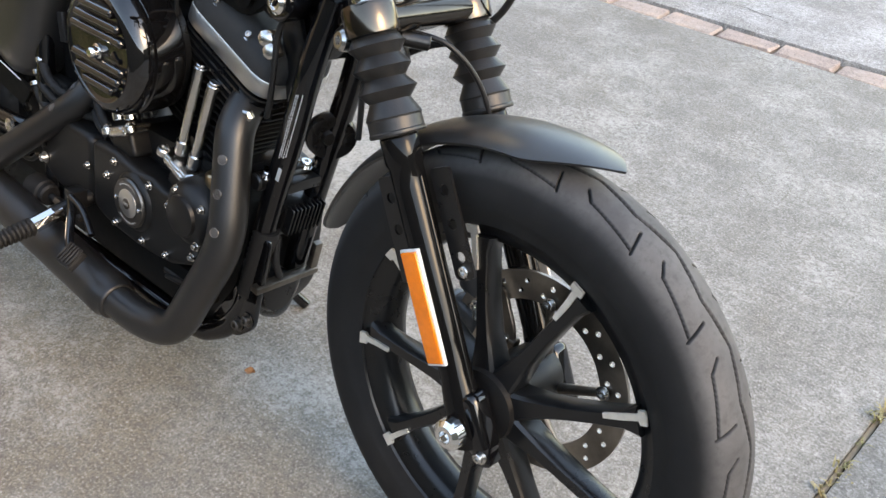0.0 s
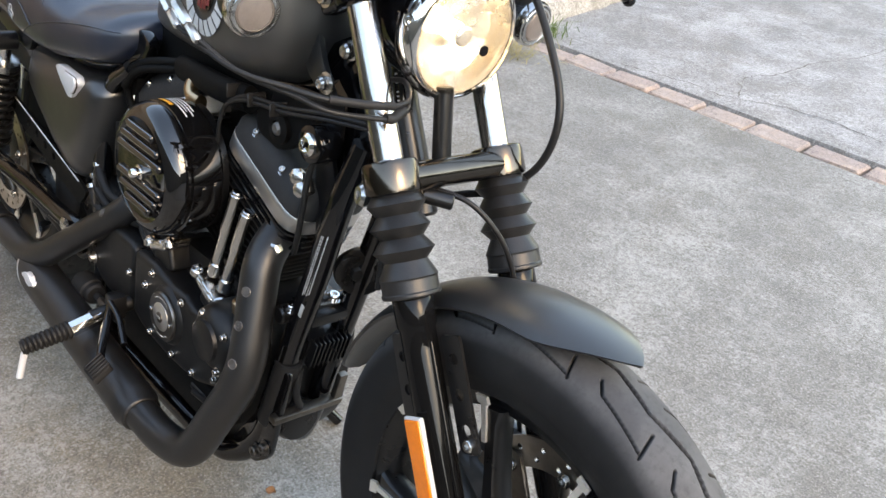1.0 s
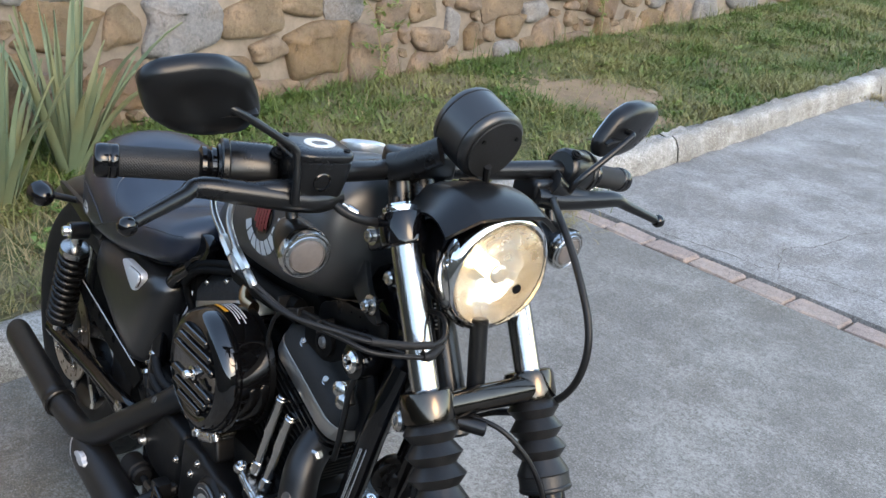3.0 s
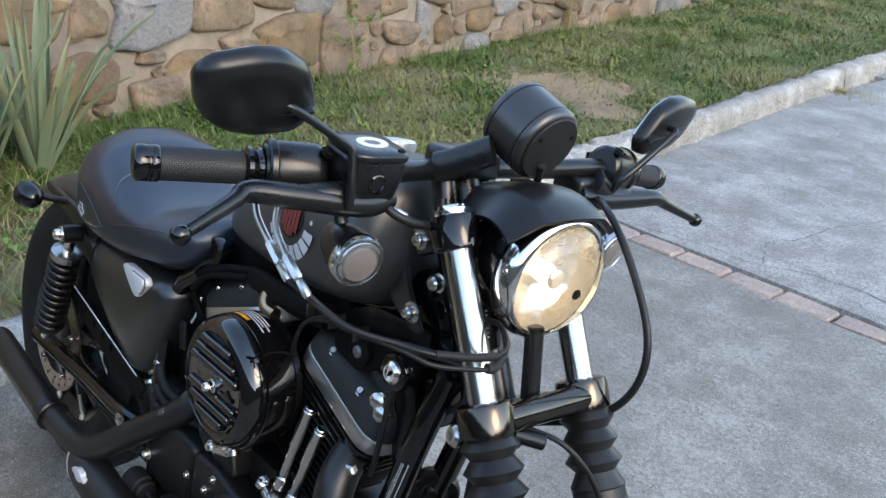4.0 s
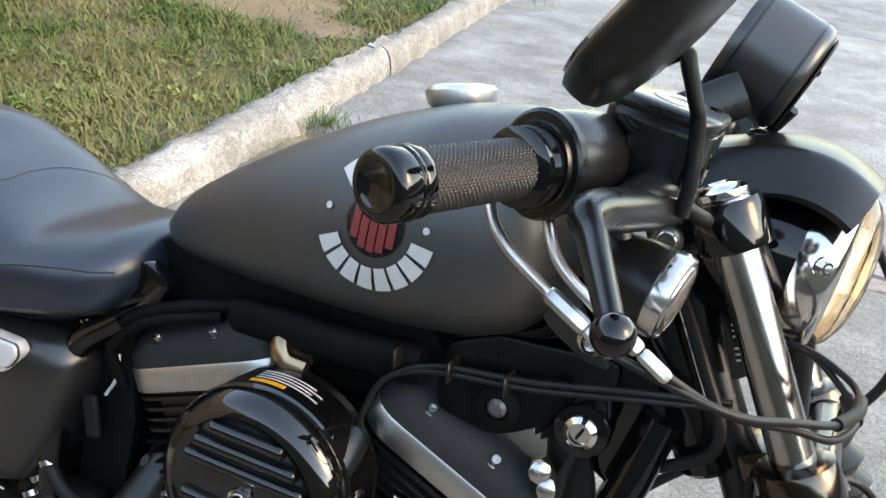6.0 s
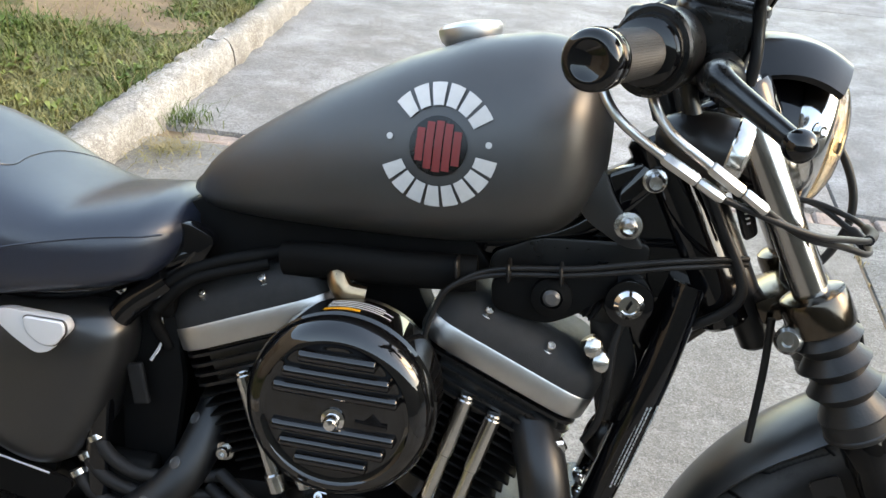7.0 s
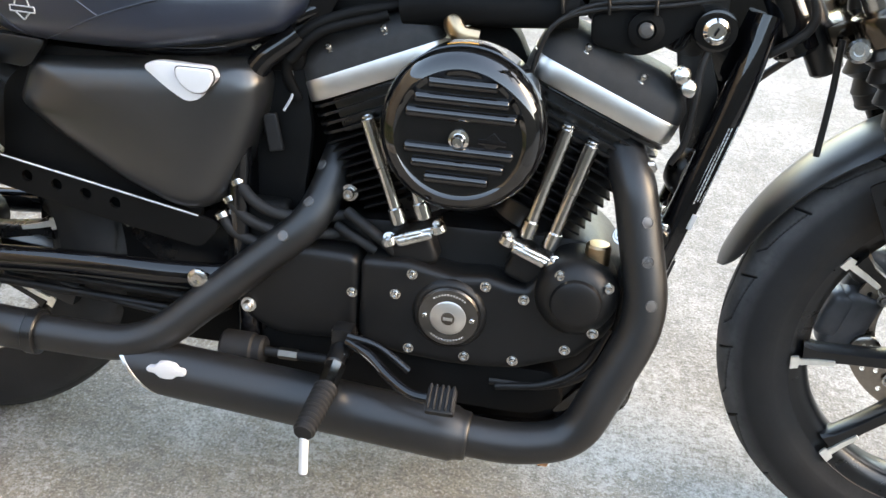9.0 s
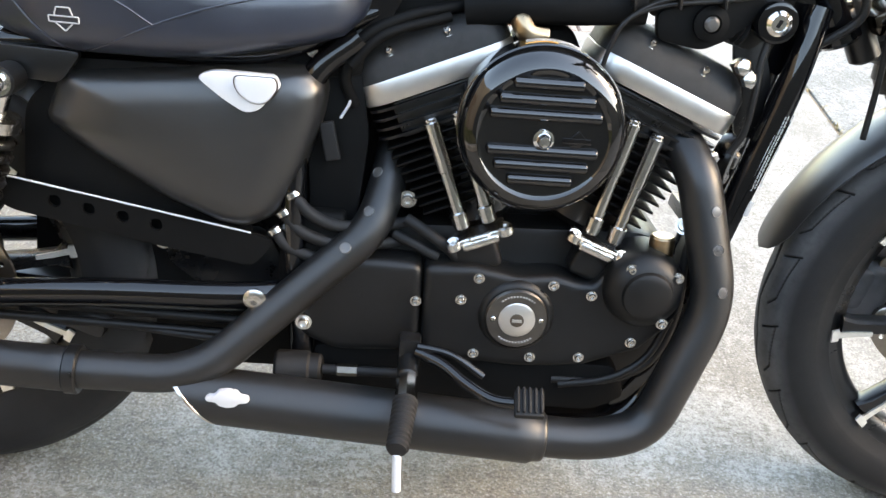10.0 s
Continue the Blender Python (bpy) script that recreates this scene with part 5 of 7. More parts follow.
cable("clutch_cable", [un(-0.355, 0.195, 0.992), un(-0.315, 0.150, 1.000), un(-0.268, 0.118, 0.990), un(-0.225, 0.112, 0.950), un(-0.178, 0.108, 0.885), un(-0.165, 0.105, 0.830), un(-0.185, 0.105, 0.775), un(-0.235, 0.095, 0.728), Vector((-0.29, 0.07, 0.70)), Vector((-0.36, 0.04, 0.64)), Vector((-0.42, 0.03, 0.54))], 0.0052, "long black clutch cable arching beside the headlamp")
cable("front_brake_line", [fork(0.485, -0.03, 0.0), fork(0.455, 0.0, 0.035), fork(0.40, 0.035, 0.040), fork(0.33, 0.062, 0.018), fork(0.24, 0.088, -0.03), fork(0.12, 0.09, -0.05)], 0.0035, "black front brake line dropping behind the fork")
fpart("brake_line_joint", rod(fork(0.478, -0.045, 0.0), fork(0.462, -0.018, 0.022), 0.010), satin)
cable("wiring_loom", [Vector((-0.405, -0.055, 0.985)), Vector((-0.385, -0.058, 0.93)), Vector((-0.335, -0.050, 0.84)), Vector((-0.30, -0.05, 0.76)), Vector((-0.36, -0.03, 0.70))], 0.006, "black wiring loom down the steering head")
cable("hanging_wire", [Vector((-0.265, -0.055, 0.745)), Vector((-0.262, -0.056, 0.68)), Vector((-0.262, -0.055, 0.60))], 0.0042, "thin black hose hanging behind the fork")

# ---- tank ----
TX = [-0.925, -0.915, -0.885, -0.84, -0.77, -0.69, -0.61, -0.54, -0.495, -0.470, -0.458]
TT = [0.790, 0.815, 0.845, 0.877, 0.922, 0.964, 0.995, 1.008, 1.000, 0.966, 0.910]
TB = [0.786, 0.772, 0.766, 0.765, 0.766, 0.768, 0.772, 0.782, 0.800, 0.830, 0.880]
TW = [0.008, 0.034, 0.056, 0.076, 0.097, 0.113, 0.122, 0.121, 0.110, 0.082, 0.030]


def tank_at(x):
    return [float(np.interp(x, TX, q)) for q in (TT, TB, TW)]


rings = []
xs = np.concatenate([np.linspace(TX[0], -0.88, 8), np.linspace(-0.87, -0.53, 24), np.linspace(-0.52, TX[-1], 14)])
sm = lambda q: np.convolve(np.pad(np.interp(np.linspace(TX[0], TX[-1], 200), TX, q), 6, mode="edge"), np.ones(13) / 13, "valid")
fine_x = np.linspace(TX[0], TX[-1], 200)
ST, SB, SW = sm(TT), sm(TB), sm(TW)
for x in xs:
    t, b, w = [float(np.interp(x, fine_x, q)) for q in (ST, SB, SW)]
    zc, up, dn = b + (t - b) * 0.40, (t - b) * 0.60, (t - b) * 0.40
    ring = []
    for a in np.linspace(0, 2 * math.pi, 57)[:-1]:
        c, s = math.cos(a), math.sin(a)
        yy = w * math.copysign(abs(c) ** (2 / 2.3), c)
        zz = zc + (up if s > 0 else dn) * math.copysign(abs(s) ** (2 / 2.3), s)
        ring.append(Vector((x, yy, zz)))
    rings.append(ring)
tank = part("fuel_tank", grid_mesh(rings), tank_m, bike, "satin black teardrop fuel tank with a round emblem", sharp=70)
part("fuel_cap", lathe([(0.030, -0.012), (0.0345, -0.006), (0.0365, 0.004), (0.0365, 0.012), (0.033, 0.018), (0.02, 0.021), (0, 0.0215)], along((-0.627, 0.040, 0.992), (-0.22, 0.08, 1.0)) @ Matrix.Diagonal((1, 1, 0.72, 1)), 36), alu, tank, "bare metal fuel cap")

EC = Vector((-0.628, 0, 0.890))


def decal(name, poly, lift, material, label=""):
    """A thin printed shape laid on the tank's right side; poly: (x, z) pairs."""
    bm = bmesh.new()
    vs = [bm.verts.new((x, tank_skin(x, z) - lift, z)) for x, z in poly]
    bm.faces.new(vs)
    bmesh.ops.triangulate(bm, faces=bm.faces)
    bmesh.ops.recalc_face_normals(bm, faces=bm.faces)
    return part(name, bm, material, tank, label)


def tank_skin(x, z):
    t, b, w = [float(np.interp(x, fine_x, q)) for q in (ST, SB, SW)]
    zc, up, dn = b + (t - b) * 0.40, (t - b) * 0.60, (t - b) * 0.40
    s = (z - zc) / (up if z > zc else dn)
    return -w * max(0.0, 1 - min(1, abs(s)) ** 2.3) ** (1 / 2.3)


def ring_patch(name, r0, r1, a0, a1, lift, material, label="", n=6, m=2):
    rows_ = []
    for k in range(n + 1):
        a = a0 + (a1 - a0) * k / n
        rows_.append([Vector((EC.x + r * math.cos(a), tank_skin(EC.x + r * math.cos(a), EC.z + r * math.sin(a)) - lift, EC.z + r * math.sin(a))) for r in np.linspace(r0, r1, m + 1)])
    return part(name, grid_mesh(rows_, closed=False), material, tank, label, sharp=80)


ring_patch("emblem_disc", 0.0003, 0.0295, 0, 2 * math.pi, 0.0018, satin, "dark emblem disc", 40, 4)
for k in range(5):      # the red middle, cut into upright bars
    x0 = EC.x - 0.0225 + 0.0094 * k
    hh = math.sqrt(max(0, 0.0250 ** 2 - (x0 + 0.0035 - EC.x) ** 2))
    rows_ = [[Vector((x, tank_skin(x, z) - 0.0032, z)) for z in np.linspace(EC.z - hh, EC.z + hh, 7)] for x in np.linspace(x0, x0 + 0.0079, 3)]
    part("emblem_bar", grid_mesh(rows_, closed=False), red, tank, "red emblem bar", sharp=80)
for k in range(6):
    a = radians(136 - 19.2 * k)
    ring_patch("emblem_block", 0.0395, 0.0610, a - radians(7.6), a + radians(7.6), 0.0024, white, "off-white emblem block", 3)
for k in range(8):
    a = radians(213 + 18.8 * k)
    ring_patch("emblem_block", 0.0395, 0.0610, a - radians(7.6), a + radians(7.6), 0.0024, white, "off-white emblem block", 3)
for a in (radians(176), radians(9)):
    c = (EC.x + 0.051 * math.cos(a), EC.z + 0.049 * math.sin(a))
    decal("emblem_dot", [(c[0] + 0.0033 * math.cos(q), c[1] + 0.0033 * math.sin(q)) for q in np.linspace(0, 2 * math.pi, 13)[:-1]], 0.0024, white)

# ---- seat ----
SX = [-0.912, -0.925, -0.948, -0.985, -1.05, -1.11, -1.17, -1.24, -1.30, -1.36, -1.40]
STOP = [0.762, 0.778, 0.786, 0.786, 0.789, 0.808, 0.834, 0.858, 0.858, 0.828, 0.770]
SBOT = [0.742, 0.712, 0.690, 0.678, 0.666, 0.655, 0.652, 0.652, 0.655, 0.67, 0.70]
SWID = [0.060, 0.094, 0.114, 0.126, 0.138, 0.150, 0.156, 0.156, 0.148, 0.120, 0.060]
rings = []
for x in np.linspace(SX[0], SX[-1], 40):
    t, b, w = [float(np.interp(-x, [-v for v in SX], q)) for q in (STOP, SBOT, SWID)]
    ring = []
    for a in np.linspace(0, 2 * math.pi, 49)[:-1]:
        c, s = math.cos(a), math.sin(a)
        n = 2.15 if s > 0 else 5.0
        yy = w * math.copysign(abs(c) ** (2 / n), c)
        zc = b + (t - b) * 0.45
        zz = zc + ((t - zc) if s > 0 else (zc - b)) * math.copysign(abs(s) ** (2 / n), s)
        dish = (-0.026 * math.exp(-((x + 1.08) / 0.085) ** 2) * (1 - (yy / w) ** 2) - 0.020 * math.exp(-((x + 1.20) / 0.07) ** 2) * max(0, 1 - (yy / w / 0.75) ** 2)) if s > 0 else 0
        ring.append(Vector((x, yy, zz + dish)))
    rings.append(ring)
seat = part("seat", grid_mesh(rings), vinyl, bike, "black stitched vinyl solo seat", sharp=80)


def seat_skin(x, z):
    t, b, w = [float(np.interp(-x, [-v for v in SX], q)) for q in (STOP, SBOT, SWID)]
    zc = b + (t - b) * 0.45
    s = abs(z - zc) / ((t - zc) if z > zc else (zc - b))
    n = 2.15 if z > zc else 5.0
    return -w * max(0.0, 1 - min(1, s) ** n) ** (1 / n)


def seat_line(pts):
    """A stitched seam on the seat's right side through (x, z) places."""
    fine = smooth_path([(x, 0, z) for x, z in pts], 6)
    part("seat_seam", tube([(p.x, seat_skin(p.x, p.z) - 0.0002, p.z) for p in fine], 0.0013, 6, straight=True), vinyl, seat)


seat_line([(-0.928, 0.749), (-0.945, 0.748), (-0.985, 0.745), (-1.04, 0.736), (-1.10, 0.722), (-1.161, 0.700), (-1.22, 0.672), (-1.262, 0.656)])
seat_line([(-1.161, 0.700), (-1.20, 0.724), (-1.25, 0.744), (-1.31, 0.750)])
seat_line([(-1.265, 0.656), (-1.30, 0.690), (-1.335, 0.725)])
# the panel seam across the seat, laid on its own skin
seat_tree = BVHTree.FromPolygons([v.co for v in seat.data.vertices], [p.vertices for p in seat.data.polygons])
across = smooth_path([(x, y, 0) for x, y in ((-1.120, -0.147), (-1.148, -0.138), (-1.161, -0.118), (-1.151, -0.079), (-1.136, -0.050), (-1.141, -0.008), (-1.138, 0.045), (-1.121, 0.092), (-1.105, 0.120), (-1.09, 0.135))], 5)
hits = [seat_tree.ray_cast(Vector((p.x, p.y, 1.2)), Vector((0, 0, -1)))[0] for p in across]
part("seat_seam", tube([p for p in hits if p], 0.0012, 6, straight=True), vinyl, seat)
sx, sz = -1.262, 0.700
for a, b in (((-0.018, 0.003), (0.018, 0.003)), ((-0.018, -0.004), (0.018, -0.004)), ((-0.018, 0.003), (-0.018, -0.004)), ((0.018, 0.003), (0.018, -0.004)), ((-0.010, -0.005), (0.0, -0.014)), ((0.010, -0.005), (0.0, -0.014)), ((-0.011, 0.004), (-0.008, 0.013)), ((0.011, 0.004), (0.008, 0.013)), ((-0.008, 0.013), (0.008, 0.013))):
    p, q = [Vector((sx + u, seat_skin(sx + u, sz + v) - 0.0012, sz + v)) for u, v in (a, b)]
    part("stitched_mark", rod(p, q, 0.0010, n=6), print_m, seat)
part("seat_bracket", block(0.018, 0.10, 0.05, Matrix.Translation((-0.985, -0.01, 0.672)), 0.003), steel, seat, "bare steel seat bracket")
part("seat_bolt", hex_bolt((-0.990, -0.062, 0.668), RIGHT, 0.008, 0.008), steel, seat)


# ---- engine ----
engine = part("crankcase", join(slab(rounded([(-1.00, 0.235), (-1.01, 0.40), (-0.86, 0.44), (-0.52, 0.45), (-0.47, 0.40), (-0.475, 0.22), (-0.55, 0.125), (-0.90, 0.125)], 0.04), -0.055, 0.11, 0.01)), powder, bike, "black air-cooled v-twin engine")


CAM = [(-0.832, 0.276), (-0.832, 0.400), (-0.79, 0.402), (-0.765, 0.404), (-0.735, 0.398), (-0.70, 0.392), (-0.655, 0.397), (-0.625, 0.388), (-0.603, 0.386), (-0.588, 0.405), (-0.575, 0.428), (-0.548, 0.442),
       (-0.515, 0.440), (-0.488, 0.420), (-0.478, 0.395), (-0.480, 0.350), (-0.492, 0.328), (-0.525, 0.292), (-0.560, 0.278), (-0.600, 0.262), (-0.65, 0.256), (-0.70, 0.254), (-0.765, 0.258), (-0.80, 0.264)]
cam_cover = part("gearcase_cover", slab(CAM, -0.106, -0.05, 0.014, 4), powder, engine, "wrinkle black gearcase cover with bright bolts")
part("sprocket_cover", slab(rounded([(-0.8335, 0.268), (-0.8335, 0.402), (-0.97, 0.405), (-1.005, 0.39), (-1.02, 0.33), (-1.00, 0.285), (-0.95, 0.262)], 0.02), -0.104, -0.05, 0.014, 4), powder, engine, "wrinkle black sprocket cover")
part("cover_boss", lathe([(0.056, -0.012), (0.052, 0.0), (0.047, 0.006), (0.044, 0.007)], along((-0.703, -0.106, 0.335), RIGHT), 48), powder, cam_cover)
tc = along((-0.703, -0.113, 0.335), RIGHT)
timer = part("timer_cover", lathe([(0.0425, -0.004), (0.043, 0.002), (0.041, 0.005), (0.026, 0.0055)], tc, 56), graphite, engine, "round timer cover with a brushed middle")
part("timer_badge", lathe([(0.0252, 0.003), (0.0250, 0.0065), (0.023, 0.0075), (0, 0.0075)], tc, 48), alu, timer, "brushed metal disc")
part("timer_emblem", lathe([(0.0095, 0.0074), (0.0095, 0.0086), (0.0075, 0.009), (0, 0.009)], tc, 24), darkst, timer)
part("timer_emblem_bar", block(0.013, 0.001, 0.0045, Matrix.Translation((-0.703, -0.1225, 0.335)), 0.0004), alu, timer)
for a in (0, math.pi):
    part("timer_screw", lathe([(0.004, 0.004), (0.004, 0.0075), (0.003, 0.0085), (0, 0.0078)], along((-0.703 + 0.0325 * math.cos(a), -0.113, 0.335), RIGHT), 12), steel, timer)
for a0, a1 in ((radians(52), radians(128)), (radians(232), radians(308))):      # fine print round the rim, as bars
    for k in range(12):
        a = a0 + (a1 - a0) * k / 11
        p = Vector((-0.703 + 0.0345 * math.cos(a), -0.1187, 0.335 + 0.0345 * math.sin(a)))
        part("print_bar", block(0.0022, 0.0006, 0.0024, Matrix.Translation(p) @ Matrix.Rotation(-a + math.pi / 2, 4, "Y"), 0.0), print_m, timer)
for x, z in ((-0.841, 0.349), (-0.758, 0.388), (-0.780, 0.355), (-0.657, 0.384), (-0.604, 0.372), (-0.541, 0.305), (-0.610, 0.277), (-0.678, 0.273), (-0.757, 0.274)):
    part("cover_bolt", hex_bolt((x, -0.1065, z), RIGHT, 0.0051, 0.007), steel, cam_cover)
nose = part("nose_cover", lathe([(0.056, -0.05), (0.055, 0.0), (0.050, 0.015), (0.038, 0.024), (0.034, 0.0255), (0.032, 0.031), (0.026, 0.034), (0, 0.0345)], along((-0.536, -0.106, 0.388), RIGHT), 48), powder, engine, "black domed ignition cover")
for x, z in ((-0.560, 0.422), (-0.497, 0.413), (-0.508, 0.345)):
    part("cover_bolt", hex_bolt((x, -0.1242, z), RIGHT, 0.0052, 0.007), steel, nose)
for x, z in ((-0.555, 0.225),):
    part("case_bolt", hex_bolt((x, -0.068, z), RIGHT, 0.008, 0.009), steel, engine)

CRANK = Vector((-0.690, 0, 0.288))


def cylinder(lean, name):
    """A finned cylinder with its head and rocker box; lean: the degrees ahead of upright."""
    a = radians(lean)
    up, al = Vector((math.sin(a), 0, math.cos(a))), Vector((math.cos(a), 0, -math.sin(a)))
    rot = Matrix.Translation(CRANK) @ Matrix(((al.x, 0, up.x, 0), (0, 1, 0, 0), (al.z, 0, up.z, 0), (0, 0, 0, 1)))
    T = lambda x, y, z: rot @ Matrix.Translation((x, y, z))
    cy = part(name, rod(CRANK + up * 0.17, CRANK + up * 0.37, 0.055, n=32), satin, engine, "finned black cylinder")
    for k in range(9):
        part("cooling_fin", block(0.142 + 0.004 * k, 0.138, 0.0032, T(0, 0, 0.215 + 0.0125 * k), 0.0012, 1), matt, cy)
    o = 0.006
    hd = part("cylinder_head", block(0.125, 0.12, 0.05, T(0, 0, 0.345), 0.006), satin, cy)
    for k in range(4):
        part("head_fin", grid_mesh([[T(o, 0, 0.326 + 0.0125 * k) @ Vector((u * 0.96, v * 0.98, h)) for u, v in rounded([(-0.106, -0.070), (0.106, -0.070), (0.106, 0.070), (-0.106, 0.070)], 0.036, 4)] for h in (0, 0.0036)]), satin, hd)
    plan = rounded([(-0.106, -0.070), (0.106, -0.070), (0.106, 0.070), (-0.106, 0.070)], 0.042, 7)
    rb = part("rocker_base", grid_mesh([[T(o, 0, 0.3725) @ Vector((u * q, v * q, h)) for u, v in plan] for q, h in ((0.985, 0.0), (1.0, 0.002), (1.0, 0.027), (0.985, 0.029))]), rocker_m, cy, "brushed aluminium rocker box base")
    # the cover: a raised body with sloped ends
    rings = []
    for h, sx, sy in [(0.0, 0.211, 0.138), (0.020, 0.208, 0.134), (0.034, 0.190, 0.116), (0.045, 0.165, 0.092), (0.049, 0.145, 0.076)]:
        rr = rounded([(-sx / 2, -sy / 2), (sx / 2, -sy / 2), (sx / 2, sy / 2), (-sx / 2, sy / 2)], 0.042 * sy / 0.138, 7)
        rings.append([T(o, 0, 0.400) @ Vector((u, v, h)) for u, v in rr])
    rc = part("rocker_cover", grid_mesh(rings), wrinkle, rb, "wrinkle black rocker cover")
    for u in (-0.048, 0.030):
        part("rocker_bolt", hex_bolt(T(o + u, -0.056, 0.4310) @ Vector(), (rot.to_3x3() @ Vector((0, -0.62, 0.78))), 0.0052, 0.008), steel, rc)
    part("head_bolt", lathe([(0.010, 0), (0.0105, 0.003), (0.0105, 0.010), (0.007, 0.013), (0, 0.013)], along(T(0.098, -0.068, 0.340) @ Vector(), (0.4, -0.9, 0)), 6), steel, cy)


cylinder(22.5, "front_cylinder")
cylinder(-22.5, "rear_cylinder")
# pushrod tubes and tappet blocks
for pts, bx in ((((-0.612, 0.452, -0.574, 0.610), (-0.580, 0.440, -0.541, 0.592)), (-0.602, 0.436, -22)), (((-0.784, 0.448, -0.838, 0.594), (-0.750, 0.460, -0.803, 0.606)), (-0.762, 0.440, 22))):
    tb = part("tappet_block", block(0.062, 0.07, 0.042, pose(bx[0], -0.055, bx[1] - 0.030, 0, -bx[2], 0), 0.008, 3), powder, engine)
    cm = pose(bx[0], -0.078, bx[1] + 0.002, 0, -bx[2], 0)
    lobes = [cm @ Vector((u, -0.018, 0.0)) for u in (-0.036, 0.036)]
    ups = (cm.to_3x3() @ Vector((0, 0, 1))).normalized()
    part("tappet_clamp", join(block(0.074, 0.044, 0.009, cm, 0.004, 3), block(0.052, 0.050, 0.013, cm @ Matrix.Translation((0, 0, -0.006)), 0.005, 3), block(0.030, 0.048, 0.018, cm @ Matrix.Translation((0, 0, -0.004)), 0.005, 3), *[lathe([(0.006, -0.007), (0.0105, -0.006), (0.0105, 0.004), (0.008, 0.006), (0, 0.006)], along(q, ups), 16) for q in lobes]), cast_m, tb, "bright cast tappet block clamp")
    for u in (-0.036, 0.036):
        c = Vector((bx[0] + u * math.cos(radians(bx[2])), -0.094, bx[1] + 0.004 + u * math.sin(radians(-bx[2])) * -1))
        part("clamp_screw", hex_bolt(c, Vector((math.sin(radians(bx[2])) * -0.5, -0.6, 0.6)), 0.006, 0.008), chrome, tb)
    for x0, z0, x1, z1 in pts:
        p, q = Vector((x0, -0.080, z0)), Vector((x1, -0.074, z1))
        pr = part("pushrod_tube", rod(p, q, 0.0088, n=20), rod_m, engine, "chrome pushrod tube")
        part("pushrod_collar", rod(p, p.lerp(q, 0.16), 0.0115, n=20), rod_m, pr)
        part("pushrod_sleeve", rod(p.lerp(q, 0.52), p.lerp(q, 0.97), 0.0105, n=20), rod_m, pr)

# air cleaner
ac = along((-0.702, -0.082, 0.604), RIGHT)
R0 = 0.1025
air = part("air_cleaner", lathe([(R0 - 0.012, 0.0), (R0, 0.004), (R0 + 0.001, 0.03), (R0 + 0.001, 0.050), (R0 - 0.003, 0.052), (R0 - 0.003, 0.056), (R0, 0.058), (R0 - 0.001, 0.066), (R0 - 0.006, 0.076), (R0 - 0.014, 0.0825), (R0 - 0.022, 0.0845), (R0 - 0.0245, 0.0825), (R0 - 0.030, 0.0815), (0.03, 0.083), (0, 0.083)], ac, 72), ac_m, bike, "gloss black round air cleaner cover with pressed slots")
for dz, hw in ((0.062, 0.042), (0.043, 0.058), (0.025, 0.068), (-0.019, 0.068), (-0.037, 0.058), (-0.055, 0.040)):
    pts = [(-0.702 + u * hw, -0.1660, 0.604 + dz - 0.004 * (1 - u * u) * 0) for u in (-1, -0.9, -0.5, 0, 0.5, 0.9, 1)]
    part("pressed_slot", tube(pts, lambda s: 0.0068 * min(1, 0.2 + 7 * min(s, 1 - s)), 14, 5, squash=0.9), ac_m, air)
part("centre_bolt", lathe([(0.0125, 0), (0.0125, 0.002), (0.0085, 0.003), (0.0085, 0.011), (0.006, 0.015), (0, 0.0155)], along((-0.702, -0.1655, 0.600), RIGHT), 20), chrome, air, "bright centre bolt")
part("cover_emblem", join(block(0.034, 0.002, 0.007, pose(-0.662, -0.166, 0.600), 0.001), block(0.016, 0.002, 0.020, pose(-0.662, -0.1655, 0.600, 0, 45, 0), 0.001)), gloss, air)
part("warning_strip", grid_mesh([[(-0.702 + (R0 + 0.0018) * math.sin(a), y, 0.604 + (R0 + 0.0018) * math.cos(a)) for y in (-0.128, -0.121)] for a in np.linspace(-0.28, 0.10, 10)], closed=False), orange, air, "orange warning strip")
for k in range(4):
    part("print_bar", grid_mesh([[(-0.702 + (R0 + 0.0018) * math.sin(a), y, 0.604 + (R0 + 0.0018) * math.cos(a)) for y in (-0.118 + 0.0052 * k, -0.1155 + 0.0052 * k)] for a in np.linspace(-0.26, 0.42 - 0.1 * (k % 2), 14)], closed=False), white, air, "small unreadable print")
part("backplate", lathe([(0.094, -0.012), (0.100, -0.010), (0.100, 0.0), (0.094, 0.001)], ac, 48), satin, air)
part("intake", rod((-0.69, -0.085, 0.60), (-0.69, 0.0, 0.60), 0.028), satin, air)

# ---- exhaust ----
def pipe_hole(ob, near, r=0.0078):
    """A heat shield hole on the pipe's skin nearest to a place."""
    me = ob.data
    tree = BVHTree.FromPolygons([v.co for v in me.vertices], [p.vertices for p in me.polygons])
    p, d = tree.find_nearest(Vector(near))[:2]
    return part("heat_shield_hole", lathe([(r, -0.0030), (r, 0.0002), (r * 0.92, 0.0008), (r * 0.86, 0.0002), (r * 0.5, 0.0005), (0, 0.0007)], along(p, d), 18), shield_m, ob)


f_line = [(-0.500, -0.040, 0.575), (-0.482, -0.082, 0.545), (-0.4395, -0.121, 0.378), (-0.512, -0.157, 0.198), (-0.590, -0.166, 0.181), (-0.69, -0.168, 0.187)]
fe = part("front_exhaust_pipe", bent(f_line, 0.0285, 0.050, 26), pipe_m, bike, "matte black front exhaust pipe with a drilled heat shield", sharp=70)
for p in ((-0.465, -0.108, 0.504), (-0.454, -0.128, 0.458), (-0.441, -0.145, 0.405)):
    pipe_hole(fe, p)
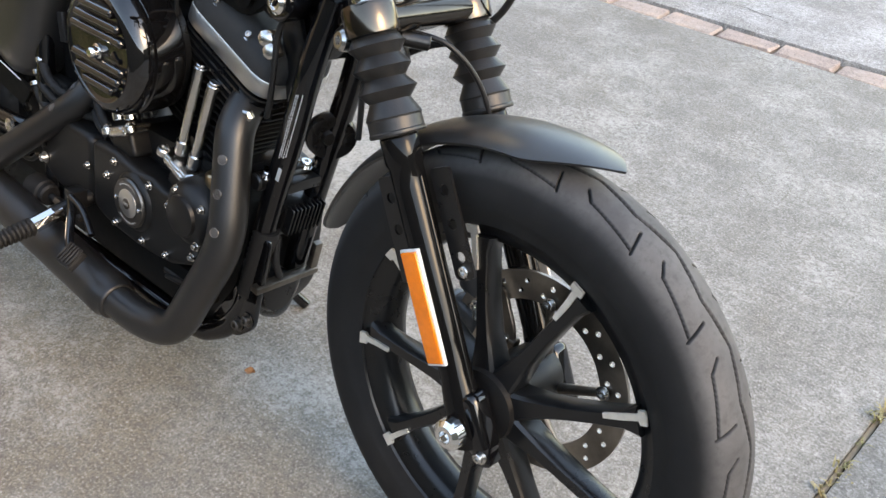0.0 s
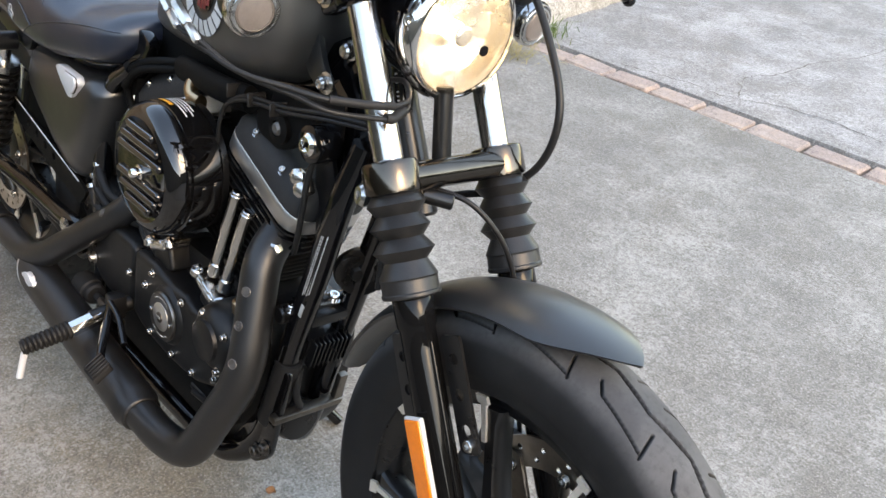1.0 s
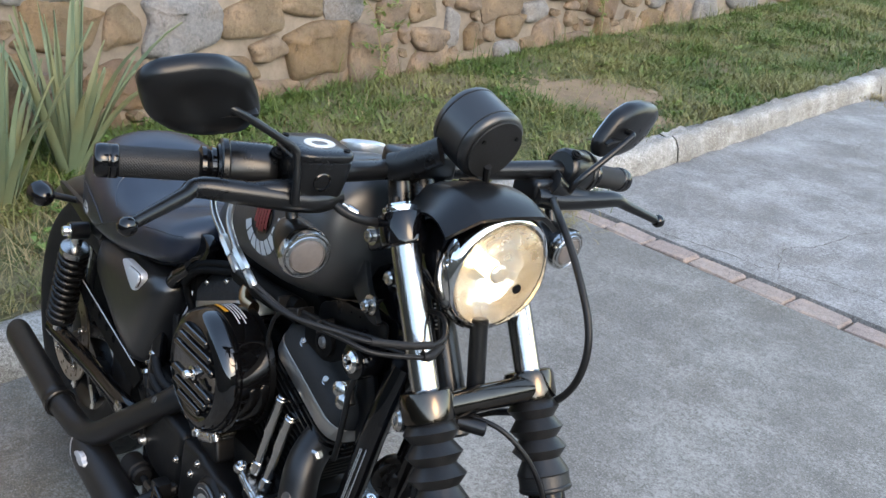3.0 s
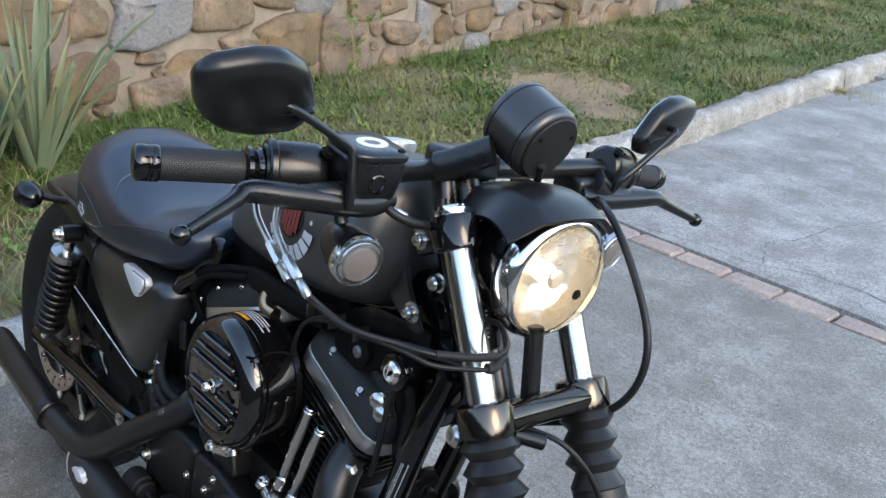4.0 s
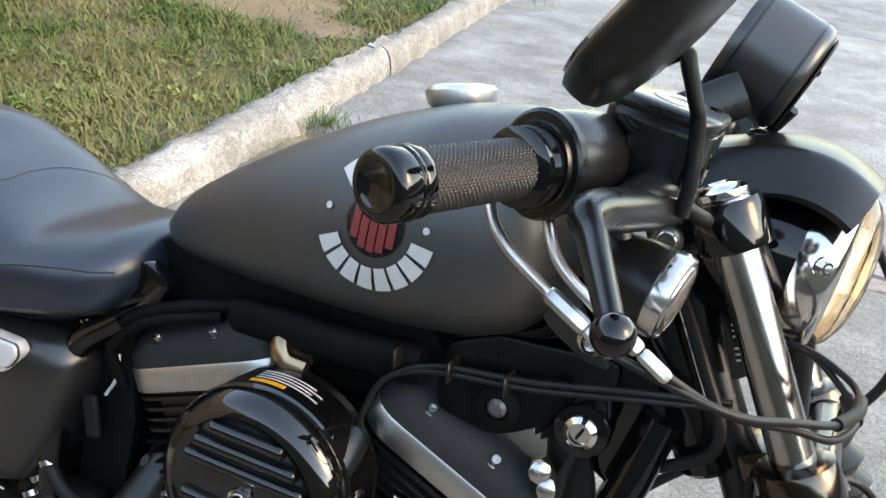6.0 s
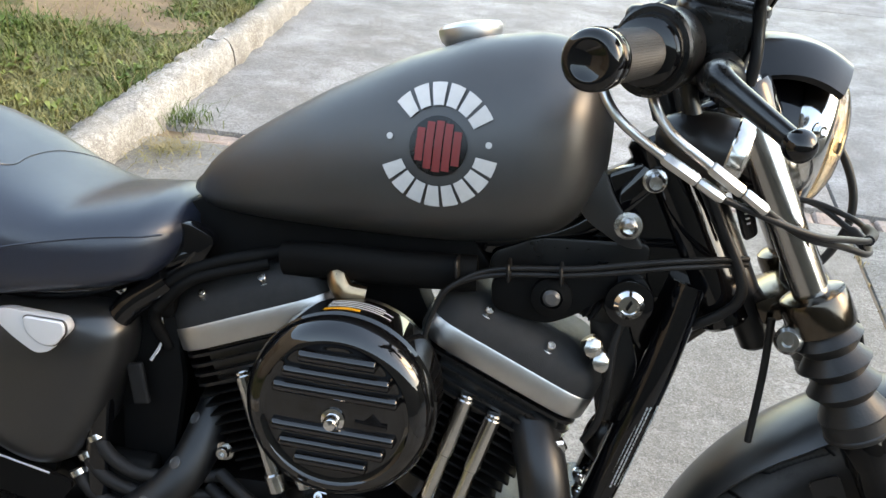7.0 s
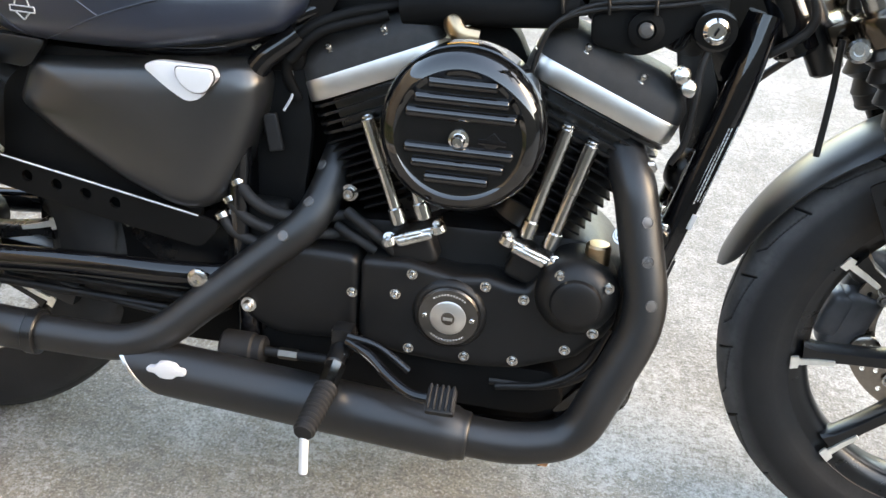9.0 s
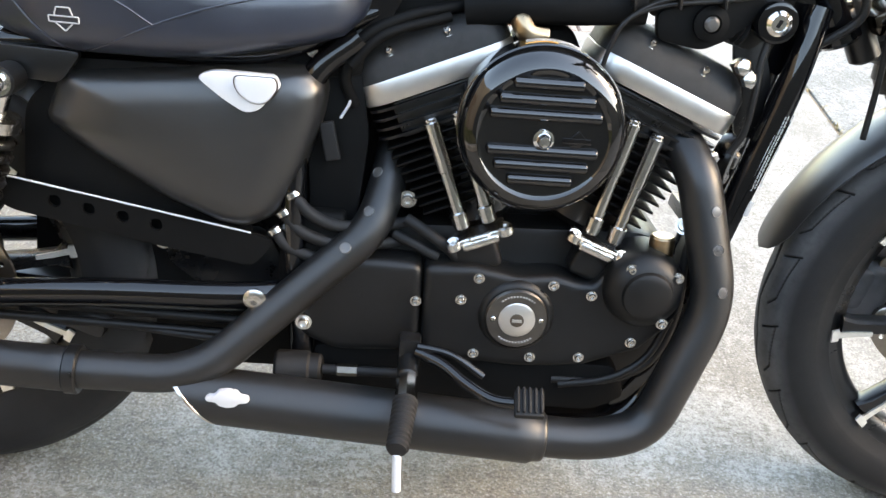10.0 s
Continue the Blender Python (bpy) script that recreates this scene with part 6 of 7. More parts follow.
r_line = [(-0.880, 0.0, 0.540), (-0.886, -0.036, 0.502), (-0.903, -0.084, 0.440), (-1.125, -0.165, 0.247), (-1.32, -0.177, 0.255)]
re_ = part("rear_exhaust_pipe", bent(r_line, 0.0255, 0.060, 26), pipe_m, bike, "satin black rear exhaust pipe with a drilled heat shield", sharp=70)
for p in ((-0.903, -0.055, 0.511), (-0.913, -0.098, 0.474), (-0.938, -0.140, 0.435)):
    pipe_hole(re_, p)


def muffler(p, q, r, cut, parent, name, label):
    """A slash-cut muffler from p to q; cut: how far the lower lip runs back."""
    p, q = Vector(p), Vector(q)
    d = (q - p).normalized()
    side = d.cross(Vector((0, 0, 1))).normalized()
    up = side.cross(d)
    n, rings = 40, []
    L = (q - p).length
    for s, rad in [(0.0, r * 0.80), (0.004, r * 0.86), (0.012, r * 0.88), (0.03, r * 0.90), (0.045, r), (0.10, r), (0.4, r), (0.7, r), (0.9, r), (1.0, r), (1.0, r - 0.004), (0.9, r - 0.004), (0.88, r - 0.012)]:
        row = []
        for k in range(n):
            a = 2 * math.pi * k / n
            off = side * math.cos(a) * rad + up * math.sin(a) * rad
            sl = cut * (math.sin(a) * 0.5) * max(0, (s - 0.7) / 0.3)
            row.append(p + d * (L * s + sl) + off)
        rings.append(row)
    return part(name, grid_mesh(rings), pipe_m, parent, label, sharp=50)


m1 = muffler((-0.655, -0.168, 0.184), (-1.126, -0.160, 0.2175), 0.0385, 0.078, bike, "lower_muffler", "satin black slash-cut muffler")
tip_p, tip_q = Vector((-0.655, -0.168, 0.184)), Vector((-1.126, -0.160, 0.2175))
tip_d = (tip_q - tip_p).normalized()
tip_s = tip_d.cross(Vector((0, 0, 1))).normalized()
tip_u = tip_s.cross(tip_d)
tip_rows = []
for s_, rad in [(0.988, 0.0384), (0.989, 0.0388), (1.0, 0.0388), (1.0, 0.0335)]:
    tip_rows.append([tip_p + tip_d * ((tip_q - tip_p).length * s_ + 0.078 * math.sin(a) * 0.5 * (s_ - 0.7) / 0.3) + tip_s * math.cos(a) * rad + tip_u * math.sin(a) * rad for a in np.linspace(0, 2 * math.pi, 41)[:-1]])
part("muffler_tip", grid_mesh(tip_rows, caps=False), adj_m, m1, "bare metal slash-cut muffler tip")
part("muffler_badge", slab(rounded([(-1.104, 0.238), (-1.094, 0.239), (-1.090, 0.2445), (-1.078, 0.2465), (-1.066, 0.2445), (-1.062, 0.239), (-1.052, 0.238), (-1.049, 0.234), (-1.052, 0.230), (-1.062, 0.229), (-1.068, 0.2235), (-1.078, 0.2215), (-1.088, 0.2235), (-1.094, 0.229), (-1.104, 0.230), (-1.107, 0.234)], 0.002, 2), -0.1985, -0.188, 0.001), silver, m1, "worn silver winged badge")
m2 = muffler((-1.275, -0.1765, 0.2535), (-1.62, -0.165, 0.262), 0.0295, 0.055, bike, "upper_muffler", "satin black slash-cut muffler")
part("muffler_clamp", lathe([(0.030, 0), (0.0325, 0.002), (0.0325, 0.016), (0.030, 0.018)], along((-1.272, -0.1745, 0.2530), (-1, -0.05, 0.04)), 32), satin, m2)
part("muffler_clamp", lathe([(0.030, 0), (0.0335, 0.002), (0.0335, 0.012), (0.030, 0.014)], along((-0.688, -0.168, 0.1885), (-1, 0, 0.02)), 32), satin, m1)

# ---- frame, steering head, electrics ----
frame_ = part("frame", join(tube([(-0.372, 0, 0.92), (-0.48, 0, 0.80), (-0.62, 0, 0.765), (-0.80, 0, 0.745), (-0.95, 0, 0.70)], 0.026, 18)), gloss, bike, "gloss black tubular frame")
for y in (-0.045, 0.045):
    part("downtube", tube([(-0.352, y * 0.7, 0.760), (-0.372, y, 0.665), (-0.400, y, 0.550), (-0.432, y, 0.43), (-0.462, y, 0.30), (-0.487, y, 0.21), (-0.53, y * 1.3, 0.155), (-0.62, y * 1.6, 0.14), (-1.0, y * 1.8, 0.15)], 0.0190, 18, 6), gloss, frame_)
    part("rear_rail", tube([(-0.93, y * 1.6, 0.69), (-0.99, y * 1.8, 0.63), (-1.01, y * 1.9, 0.50), (-1.0, y * 1.9, 0.30), (-0.99, y * 1.8, 0.16)], 0.0165, 14, 6), gloss, frame_)
    part("seat_rail", tube([(-0.90, y * 1.2, 0.725), (-1.05, y * 1.8, 0.665), (-1.25, y * 2.0, 0.665), (-1.36, y * 2.0, 0.66)], 0.0145, 14, 6), gloss, frame_)
part("steering_head", rod((-0.300, 0, 0.715), (-0.415, 0, 0.915), 0.031), gloss, frame_)
part("head_gusset", slab(rounded([(-0.345, 0.76), (-0.385, 0.905), (-0.47, 0.86), (-0.50, 0.80), (-0.44, 0.70), (-0.37, 0.66)], 0.02), -0.022, 0.022, 0.006), gloss, frame_)
for k in range(11):
    if k not in (3, 7):
        part("label_bar", block(0.0040, 0.0008, 0.0018, pose(-0.3255 + 0.00207 * k, -0.0325, 0.886 - 0.0050 * k, 0, -22, 0), 0.0003), print_m, frame_, "short unreadable stamp on the neck")
part("neck_plate", slab(rounded([(-0.345, 0.905), (-0.322, 0.905), (-0.292, 0.825), (-0.305, 0.815)], 0.006), -0.0318, -0.020, 0.002), gloss, frame_, "gloss black neck plate")
part("tank_mount", slab(rounded([(-0.405, 0.795), (-0.445, 0.845), (-0.475, 0.905), (-0.50, 0.86), (-0.475, 0.82), (-0.43, 0.795)], 0.014), -0.048, -0.038, 0.003), denim, frame_, "black tank mounting plate")
part("mount_bolt", lathe([(0.015, 0), (0.015, 0.003), (0.0095, 0.004), (0.0095, 0.012), (0.006, 0.015), (0, 0.013)], along((-0.428, -0.048, 0.820), RIGHT), 20), steel, frame_)
part("head_bolt", lathe([(0.013, 0), (0.013, 0.003), (0.010, 0.004), (0.010, 0.014), (0.007, 0.017), (0, 0.016)], along((-0.407, -0.030, 0.868), RIGHT), 20), steel, frame_)
lab = slab([(-0.3815, 0.615), (-0.3695, 0.618), (-0.422, 0.422), (-0.434, 0.42)], -0.0645, -0.0635, 0.0)
part("frame_label", lab, gloss, frame_)
for c in range(5):      # warning text that runs down the tube, as plain bars
    t = 0.02
    while t < 0.93:
        w = random.uniform(0.02, 0.07)
        a0, a1 = [Vector((-0.3800, 0, 0.6260)).lerp(Vector((-0.4070, 0, 0.5150)), u) for u in (t, min(0.95, t + w))]
        off = Vector((0.0036 * c, -0.0652 + 0.0011 * abs(c - 1.5), 0.0009 * c))
        if not (c == 3 and t < 0.3):
            part("label_bar", rod(a0 + off, a1 + off, 0.0009, n=6), print_m, frame_, "line of unreadable print")
        t += w + 0.012
part("label_plate", block(0.007, 0.001, 0.022, pose(-0.4000, -0.0650, 0.496, 0, 15, 0), 0.0004), print_m, frame_)
sl = [(0.0196, 0.0)] + [(0.0205 + 0.0012 * (k % 2), 0.006 * k + 0.003) for k in range(22)] + [(0.0196, 0.135)]
part("tube_sleeve", lathe(sl, along((-0.438, -0.045, 0.385), (-0.235, 0, -0.97)), 20), rubber, frame_, "ribbed black sleeve on the down tube")
# ignition switch and coil bracket
key = part("ignition_switch", lathe([(0.020, -0.03), (0.0255, -0.026), (0.0265, 0.004), (0.025, 0.008), (0.021, 0.009)], along((-0.416, -0.066, 0.742), RIGHT), 36), gloss, bike, "ignition switch with a bright key face")
part("key_face", lathe([(0.0165, 0.004), (0.0158, 0.012), (0.011, 0.016), (0.0095, 0.016), (0.0088, 0.013), (0, 0.013)], along((-0.416, -0.066, 0.742), RIGHT), 32), chrome, key)
part("key_slot", block(0.0025, 0.003, 0.010, pose(-0.416, -0.0812, 0.742, 0, 25, 0), 0.0005), matt, key)
part("switch_bracket", slab(rounded([(-0.40, 0.80), (-0.52, 0.79), (-0.57, 0.765), (-0.57, 0.735), (-0.50, 0.735), (-0.47, 0.71), (-0.43, 0.70), (-0.40, 0.73)], 0.012), -0.035, -0.030, 0.002), satin, key)
for k in range(3):
    part("rubber_bellows", lathe([(0.013, 0), (0.017, 0.003), (0.013, 0.006)], along((-0.445 - 0.0065 * k, -0.045, 0.722 + 0.003 * k), (-0.9, 0, 0.4)), 20), rubber, key)
part("horn", lathe([(0.010, -0.025), (0.034, -0.02), (0.041, -0.008), (0.042, 0.004), (0.039, 0.010), (0.026, 0.011), (0.016, 0.007), (0.012, 0.012), (0, 0.013)], along((-0.402, 0.036, 0.537), (0.78, -0.58, -0.2)) @ Matrix.Diagonal((0.95, 0.95, 0.95, 1)), 36), satin, bike, "round black horn")
reg = part("voltage_regulator", block(0.03, 0.075, 0.055, pose(-0.440, 0.010, 0.400, 0, 14, 0), 0.004), satin, bike, "finned black voltage regulator")
for k in range(9):
    part("regulator_fin", block(0.018, 0.0026, 0.050, pose(-0.419, -0.022 + 0.008 * k, 0.400, 0, 14, 0), 0.0008, 1), satin, reg)
part("front_mount", join(block(0.07, 0.10, 0.02, pose(-0.445, -0.01, 0.465, 0, 10, 0), 0.005), rod((-0.44, -0.075, 0.47), (-0.44, 0.05, 0.47), 0.014)), satin, bike, "front engine mount")
for y in (-0.055, -0.02, 0.02):
    part("mount_bolt", hex_bolt((-0.435, y, 0.478), (0.2, 0, 1), 0.009, 0.010), chrome, bike, "bright mount bolt")
part("oil_filter", lathe([(0.030, 0), (0.037, 0.004), (0.038, 0.06), (0.034, 0.068), (0.015, 0.07), (0, 0.07)], along((-0.505, -0.01, 0.255), (1, 0, 0.05)), 28), satin, bike, "black oil filter")
part("lower_plate", slab(rounded([(-0.415, 0.375), (-0.44, 0.20), (-0.48, 0.165), (-0.55, 0.17), (-0.49, 0.26), (-0.46, 0.38)], 0.015), -0.060, -0.050, 0.003), gloss, bike, "black engine mount plate")
for x, z in ((-0.452, 0.215), (-0.475, 0.195)):
    part("plate_bolt", hex_bolt((x, -0.061, z), RIGHT, 0.0085, 0.009), graphite, bike, "dull plate bolt")
part("oil_fitting", rod((-0.515, -0.085, 0.425), (-0.515, -0.085, 0.458), 0.017), brass, bike, "bronze-coloured oil switch")
part("oil_hose", tube([(-0.47, -0.07, 0.46), (-0.478, -0.078, 0.42), (-0.475, -0.075, 0.34), (-0.50, -0.08, 0.265), (-0.56, -0.085, 0.232), (-0.64, -0.085, 0.228)], 0.0065, 12), cable_m, bike, "black oil hose")
part("oil_hose", tube([(-0.485, -0.085, 0.335), (-0.51, -0.09, 0.275), (-0.56, -0.095, 0.24), (-0.63, -0.09, 0.222)], 0.0055, 12), cable_m, bike, "black oil hose")
for x, z in ((-0.487, 0.470), (-0.480, 0.485)):
    part("plug_nut", hex_bolt((x, -0.078, z), (-0.3, -0.8, 0.4), 0.008, 0.012), steel, bike, "bright hose nut")
# loom cover and cables under the tank
part("loom_cover", tube([(-0.80, -0.050, 0.728), (-0.74, -0.062, 0.738), (-0.66, -0.066, 0.742), (-0.58, -0.062, 0.748)], 0.021, 14, 8, squash=0.7), matt, bike, "black plastic loom cover under the tank")
part("coil_cover", slab(rounded([(-0.565, 0.745), (-0.44, 0.775), (-0.425, 0.755), (-0.47, 0.715), (-0.50, 0.70), (-0.56, 0.71)], 0.012), -0.062, -0.045, 0.004), matt, bike, "black plastic coil cover")
for k in range(2):
    part("throttle_cable", tube([(-0.30, -0.045, 0.795 + 0.006 * k), (-0.38, -0.075, 0.788 + 0.007 * k), (-0.47, -0.080, 0.768 + 0.007 * k), (-0.56, -0.082, 0.755 + 0.006 * k), (-0.605, -0.085, 0.735), (-0.622, -0.085, 0.70), (-0.63, -0.08, 0.66)], 0.0031, 10, 8), cable_m, bike, "black throttle cable running to the carburettor")
part("spark_lead", tube([(-0.80, -0.04, 0.735), (-0.88, -0.065, 0.715), (-0.93, -0.075, 0.685), (-0.948, -0.07, 0.64), (-0.935, -0.06, 0.60)], 0.0075, 12), matt, bike, "ribbed black spark lead")
part("spark_lead", tube([(-0.82, -0.05, 0.72), (-0.90, -0.075, 0.695), (-0.94, -0.08, 0.655)], 0.007, 12), matt, bike, "black spark lead")
part("coil_bracket", tube([(-0.735, -0.05, 0.730), (-0.733, -0.07, 0.722), (-0.722, -0.075, 0.708), (-0.70, -0.072, 0.704)], 0.014, 10, squash=0.8), brass, bike, "bronze-toned coil bracket")
part("plug_tag", block(0.020, 0.008, 0.052, pose(-0.965, -0.075, 0.555, 0, -12, 0), 0.006, 3), rubber, bike, "black rubber plug cover")
part("tag_wire", tube([(-0.952, -0.07, 0.585), (-0.94, -0.068, 0.61), (-0.945, -0.06, 0.64)], 0.002, 8), silver, bike, "thin bare wire")

# ---- side cover and oil tank ----
def dome_plate(outline, y_edge, bulge, name, material, label):
    """A bulging cover over an outline of (x, z) pairs."""
    cx, cz = sum(p[0] for p in outline) / len(outline), sum(p[1] for p in outline) / len(outline)
    out = rounded(outline, 0.014, 5)
    rings = [[Vector((cx + (x - cx) * q, y_edge - bulge * h, cz + (z - cz) * q)) for x, z in out] for q, h in [(1.0, -1.6), (1.0, -0.2), (0.992, 0.10), (0.96, 0.42), (0.90, 0.68), (0.78, 0.86), (0.55, 0.97), (0.25, 1.0)]]
    return part(name, grid_mesh(rings), material, bike, label, sharp=70)


SIDE = [(-1.300, 0.630), (-1.326, 0.568), (-1.275, 0.530), (-1.172, 0.468), (-1.100, 0.438), (-1.065, 0.434), (-1.030, 0.452), (-0.998, 0.510), (-0.972, 0.590), (-0.966, 0.632), (-0.990, 0.654), (-1.12, 0.648)]
cover = dome_plate(SIDE, -0.078, 0.046, "side_cover", denim, "satin black side cover with a silver badge")


def badge_poly(s, cx, cz, dx=0.0):
    return [(cx + x * s, cz + z * s) for x, z in rounded([(-0.050, 0.012), (-0.030, 0.020), (0.038, 0.018), (0.044, 0.006), (0.020, -0.022), (0.004, -0.026), (-0.020, -0.012)], 0.012, 4)]


part("badge", slab(badge_poly(1.10, -1.068, 0.626), -0.128, -0.114, 0.003, 2), silver, cover, "silver shield badge")
LOBE = rounded([(-0.034, 0.020), (0.036, 0.020), (0.040, 0.002), (0.022, -0.024), (-0.004, -0.026), (-0.030, -0.006)], 0.016, 5)
part("badge_rim", slab([(-1.052 + x * 0.76, 0.629 + z * 0.76) for x, z in LOBE], -0.1292, -0.127, 0.0004, 1), graphite, cover, "dark groove round the badge middle")
part("badge_middle", slab([(-1.052 + x * 0.71, 0.629 + z * 0.71) for x, z in LOBE], -0.1325, -0.127, 0.0035, 3), silver, cover)
# hoses below the cover
for k in range(3):
    z = 0.472 - 0.026 * k
    part("oil_hose", tube([(-1.012 + -0.012 * k, -0.092, z + 0.016), (-0.985 - 0.012 * k, -0.095, z - 0.012), (-0.95, -0.09, z - 0.028), (-0.90, -0.075, z - 0.03), (-0.86, -0.06, z - 0.028)], 0.0085, 12), rubber, bike, "black rubber oil hose")
    part("hose_clip", lathe([(0.009, 0), (0.0115, 0.002), (0.0115, 0.009), (0.009, 0.011)], along((-1.012 - 0.012 * k, -0.092, z + 0.018), (0.5, -0.1, -0.8)), 16), steel, bike, "bright hose clip")
part("engine_rear_mount", block(0.09, 0.03, 0.11, pose(-0.985, -0.075, 0.405), 0.01, 3), matt, bike, "dull black rear engine mount")

# ---- rear end ----
RAX = Vector((-1.515, 0.0, 0.319))
ppart = lambda name, bm, material, parent=None, label="", sharp=38: part(name, bm, material, parent or bike, label, None, sharp)
rw = wheel("rear_wheel", RAX, 0.320, 0.070, 0.060, 0.205, 0.052, radians(10), ppart, "black nine-spoke rear wheel", False)
disc_rotor(RAX, 0.130, 0.09, -0.085, ppart, rw)
fender(RAX, 0.340, radians(130), radians(30), 0.090, 0.026, 40, ppart, "rear_fender", "satin black rear fender")
for sgn in (-1, 1):
    y = sgn * 0.118
    sw = part("swingarm", join(tube([(-0.99, y * 0.8, 0.345), (-1.08, y, 0.345), (-1.28, y, 0.338), (-1.53, y, 0.32)], 0.021, 14, 6, squash=0.8)), gloss, bike, "gloss black swingarm")
    part("pivot_bolt", lathe([(0.015, 0), (0.015, 0.004), (0.010, 0.007), (0.006, 0.007), (0, 0.005)], along((-1.052, y * 1.12 + sgn * 0.004, 0.352), FY * sgn), 24), steel, sw)
    top, bot = Vector((-1.345, sgn * 0.135, 0.622)), Vector((-1.448, sgn * 0.132, 0.350))
    shock = part("rear_shock", rod(top, bot, 0.012), chrome, bike, "black coil-over rear shock")
    d = (bot - top).normalized()
    s1, s2 = d.cross(FY).normalized(), FY
    coil = [top + d * (0.06 + 0.185 * k / 160) + s1 * 0.0265 * math.cos(2 * math.pi * k / 16) + s2 * 0.0265 * math.sin(2 * math.pi * k / 16) for k in range(161)]
    part("coil_spring", tube(coil, 0.0062, 8, straight=True), satin, shock, "black shock spring", sharp=80)
    part("shock_body", rod(top + d * 0.05, top + d * 0.17, 0.018), satin, shock)
    part("shock_cap", lathe([(0.014, 0), (0.030, 0.004), (0.031, 0.018), (0.024, 0.024)], along(top + d * 0.042, d), 28), steel, shock)
    part("shock_foot", lathe([(0.030, 0), (0.032, 0.004), (0.028, 0.014), (0.014, 0.024)], along(top + d * 0.245, d), 28), satin, shock)
    part("shock_eye", lathe([(0.010, -0.02), (0.019, -0.018), (0.019, 0.018), (0.010, 0.02)], along(top, FY * sgn), 20), satin, shock)
    part("shock_bolt", hex_bolt(top + FY * sgn * 0.02, FY * sgn, 0.011, 0.014), chrome, shock, "chrome shock bolt")
    strut = plate_with_holes(rounded([(-1.03, 0.422), (-1.058, 0.432), (-1.40, 0.496), (-1.41, 0.470), (-1.37, 0.445), (-1.20, 0.410), (-1.06, 0.385)], 0.012, 3), [(-1.185, 0.436, 0.0085), (-1.228, 0.444, 0.0085), (-1.271, 0.452, 0.0085), (-1.314, 0.460, 0.0085)], sgn * 0.100, sgn * 0.106)
    part("frame_strut", strut, matt, frame_, "gloss black drilled frame strut")
    # thin silver strip standing in for the highlight on the strut's top edge
    part("strut_edge", tube([(-1.062, sgn * 0.108, 0.4335), (-1.20, sgn * 0.108, 0.4595), (-1.395, sgn * 0.108, 0.4960)], 0.0013, 8), silver, frame_, "highlight line painted along the strut's upper edge")
    part("fender_strut", slab(rounded([(-1.26, 0.655), (-1.29, 0.615), (-1.40, 0.625), (-1.55, 0.655), (-1.56, 0.672), (-1.40, 0.662)], 0.012), sgn * 0.100, sgn * 0.112, 0.003), satin, bike, "black fender strut")
    c = Vector((-1.470, sgn * 0.180, 0.668))
    m = along(c, (-1, 0, 0.0))
    ts = part("rear_turn_signal", lathe([(0.004, -0.045), (0.014, -0.040), (0.024, -0.024), (0.0275, -0.004), (0.0285, 0.0)], m, 28), gloss, bike, "black bullet rear turn signal")
    part("signal_lens", lathe([(0.0278, 0), (0.025, 0.006), (0.012, 0.010), (0, 0.011)], m, 28), amber, ts)
    part("signal_stalk", rod(c + Vector((0.015, -sgn * 0.02, 0)), Vector((-1.445, sgn * 0.100, 0.655)), 0.0075), satin, ts)
# belt and its lower sprocket area, seen through the frame
part("belt_cover", slab(rounded([(-1.44, 0.26), (-1.42, 0.47), (-1.30, 0.52), (-1.16, 0.48), (-1.10, 0.30), (-1.25, 0.22)], 0.03), 0.096, 0.102, 0.002), matt, bike, "dull black belt cover beyond the rear wheel")
part("belt_guard", tube([(-1.02, 0.10, 0.40), (-1.25, 0.10, 0.43), (-1.48, 0.10, 0.47)], 0.018, 10, squash=0.3), satin, bike, "black belt guard")
part("master_rear", join(rod((-1.02, -0.11, 0.238), (-0.965, -0.112, 0.238), 0.021), rod((-0.965, -0.112, 0.238), (-0.85, -0.115, 0.240), 0.007)), rubber, bike, "rear brake master cylinder with a rubber boot")
part("pushrod_nut", rod((-0.945, -0.113, 0.2385), (-0.915, -0.113, 0.239), 0.0085, n=6), darkst, bike, "bright rod nut")

# ---- foot peg and brake pedal ----
peg = part("foot_peg_mount", join(rod((-0.845, -0.10, 0.285), (-0.846, -0.175, 0.268), 0.014), block(0.03, 0.03, 0.045, pose(-0.845, -0.13, 0.285), 0.006)), satin, bike, "folding foot peg")
part("peg_clevis", rod((-0.845, -0.155, 0.272), (-0.846, -0.212, 0.255), 0.0145, n=8), chrome, peg, "chrome peg clevis")
pr = []
p, q = Vector((-0.846, -0.210, 0.2555)), Vector((-0.853, -0.288, 0.236))
L = (q - p).length
for k in range(10):
    w = 0.0165 - 0.0020 * k / 9
    pr += [(w - 0.0025, L * k / 10), (w, L * (k + 0.3) / 10), (w, L * (k + 0.7) / 10), (w - 0.0025, L * (k + 0.98) / 10)]
part("peg_rubber", lathe([(0.010, -0.001)] + pr + [(0.012, L + 0.002)], along(p, q - p), 20), rubber, peg, "ribbed rubber peg sleeve")
part("peg_feeler", rod(q + Vector((0.0, 0.004, -0.010)), q + Vector((0.002, -0.006, -0.058)), 0.0058), silver, peg, "thin steel feeler under the peg")
ped = part("brake_pedal", join(tube([(-0.835, -0.145, 0.292), (-0.80, -0.165, 0.286), (-0.77, -0.185, 0.272), (-0.735, -0.205, 0.262), (-0.70, -0.212, 0.262)], 0.0075, 12), tube([(-0.835, -0.145, 0.300), (-0.79, -0.150, 0.293), (-0.745, -0.160, 0.268)], 0.006, 12)), gloss, bike, "gloss black brake pedal")
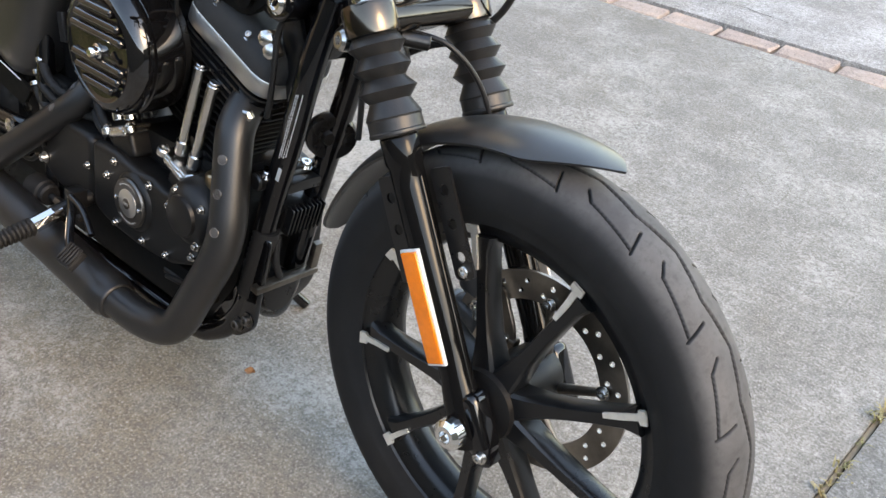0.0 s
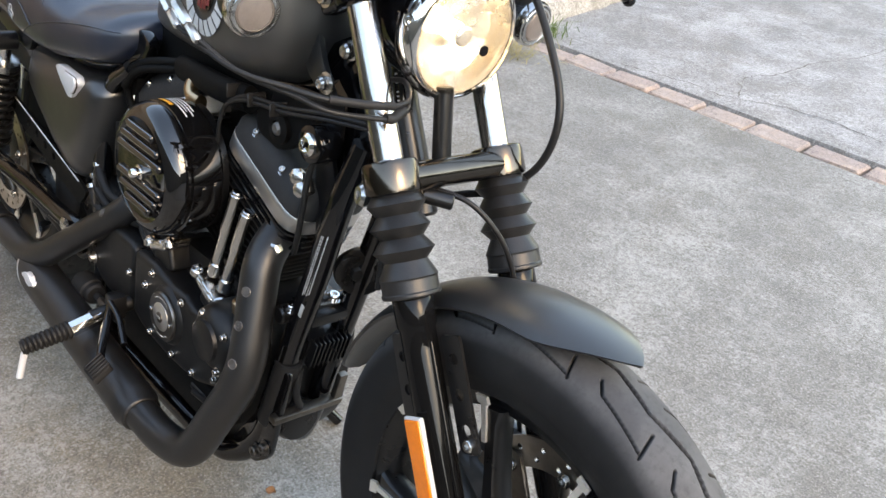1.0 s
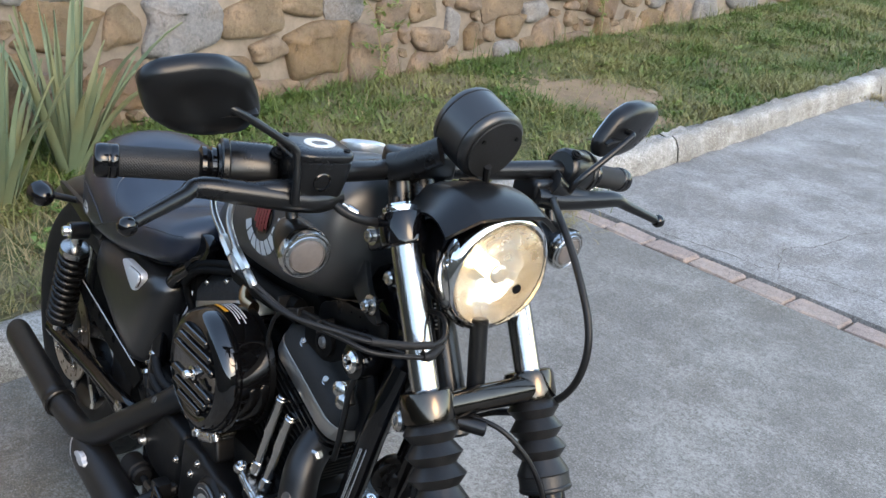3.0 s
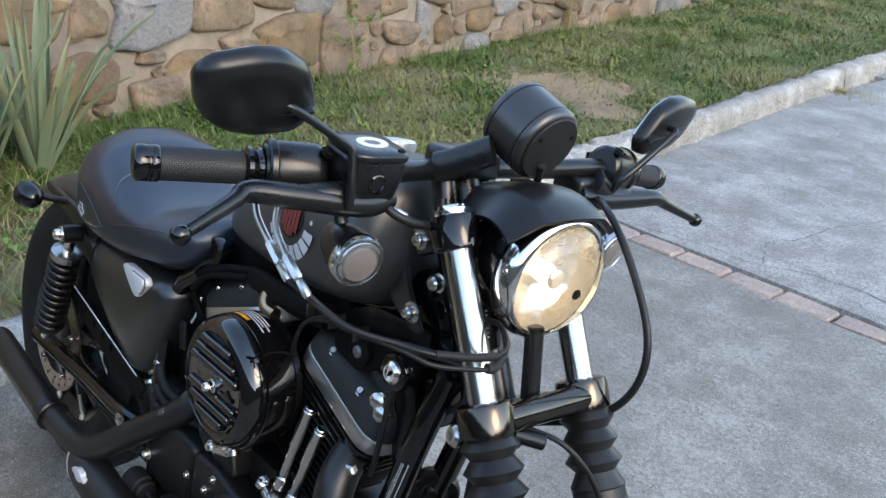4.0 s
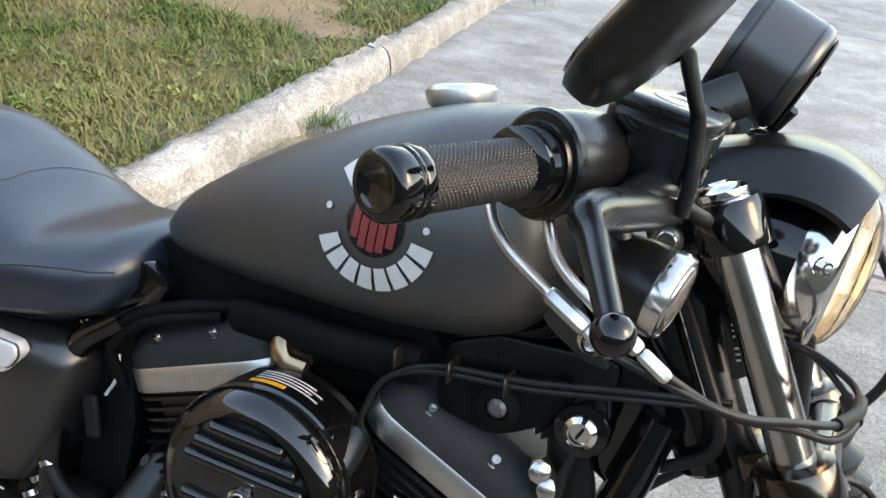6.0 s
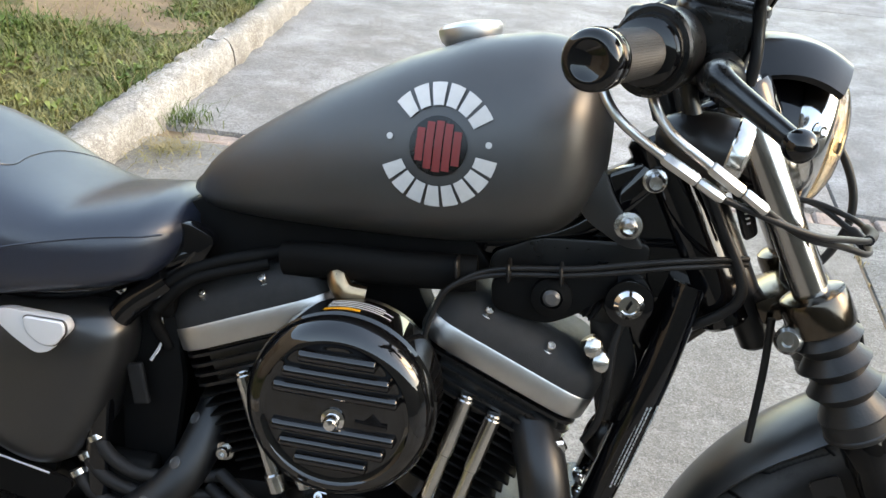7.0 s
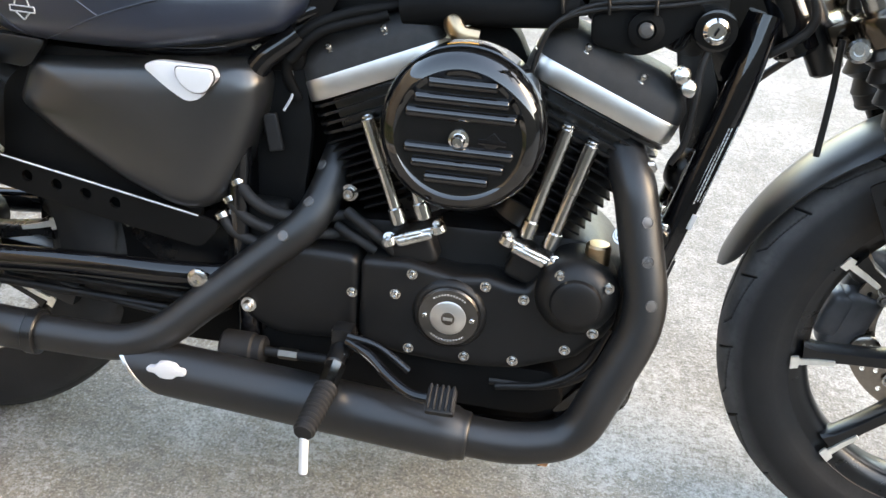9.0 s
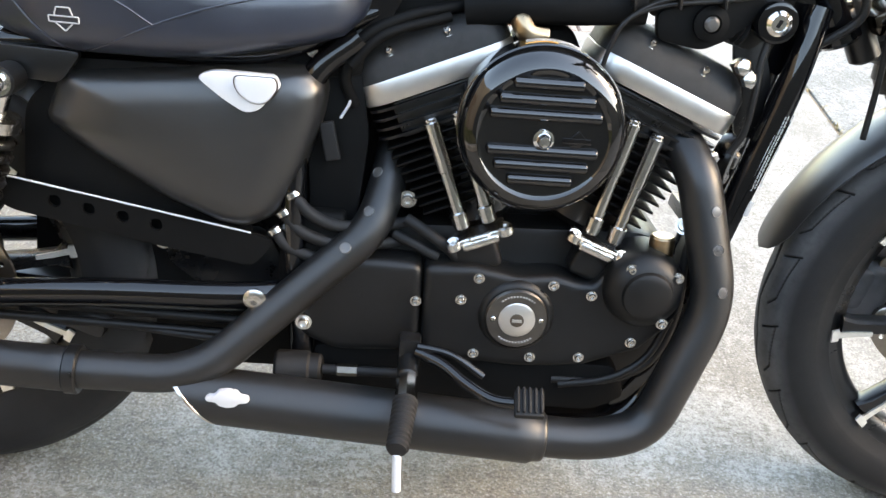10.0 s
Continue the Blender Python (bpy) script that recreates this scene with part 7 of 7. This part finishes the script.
pad = part("pedal_pad", block(0.038, 0.036, 0.014, pose(-0.690, -0.228, 0.272, 38, 0, 0), 0.004, 2), rubber, ped, "ribbed rubber pedal pad")
for k in range(5):
    part("pad_rib", block(0.0042, 0.034, 0.006, pose(-0.705 + 0.0075 * k, -0.231, 0.280, 38, 0, 0), 0.0015, 1), rubber, pad)
# side stand on the far side
part("side_stand", tube([(-0.72, 0.11, 0.17), (-0.66, 0.18, 0.11), (-0.62, 0.235, 0.048)], 0.011, 12), gloss, bike, "black side stand")

part("inner_guard", slab(rounded([(-1.32, 0.20), (-1.24, 0.40), (-1.20, 0.55), (-1.21, 0.645), (-0.95, 0.66), (-0.93, 0.43), (-0.98, 0.20)], 0.02), -0.045, 0.06, 0.004), matt, bike, "black inner guard and oil tank")
# added plate that stands in for the darkness behind cover and strut
part("dark_fill_plate", slab(rounded([(-1.36, 0.44), (-1.345, 0.585), (-1.28, 0.645), (-1.10, 0.645), (-1.06, 0.42), (-1.20, 0.40)], 0.02), -0.092, -0.080, 0.004), matt, bike, "dull black plate added to keep the gap by the rear wheel dark")
part("lower_guard", slab(rounded([(-1.50, 0.235), (-1.25, 0.205), (-1.03, 0.19), (-1.03, 0.27), (-1.30, 0.285), (-1.50, 0.30)], 0.02), 0.02, 0.09, 0.004), satin, bike, "black lower belt guard")
part("caliper_bracket", block(0.07, 0.03, 0.05, pose(-1.30, -0.075, 0.285, 0, 20, 0), 0.008), satin, bike, "black rear brake bracket")
for x, z in ((-1.155, 0.415), (-1.115, 0.405), (-1.085, 0.425), (-1.19, 0.395)):
    part("bracket_bolt", hex_bolt((x, -0.062, z), RIGHT, 0.0075, 0.008), steel if x < -1.13 else satin, bike, "bolt on the frame bracket")
part("pivot_plate", slab(rounded([(-1.19, 0.37), (-1.17, 0.43), (-1.05, 0.425), (-1.02, 0.36), (-1.03, 0.30), (-1.10, 0.30)], 0.015), -0.062, -0.045, 0.003), satin, bike, "black swingarm pivot plate")
part("rear_brake_line", tube([(-1.02, -0.105, 0.30), (-1.06, -0.10, 0.275), (-1.12, -0.095, 0.268), (-1.22, -0.09, 0.275), (-1.30, -0.085, 0.29)], 0.005, 10), cable_m, bike, "black rear brake line")
for k in range(2):
    part("frame_pipe", tube([(-1.42, -0.09, 0.305 - 0.022 * k), (-1.25, -0.09, 0.300 - 0.022 * k), (-1.08, -0.085, 0.292 - 0.022 * k)], 0.007, 10), powder, bike, "thin black pipe along the swingarm")
part("intake_manifold", block(0.10, 0.07, 0.09, pose(-0.69, -0.005, 0.615), 0.02, 3), matt, bike, "black intake between the cylinders")
part("battery_side", slab(rounded([(-0.99, 0.42), (-1.00, 0.65), (-0.93, 0.66), (-0.915, 0.56), (-0.93, 0.42)], 0.012), -0.060, -0.045, 0.003), matt, bike, "black battery tray side")
part("boot", rod((-1.03, -0.112, 0.238), (-0.98, -0.112, 0.238), 0.024), rubber, bike, "ribbed rubber boot")

# dark bodies behind the visible parts
# two plain dull black slabs added to fill the gaps round the cylinders
part("middle_fill_slab", slab(rounded([(-0.82, 0.42), (-0.79, 0.60), (-0.72, 0.715), (-0.66, 0.715), (-0.60, 0.60), (-0.55, 0.42)], 0.02), 0.0, 0.05, 0.004), matt, engine)
part("rear_fill_slab", slab(rounded([(-1.00, 0.41), (-0.99, 0.63), (-0.90, 0.66), (-0.85, 0.56), (-0.80, 0.42)], 0.02), 0.02, 0.06, 0.004), matt, engine)
part("seat_pan", slab(rounded([(-1.37, 0.64), (-1.36, 0.70), (-1.10, 0.70), (-0.93, 0.725), (-0.925, 0.64), (-1.10, 0.62)], 0.012), -0.066, 0.066, 0.004), matt, bike, "dull black seat pan")
part("head_mount", slab(rounded([(-0.460, 0.745), (-0.425, 0.745), (-0.392, 0.66), (-0.400, 0.585), (-0.428, 0.585), (-0.440, 0.640)], 0.010), -0.034, -0.026, 0.003), satin, frame_, "black steering head plate")
part("mount_stud", rod((-0.452, -0.052, 0.690), (-0.430, -0.055, 0.662), 0.0095), darkst, frame_)
for x, z in ((-0.447, 0.683), (-0.436, 0.668)):
    part("stud_nut", lathe([(0.009, 0), (0.0115, 0.002), (0.0115, 0.009), (0.007, 0.012), (0, 0.012)], along((x, -0.060, z), (0.3, -0.9, 0.2)), 8), steel, frame_, "bright stud nut")
part("switch_wire", tube([(-0.418, -0.060, 0.720), (-0.424, -0.064, 0.690), (-0.424, -0.066, 0.650), (-0.428, -0.066, 0.600), (-0.440, -0.060, 0.570)], 0.0045, 10), cable_m, bike, "black wire below the ignition switch")
part("coil_boss", lathe([(0.020, 0), (0.022, 0.003), (0.022, 0.010), (0.012, 0.013), (0.011, 0.009), (0, 0.009)], along((-0.497, -0.060, 0.735), RIGHT), 28), matt, bike, "round plastic coil boss")
part("coil_boss_pin", lathe([(0.009, 0), (0.0095, 0.004), (0.006, 0.007), (0, 0.007)], along((-0.497, -0.068, 0.735), RIGHT), 18), shield_m, bike, "dull metal pin in the coil boss")
for k in range(3):
    x = -0.60 + 0.055 * k
    part("loom_tie", block(0.004, 0.030, 0.020, pose(x, -0.076, 0.757 + 0.004 * k, 0, -8, 0), 0.0015, 1), cable_m, bike, "black cable tie")
part("engine_hose", tube([(-0.86, -0.075, 0.455), (-0.83, -0.085, 0.44), (-0.80, -0.085, 0.418), (-0.785, -0.08, 0.40)], 0.0078, 12), rubber, bike, "black rubber crankcase hose")
part("engine_hose", tube([(-0.875, -0.07, 0.430), (-0.845, -0.082, 0.420), (-0.815, -0.082, 0.405)], 0.0072, 12), rubber, bike, "black rubber crankcase hose")
part("side_stud", hex_bolt((-0.860, -0.062, 0.478), RIGHT, 0.008, 0.010), steel, bike, "bright bolt beside the exhaust")
part("sprocket_stud", hex_bolt((-0.992, -0.105, 0.306), RIGHT, 0.0075, 0.010), alu, bike, "bare bolt under the exhaust")
part("sump", slab(rounded([(-0.98, 0.185), (-0.58, 0.180), (-0.53, 0.205), (-0.55, 0.255), (-0.98, 0.265)], 0.015), -0.088, -0.04, 0.006), matt, engine)
part("lower_bracket", join(block(0.018, 0.13, 0.012, pose(-0.432, -0.005, 0.285, 0, 10, 0), 0.003), block(0.012, 0.016, 0.06, pose(-0.428, 0.052, 0.31, 0, 10, 0), 0.003)), darkst, bike, "rusty brown regulator bracket")
part("bracket_lead", tube([(-0.43, -0.03, 0.37), (-0.425, -0.035, 0.33), (-0.43, -0.02, 0.295)], 0.006, 10), cable_m, bike, "short black wire on the bracket")
part("frame_tunnel", slab(rounded([(-1.02, 0.66), (-1.00, 0.74), (-0.90, 0.785), (-0.60, 0.785), (-0.56, 0.74), (-0.86, 0.70)], 0.015), -0.030, 0.030, 0.004), matt, frame_, "dull black frame backbone cover")
part("side_fairing", slab(rounded([(-0.965, 0.665), (-0.955, 0.735), (-0.915, 0.762), (-0.875, 0.745), (-0.90, 0.70), (-0.93, 0.665)], 0.012), -0.070, -0.050, 0.006), gloss, bike, "gloss black panel before the seat")


# ---- pieces of the setting: the brick strip and the stone wall ----
strip = tagged(new("brick_strip"), "single row of worn clay bricks set in the drive", "brick edging", kind="structure")
brick_meshes = []
for k in range(5):
    bm = bmesh.new()
    bmesh.ops.create_cube(bm, size=1.0, matrix=Matrix.Diagonal((0.202, 0.104, 0.08, 1)))
    soften(bm, 0.008, 1)
    for q in bm.verts:
        q.co += Vector([random.uniform(-1, 1) * 0.0035 for _ in range(3)])
    me = bpy.data.meshes.new("brick")
    bm.to_mesh(me)
    bm.free()
    me.materials.append(brick_m)
    brick_meshes.append(me)
for k in range(30):
    ob = new("brick", brick_meshes[k % 5])
    ob.parent = strip
    ob.matrix_local = pose(-1.884 + 0.2135 * k, 2.264 + random.uniform(-1, 1) * 0.004, -0.044 + random.uniform(-1, 1) * 0.005, random.uniform(-1, 1), random.uniform(-1.2, 1.2), random.uniform(-1.5, 1.5) + 180 * (k % 2))
bed = block(7.0, 0.132, 0.05, pose(1.2, 2.264, -0.050), 0.004)
part("joint_sand", bed, soil, strip)

wall_stone = tagged(new("wall_stone"), "field stone wall with raised pinkish mortar joints", "wall", kind="structure")
Y0, Y1, TOP = -4.0, 14.0, 2.3
back = bmesh.new()
quad = [(wall_x(Y0), Y0), (wall_x(Y1), Y1), (wall_x(Y1) - 0.35, Y1), (wall_x(Y0) - 0.35, Y0)]
lo, hi = [back.verts.new((x, y, 0.0)) for x, y in quad], [back.verts.new((x, y, TOP)) for x, y in quad]
back.faces.new(lo)
back.faces.new(hi)
for k in range(4):
    back.faces.new((lo[k], lo[(k + 1) % 4], hi[(k + 1) % 4], hi[k]))
bmesh.ops.recalc_face_normals(back, faces=back.faces)
part("mortar", back, mortar_m, wall_stone)


def stone(poly, depth):
    """A rough stone face: a rounded outline, domed and knocked about; poly: (y, z) round its own centre."""
    out = rounded(poly, min(0.05, abs(poly[0][1]) * 0.8), 3)
    ang = random.random() * 9
    rings = []
    for k, (q, d) in enumerate([(0.99, -0.05), (1.0, depth * 0.35), (0.95, depth * 0.75), (0.78, depth), (0.42, depth * 1.12)]):
        ring = []
        for a, b in out:
            n = noise.noise(Vector((a * 9 + ang, b * 9, k * 0.4))) * 0.026 + noise.noise(Vector((a * 26 + ang, b * 26, k))) * 0.012
            ring.append((d + (n if k > 1 else 0), a * (q + n * 0.8), b * (q + n * 0.8)))
        rings.append(ring)
    return grid_mesh(rings)


random.seed(4)
SL = math.atan(0.145)


def lay_stone(y, z, w, h, material):
    gap = random.uniform(0.006, 0.014)
    a, b = w / 2 - gap, h / 2 - gap
    j = lambda q: random.uniform(-1, 1) * q
    jy, jz = min(0.06, a * 0.4), min(0.05, b * 0.4)
    poly = [(-a + j(jy), -b + j(jz)), (j(jy), -b - 0.01 + j(jz * 0.4)), (a + j(jy), -b + j(jz)), (a + 0.01 + j(jy * 0.4), j(jz)), (a + j(jy), b + j(jz)), (j(jy), b + 0.01 + j(jz * 0.4)), (-a + j(jy), b + j(jz)), (-a - 0.01 + j(jy * 0.4), j(jz))]
    ob = part("stone", stone(poly, random.uniform(0.022, 0.050)), material, wall_stone, sharp=75)
    ob.matrix_local = Matrix.Translation((wall_x(y), y, z)) @ pose(0, 0, 0, random.uniform(-6, 6), 0, math.degrees(SL))


# the stones nearest the strap plants and the bare patch: along, up, width, height
LAID = {stone_grey: [(1.21, 0.63, 0.40, 0.29), (2.19, 0.63, 0.29, 0.22), (3.08, 0.42, 0.13, 0.24)],
        stone_brown: [(2.00, 0.43, 0.46, 0.31), (1.42, 0.38, 0.34, 0.14), (0.86, 0.40, 0.36, 0.24), (3.28, 0.37, 0.16, 0.17), (3.64, 0.38, 0.30, 0.16), (0.62, 0.66, 0.40, 0.26)],
        stone_m: [(1.61, 0.62, 0.38, 0.24), (2.43, 0.33, 0.38, 0.36), (2.87, 0.38, 0.32, 0.16), (2.55, 0.57, 0.26, 0.18), (2.82, 0.57, 0.26, 0.17), (1.22, 0.24, 0.36, 0.20), (1.68, 0.22, 0.44, 0.16), (0.89, 0.65, 0.18, 0.18)]}
taken = []
for material, stones in LAID.items():
    for q in stones:
        lay_stone(*q, material)
        taken.append(q)
# the rest: stones of every size, larger ones first, set where there is still room
for size, tries in ((0.46, 900), (0.34, 1600), (0.24, 2600), (0.15, 3600), (0.10, 3000)):
    for _ in range(tries):
        w, h = size * random.uniform(0.75, 1.15), size * random.uniform(0.55, 0.85)
        y, z = random.uniform(-1.2, 8.2), random.uniform(0.10, 1.55)
        if y > 5.5 and size < 0.2:
            continue
        if any(abs(y - ty) < (w + tw) * 0.435 and abs(z - tz) < (h + th) * 0.435 for ty, tz, tw, th in taken):
            continue
        taken.append((y, z, w, h))
        lay_stone(y, z, w, h, random.choice((stone_m, stone_m, stone_brown, stone_grey)) if size > 0.2 else stone_m)
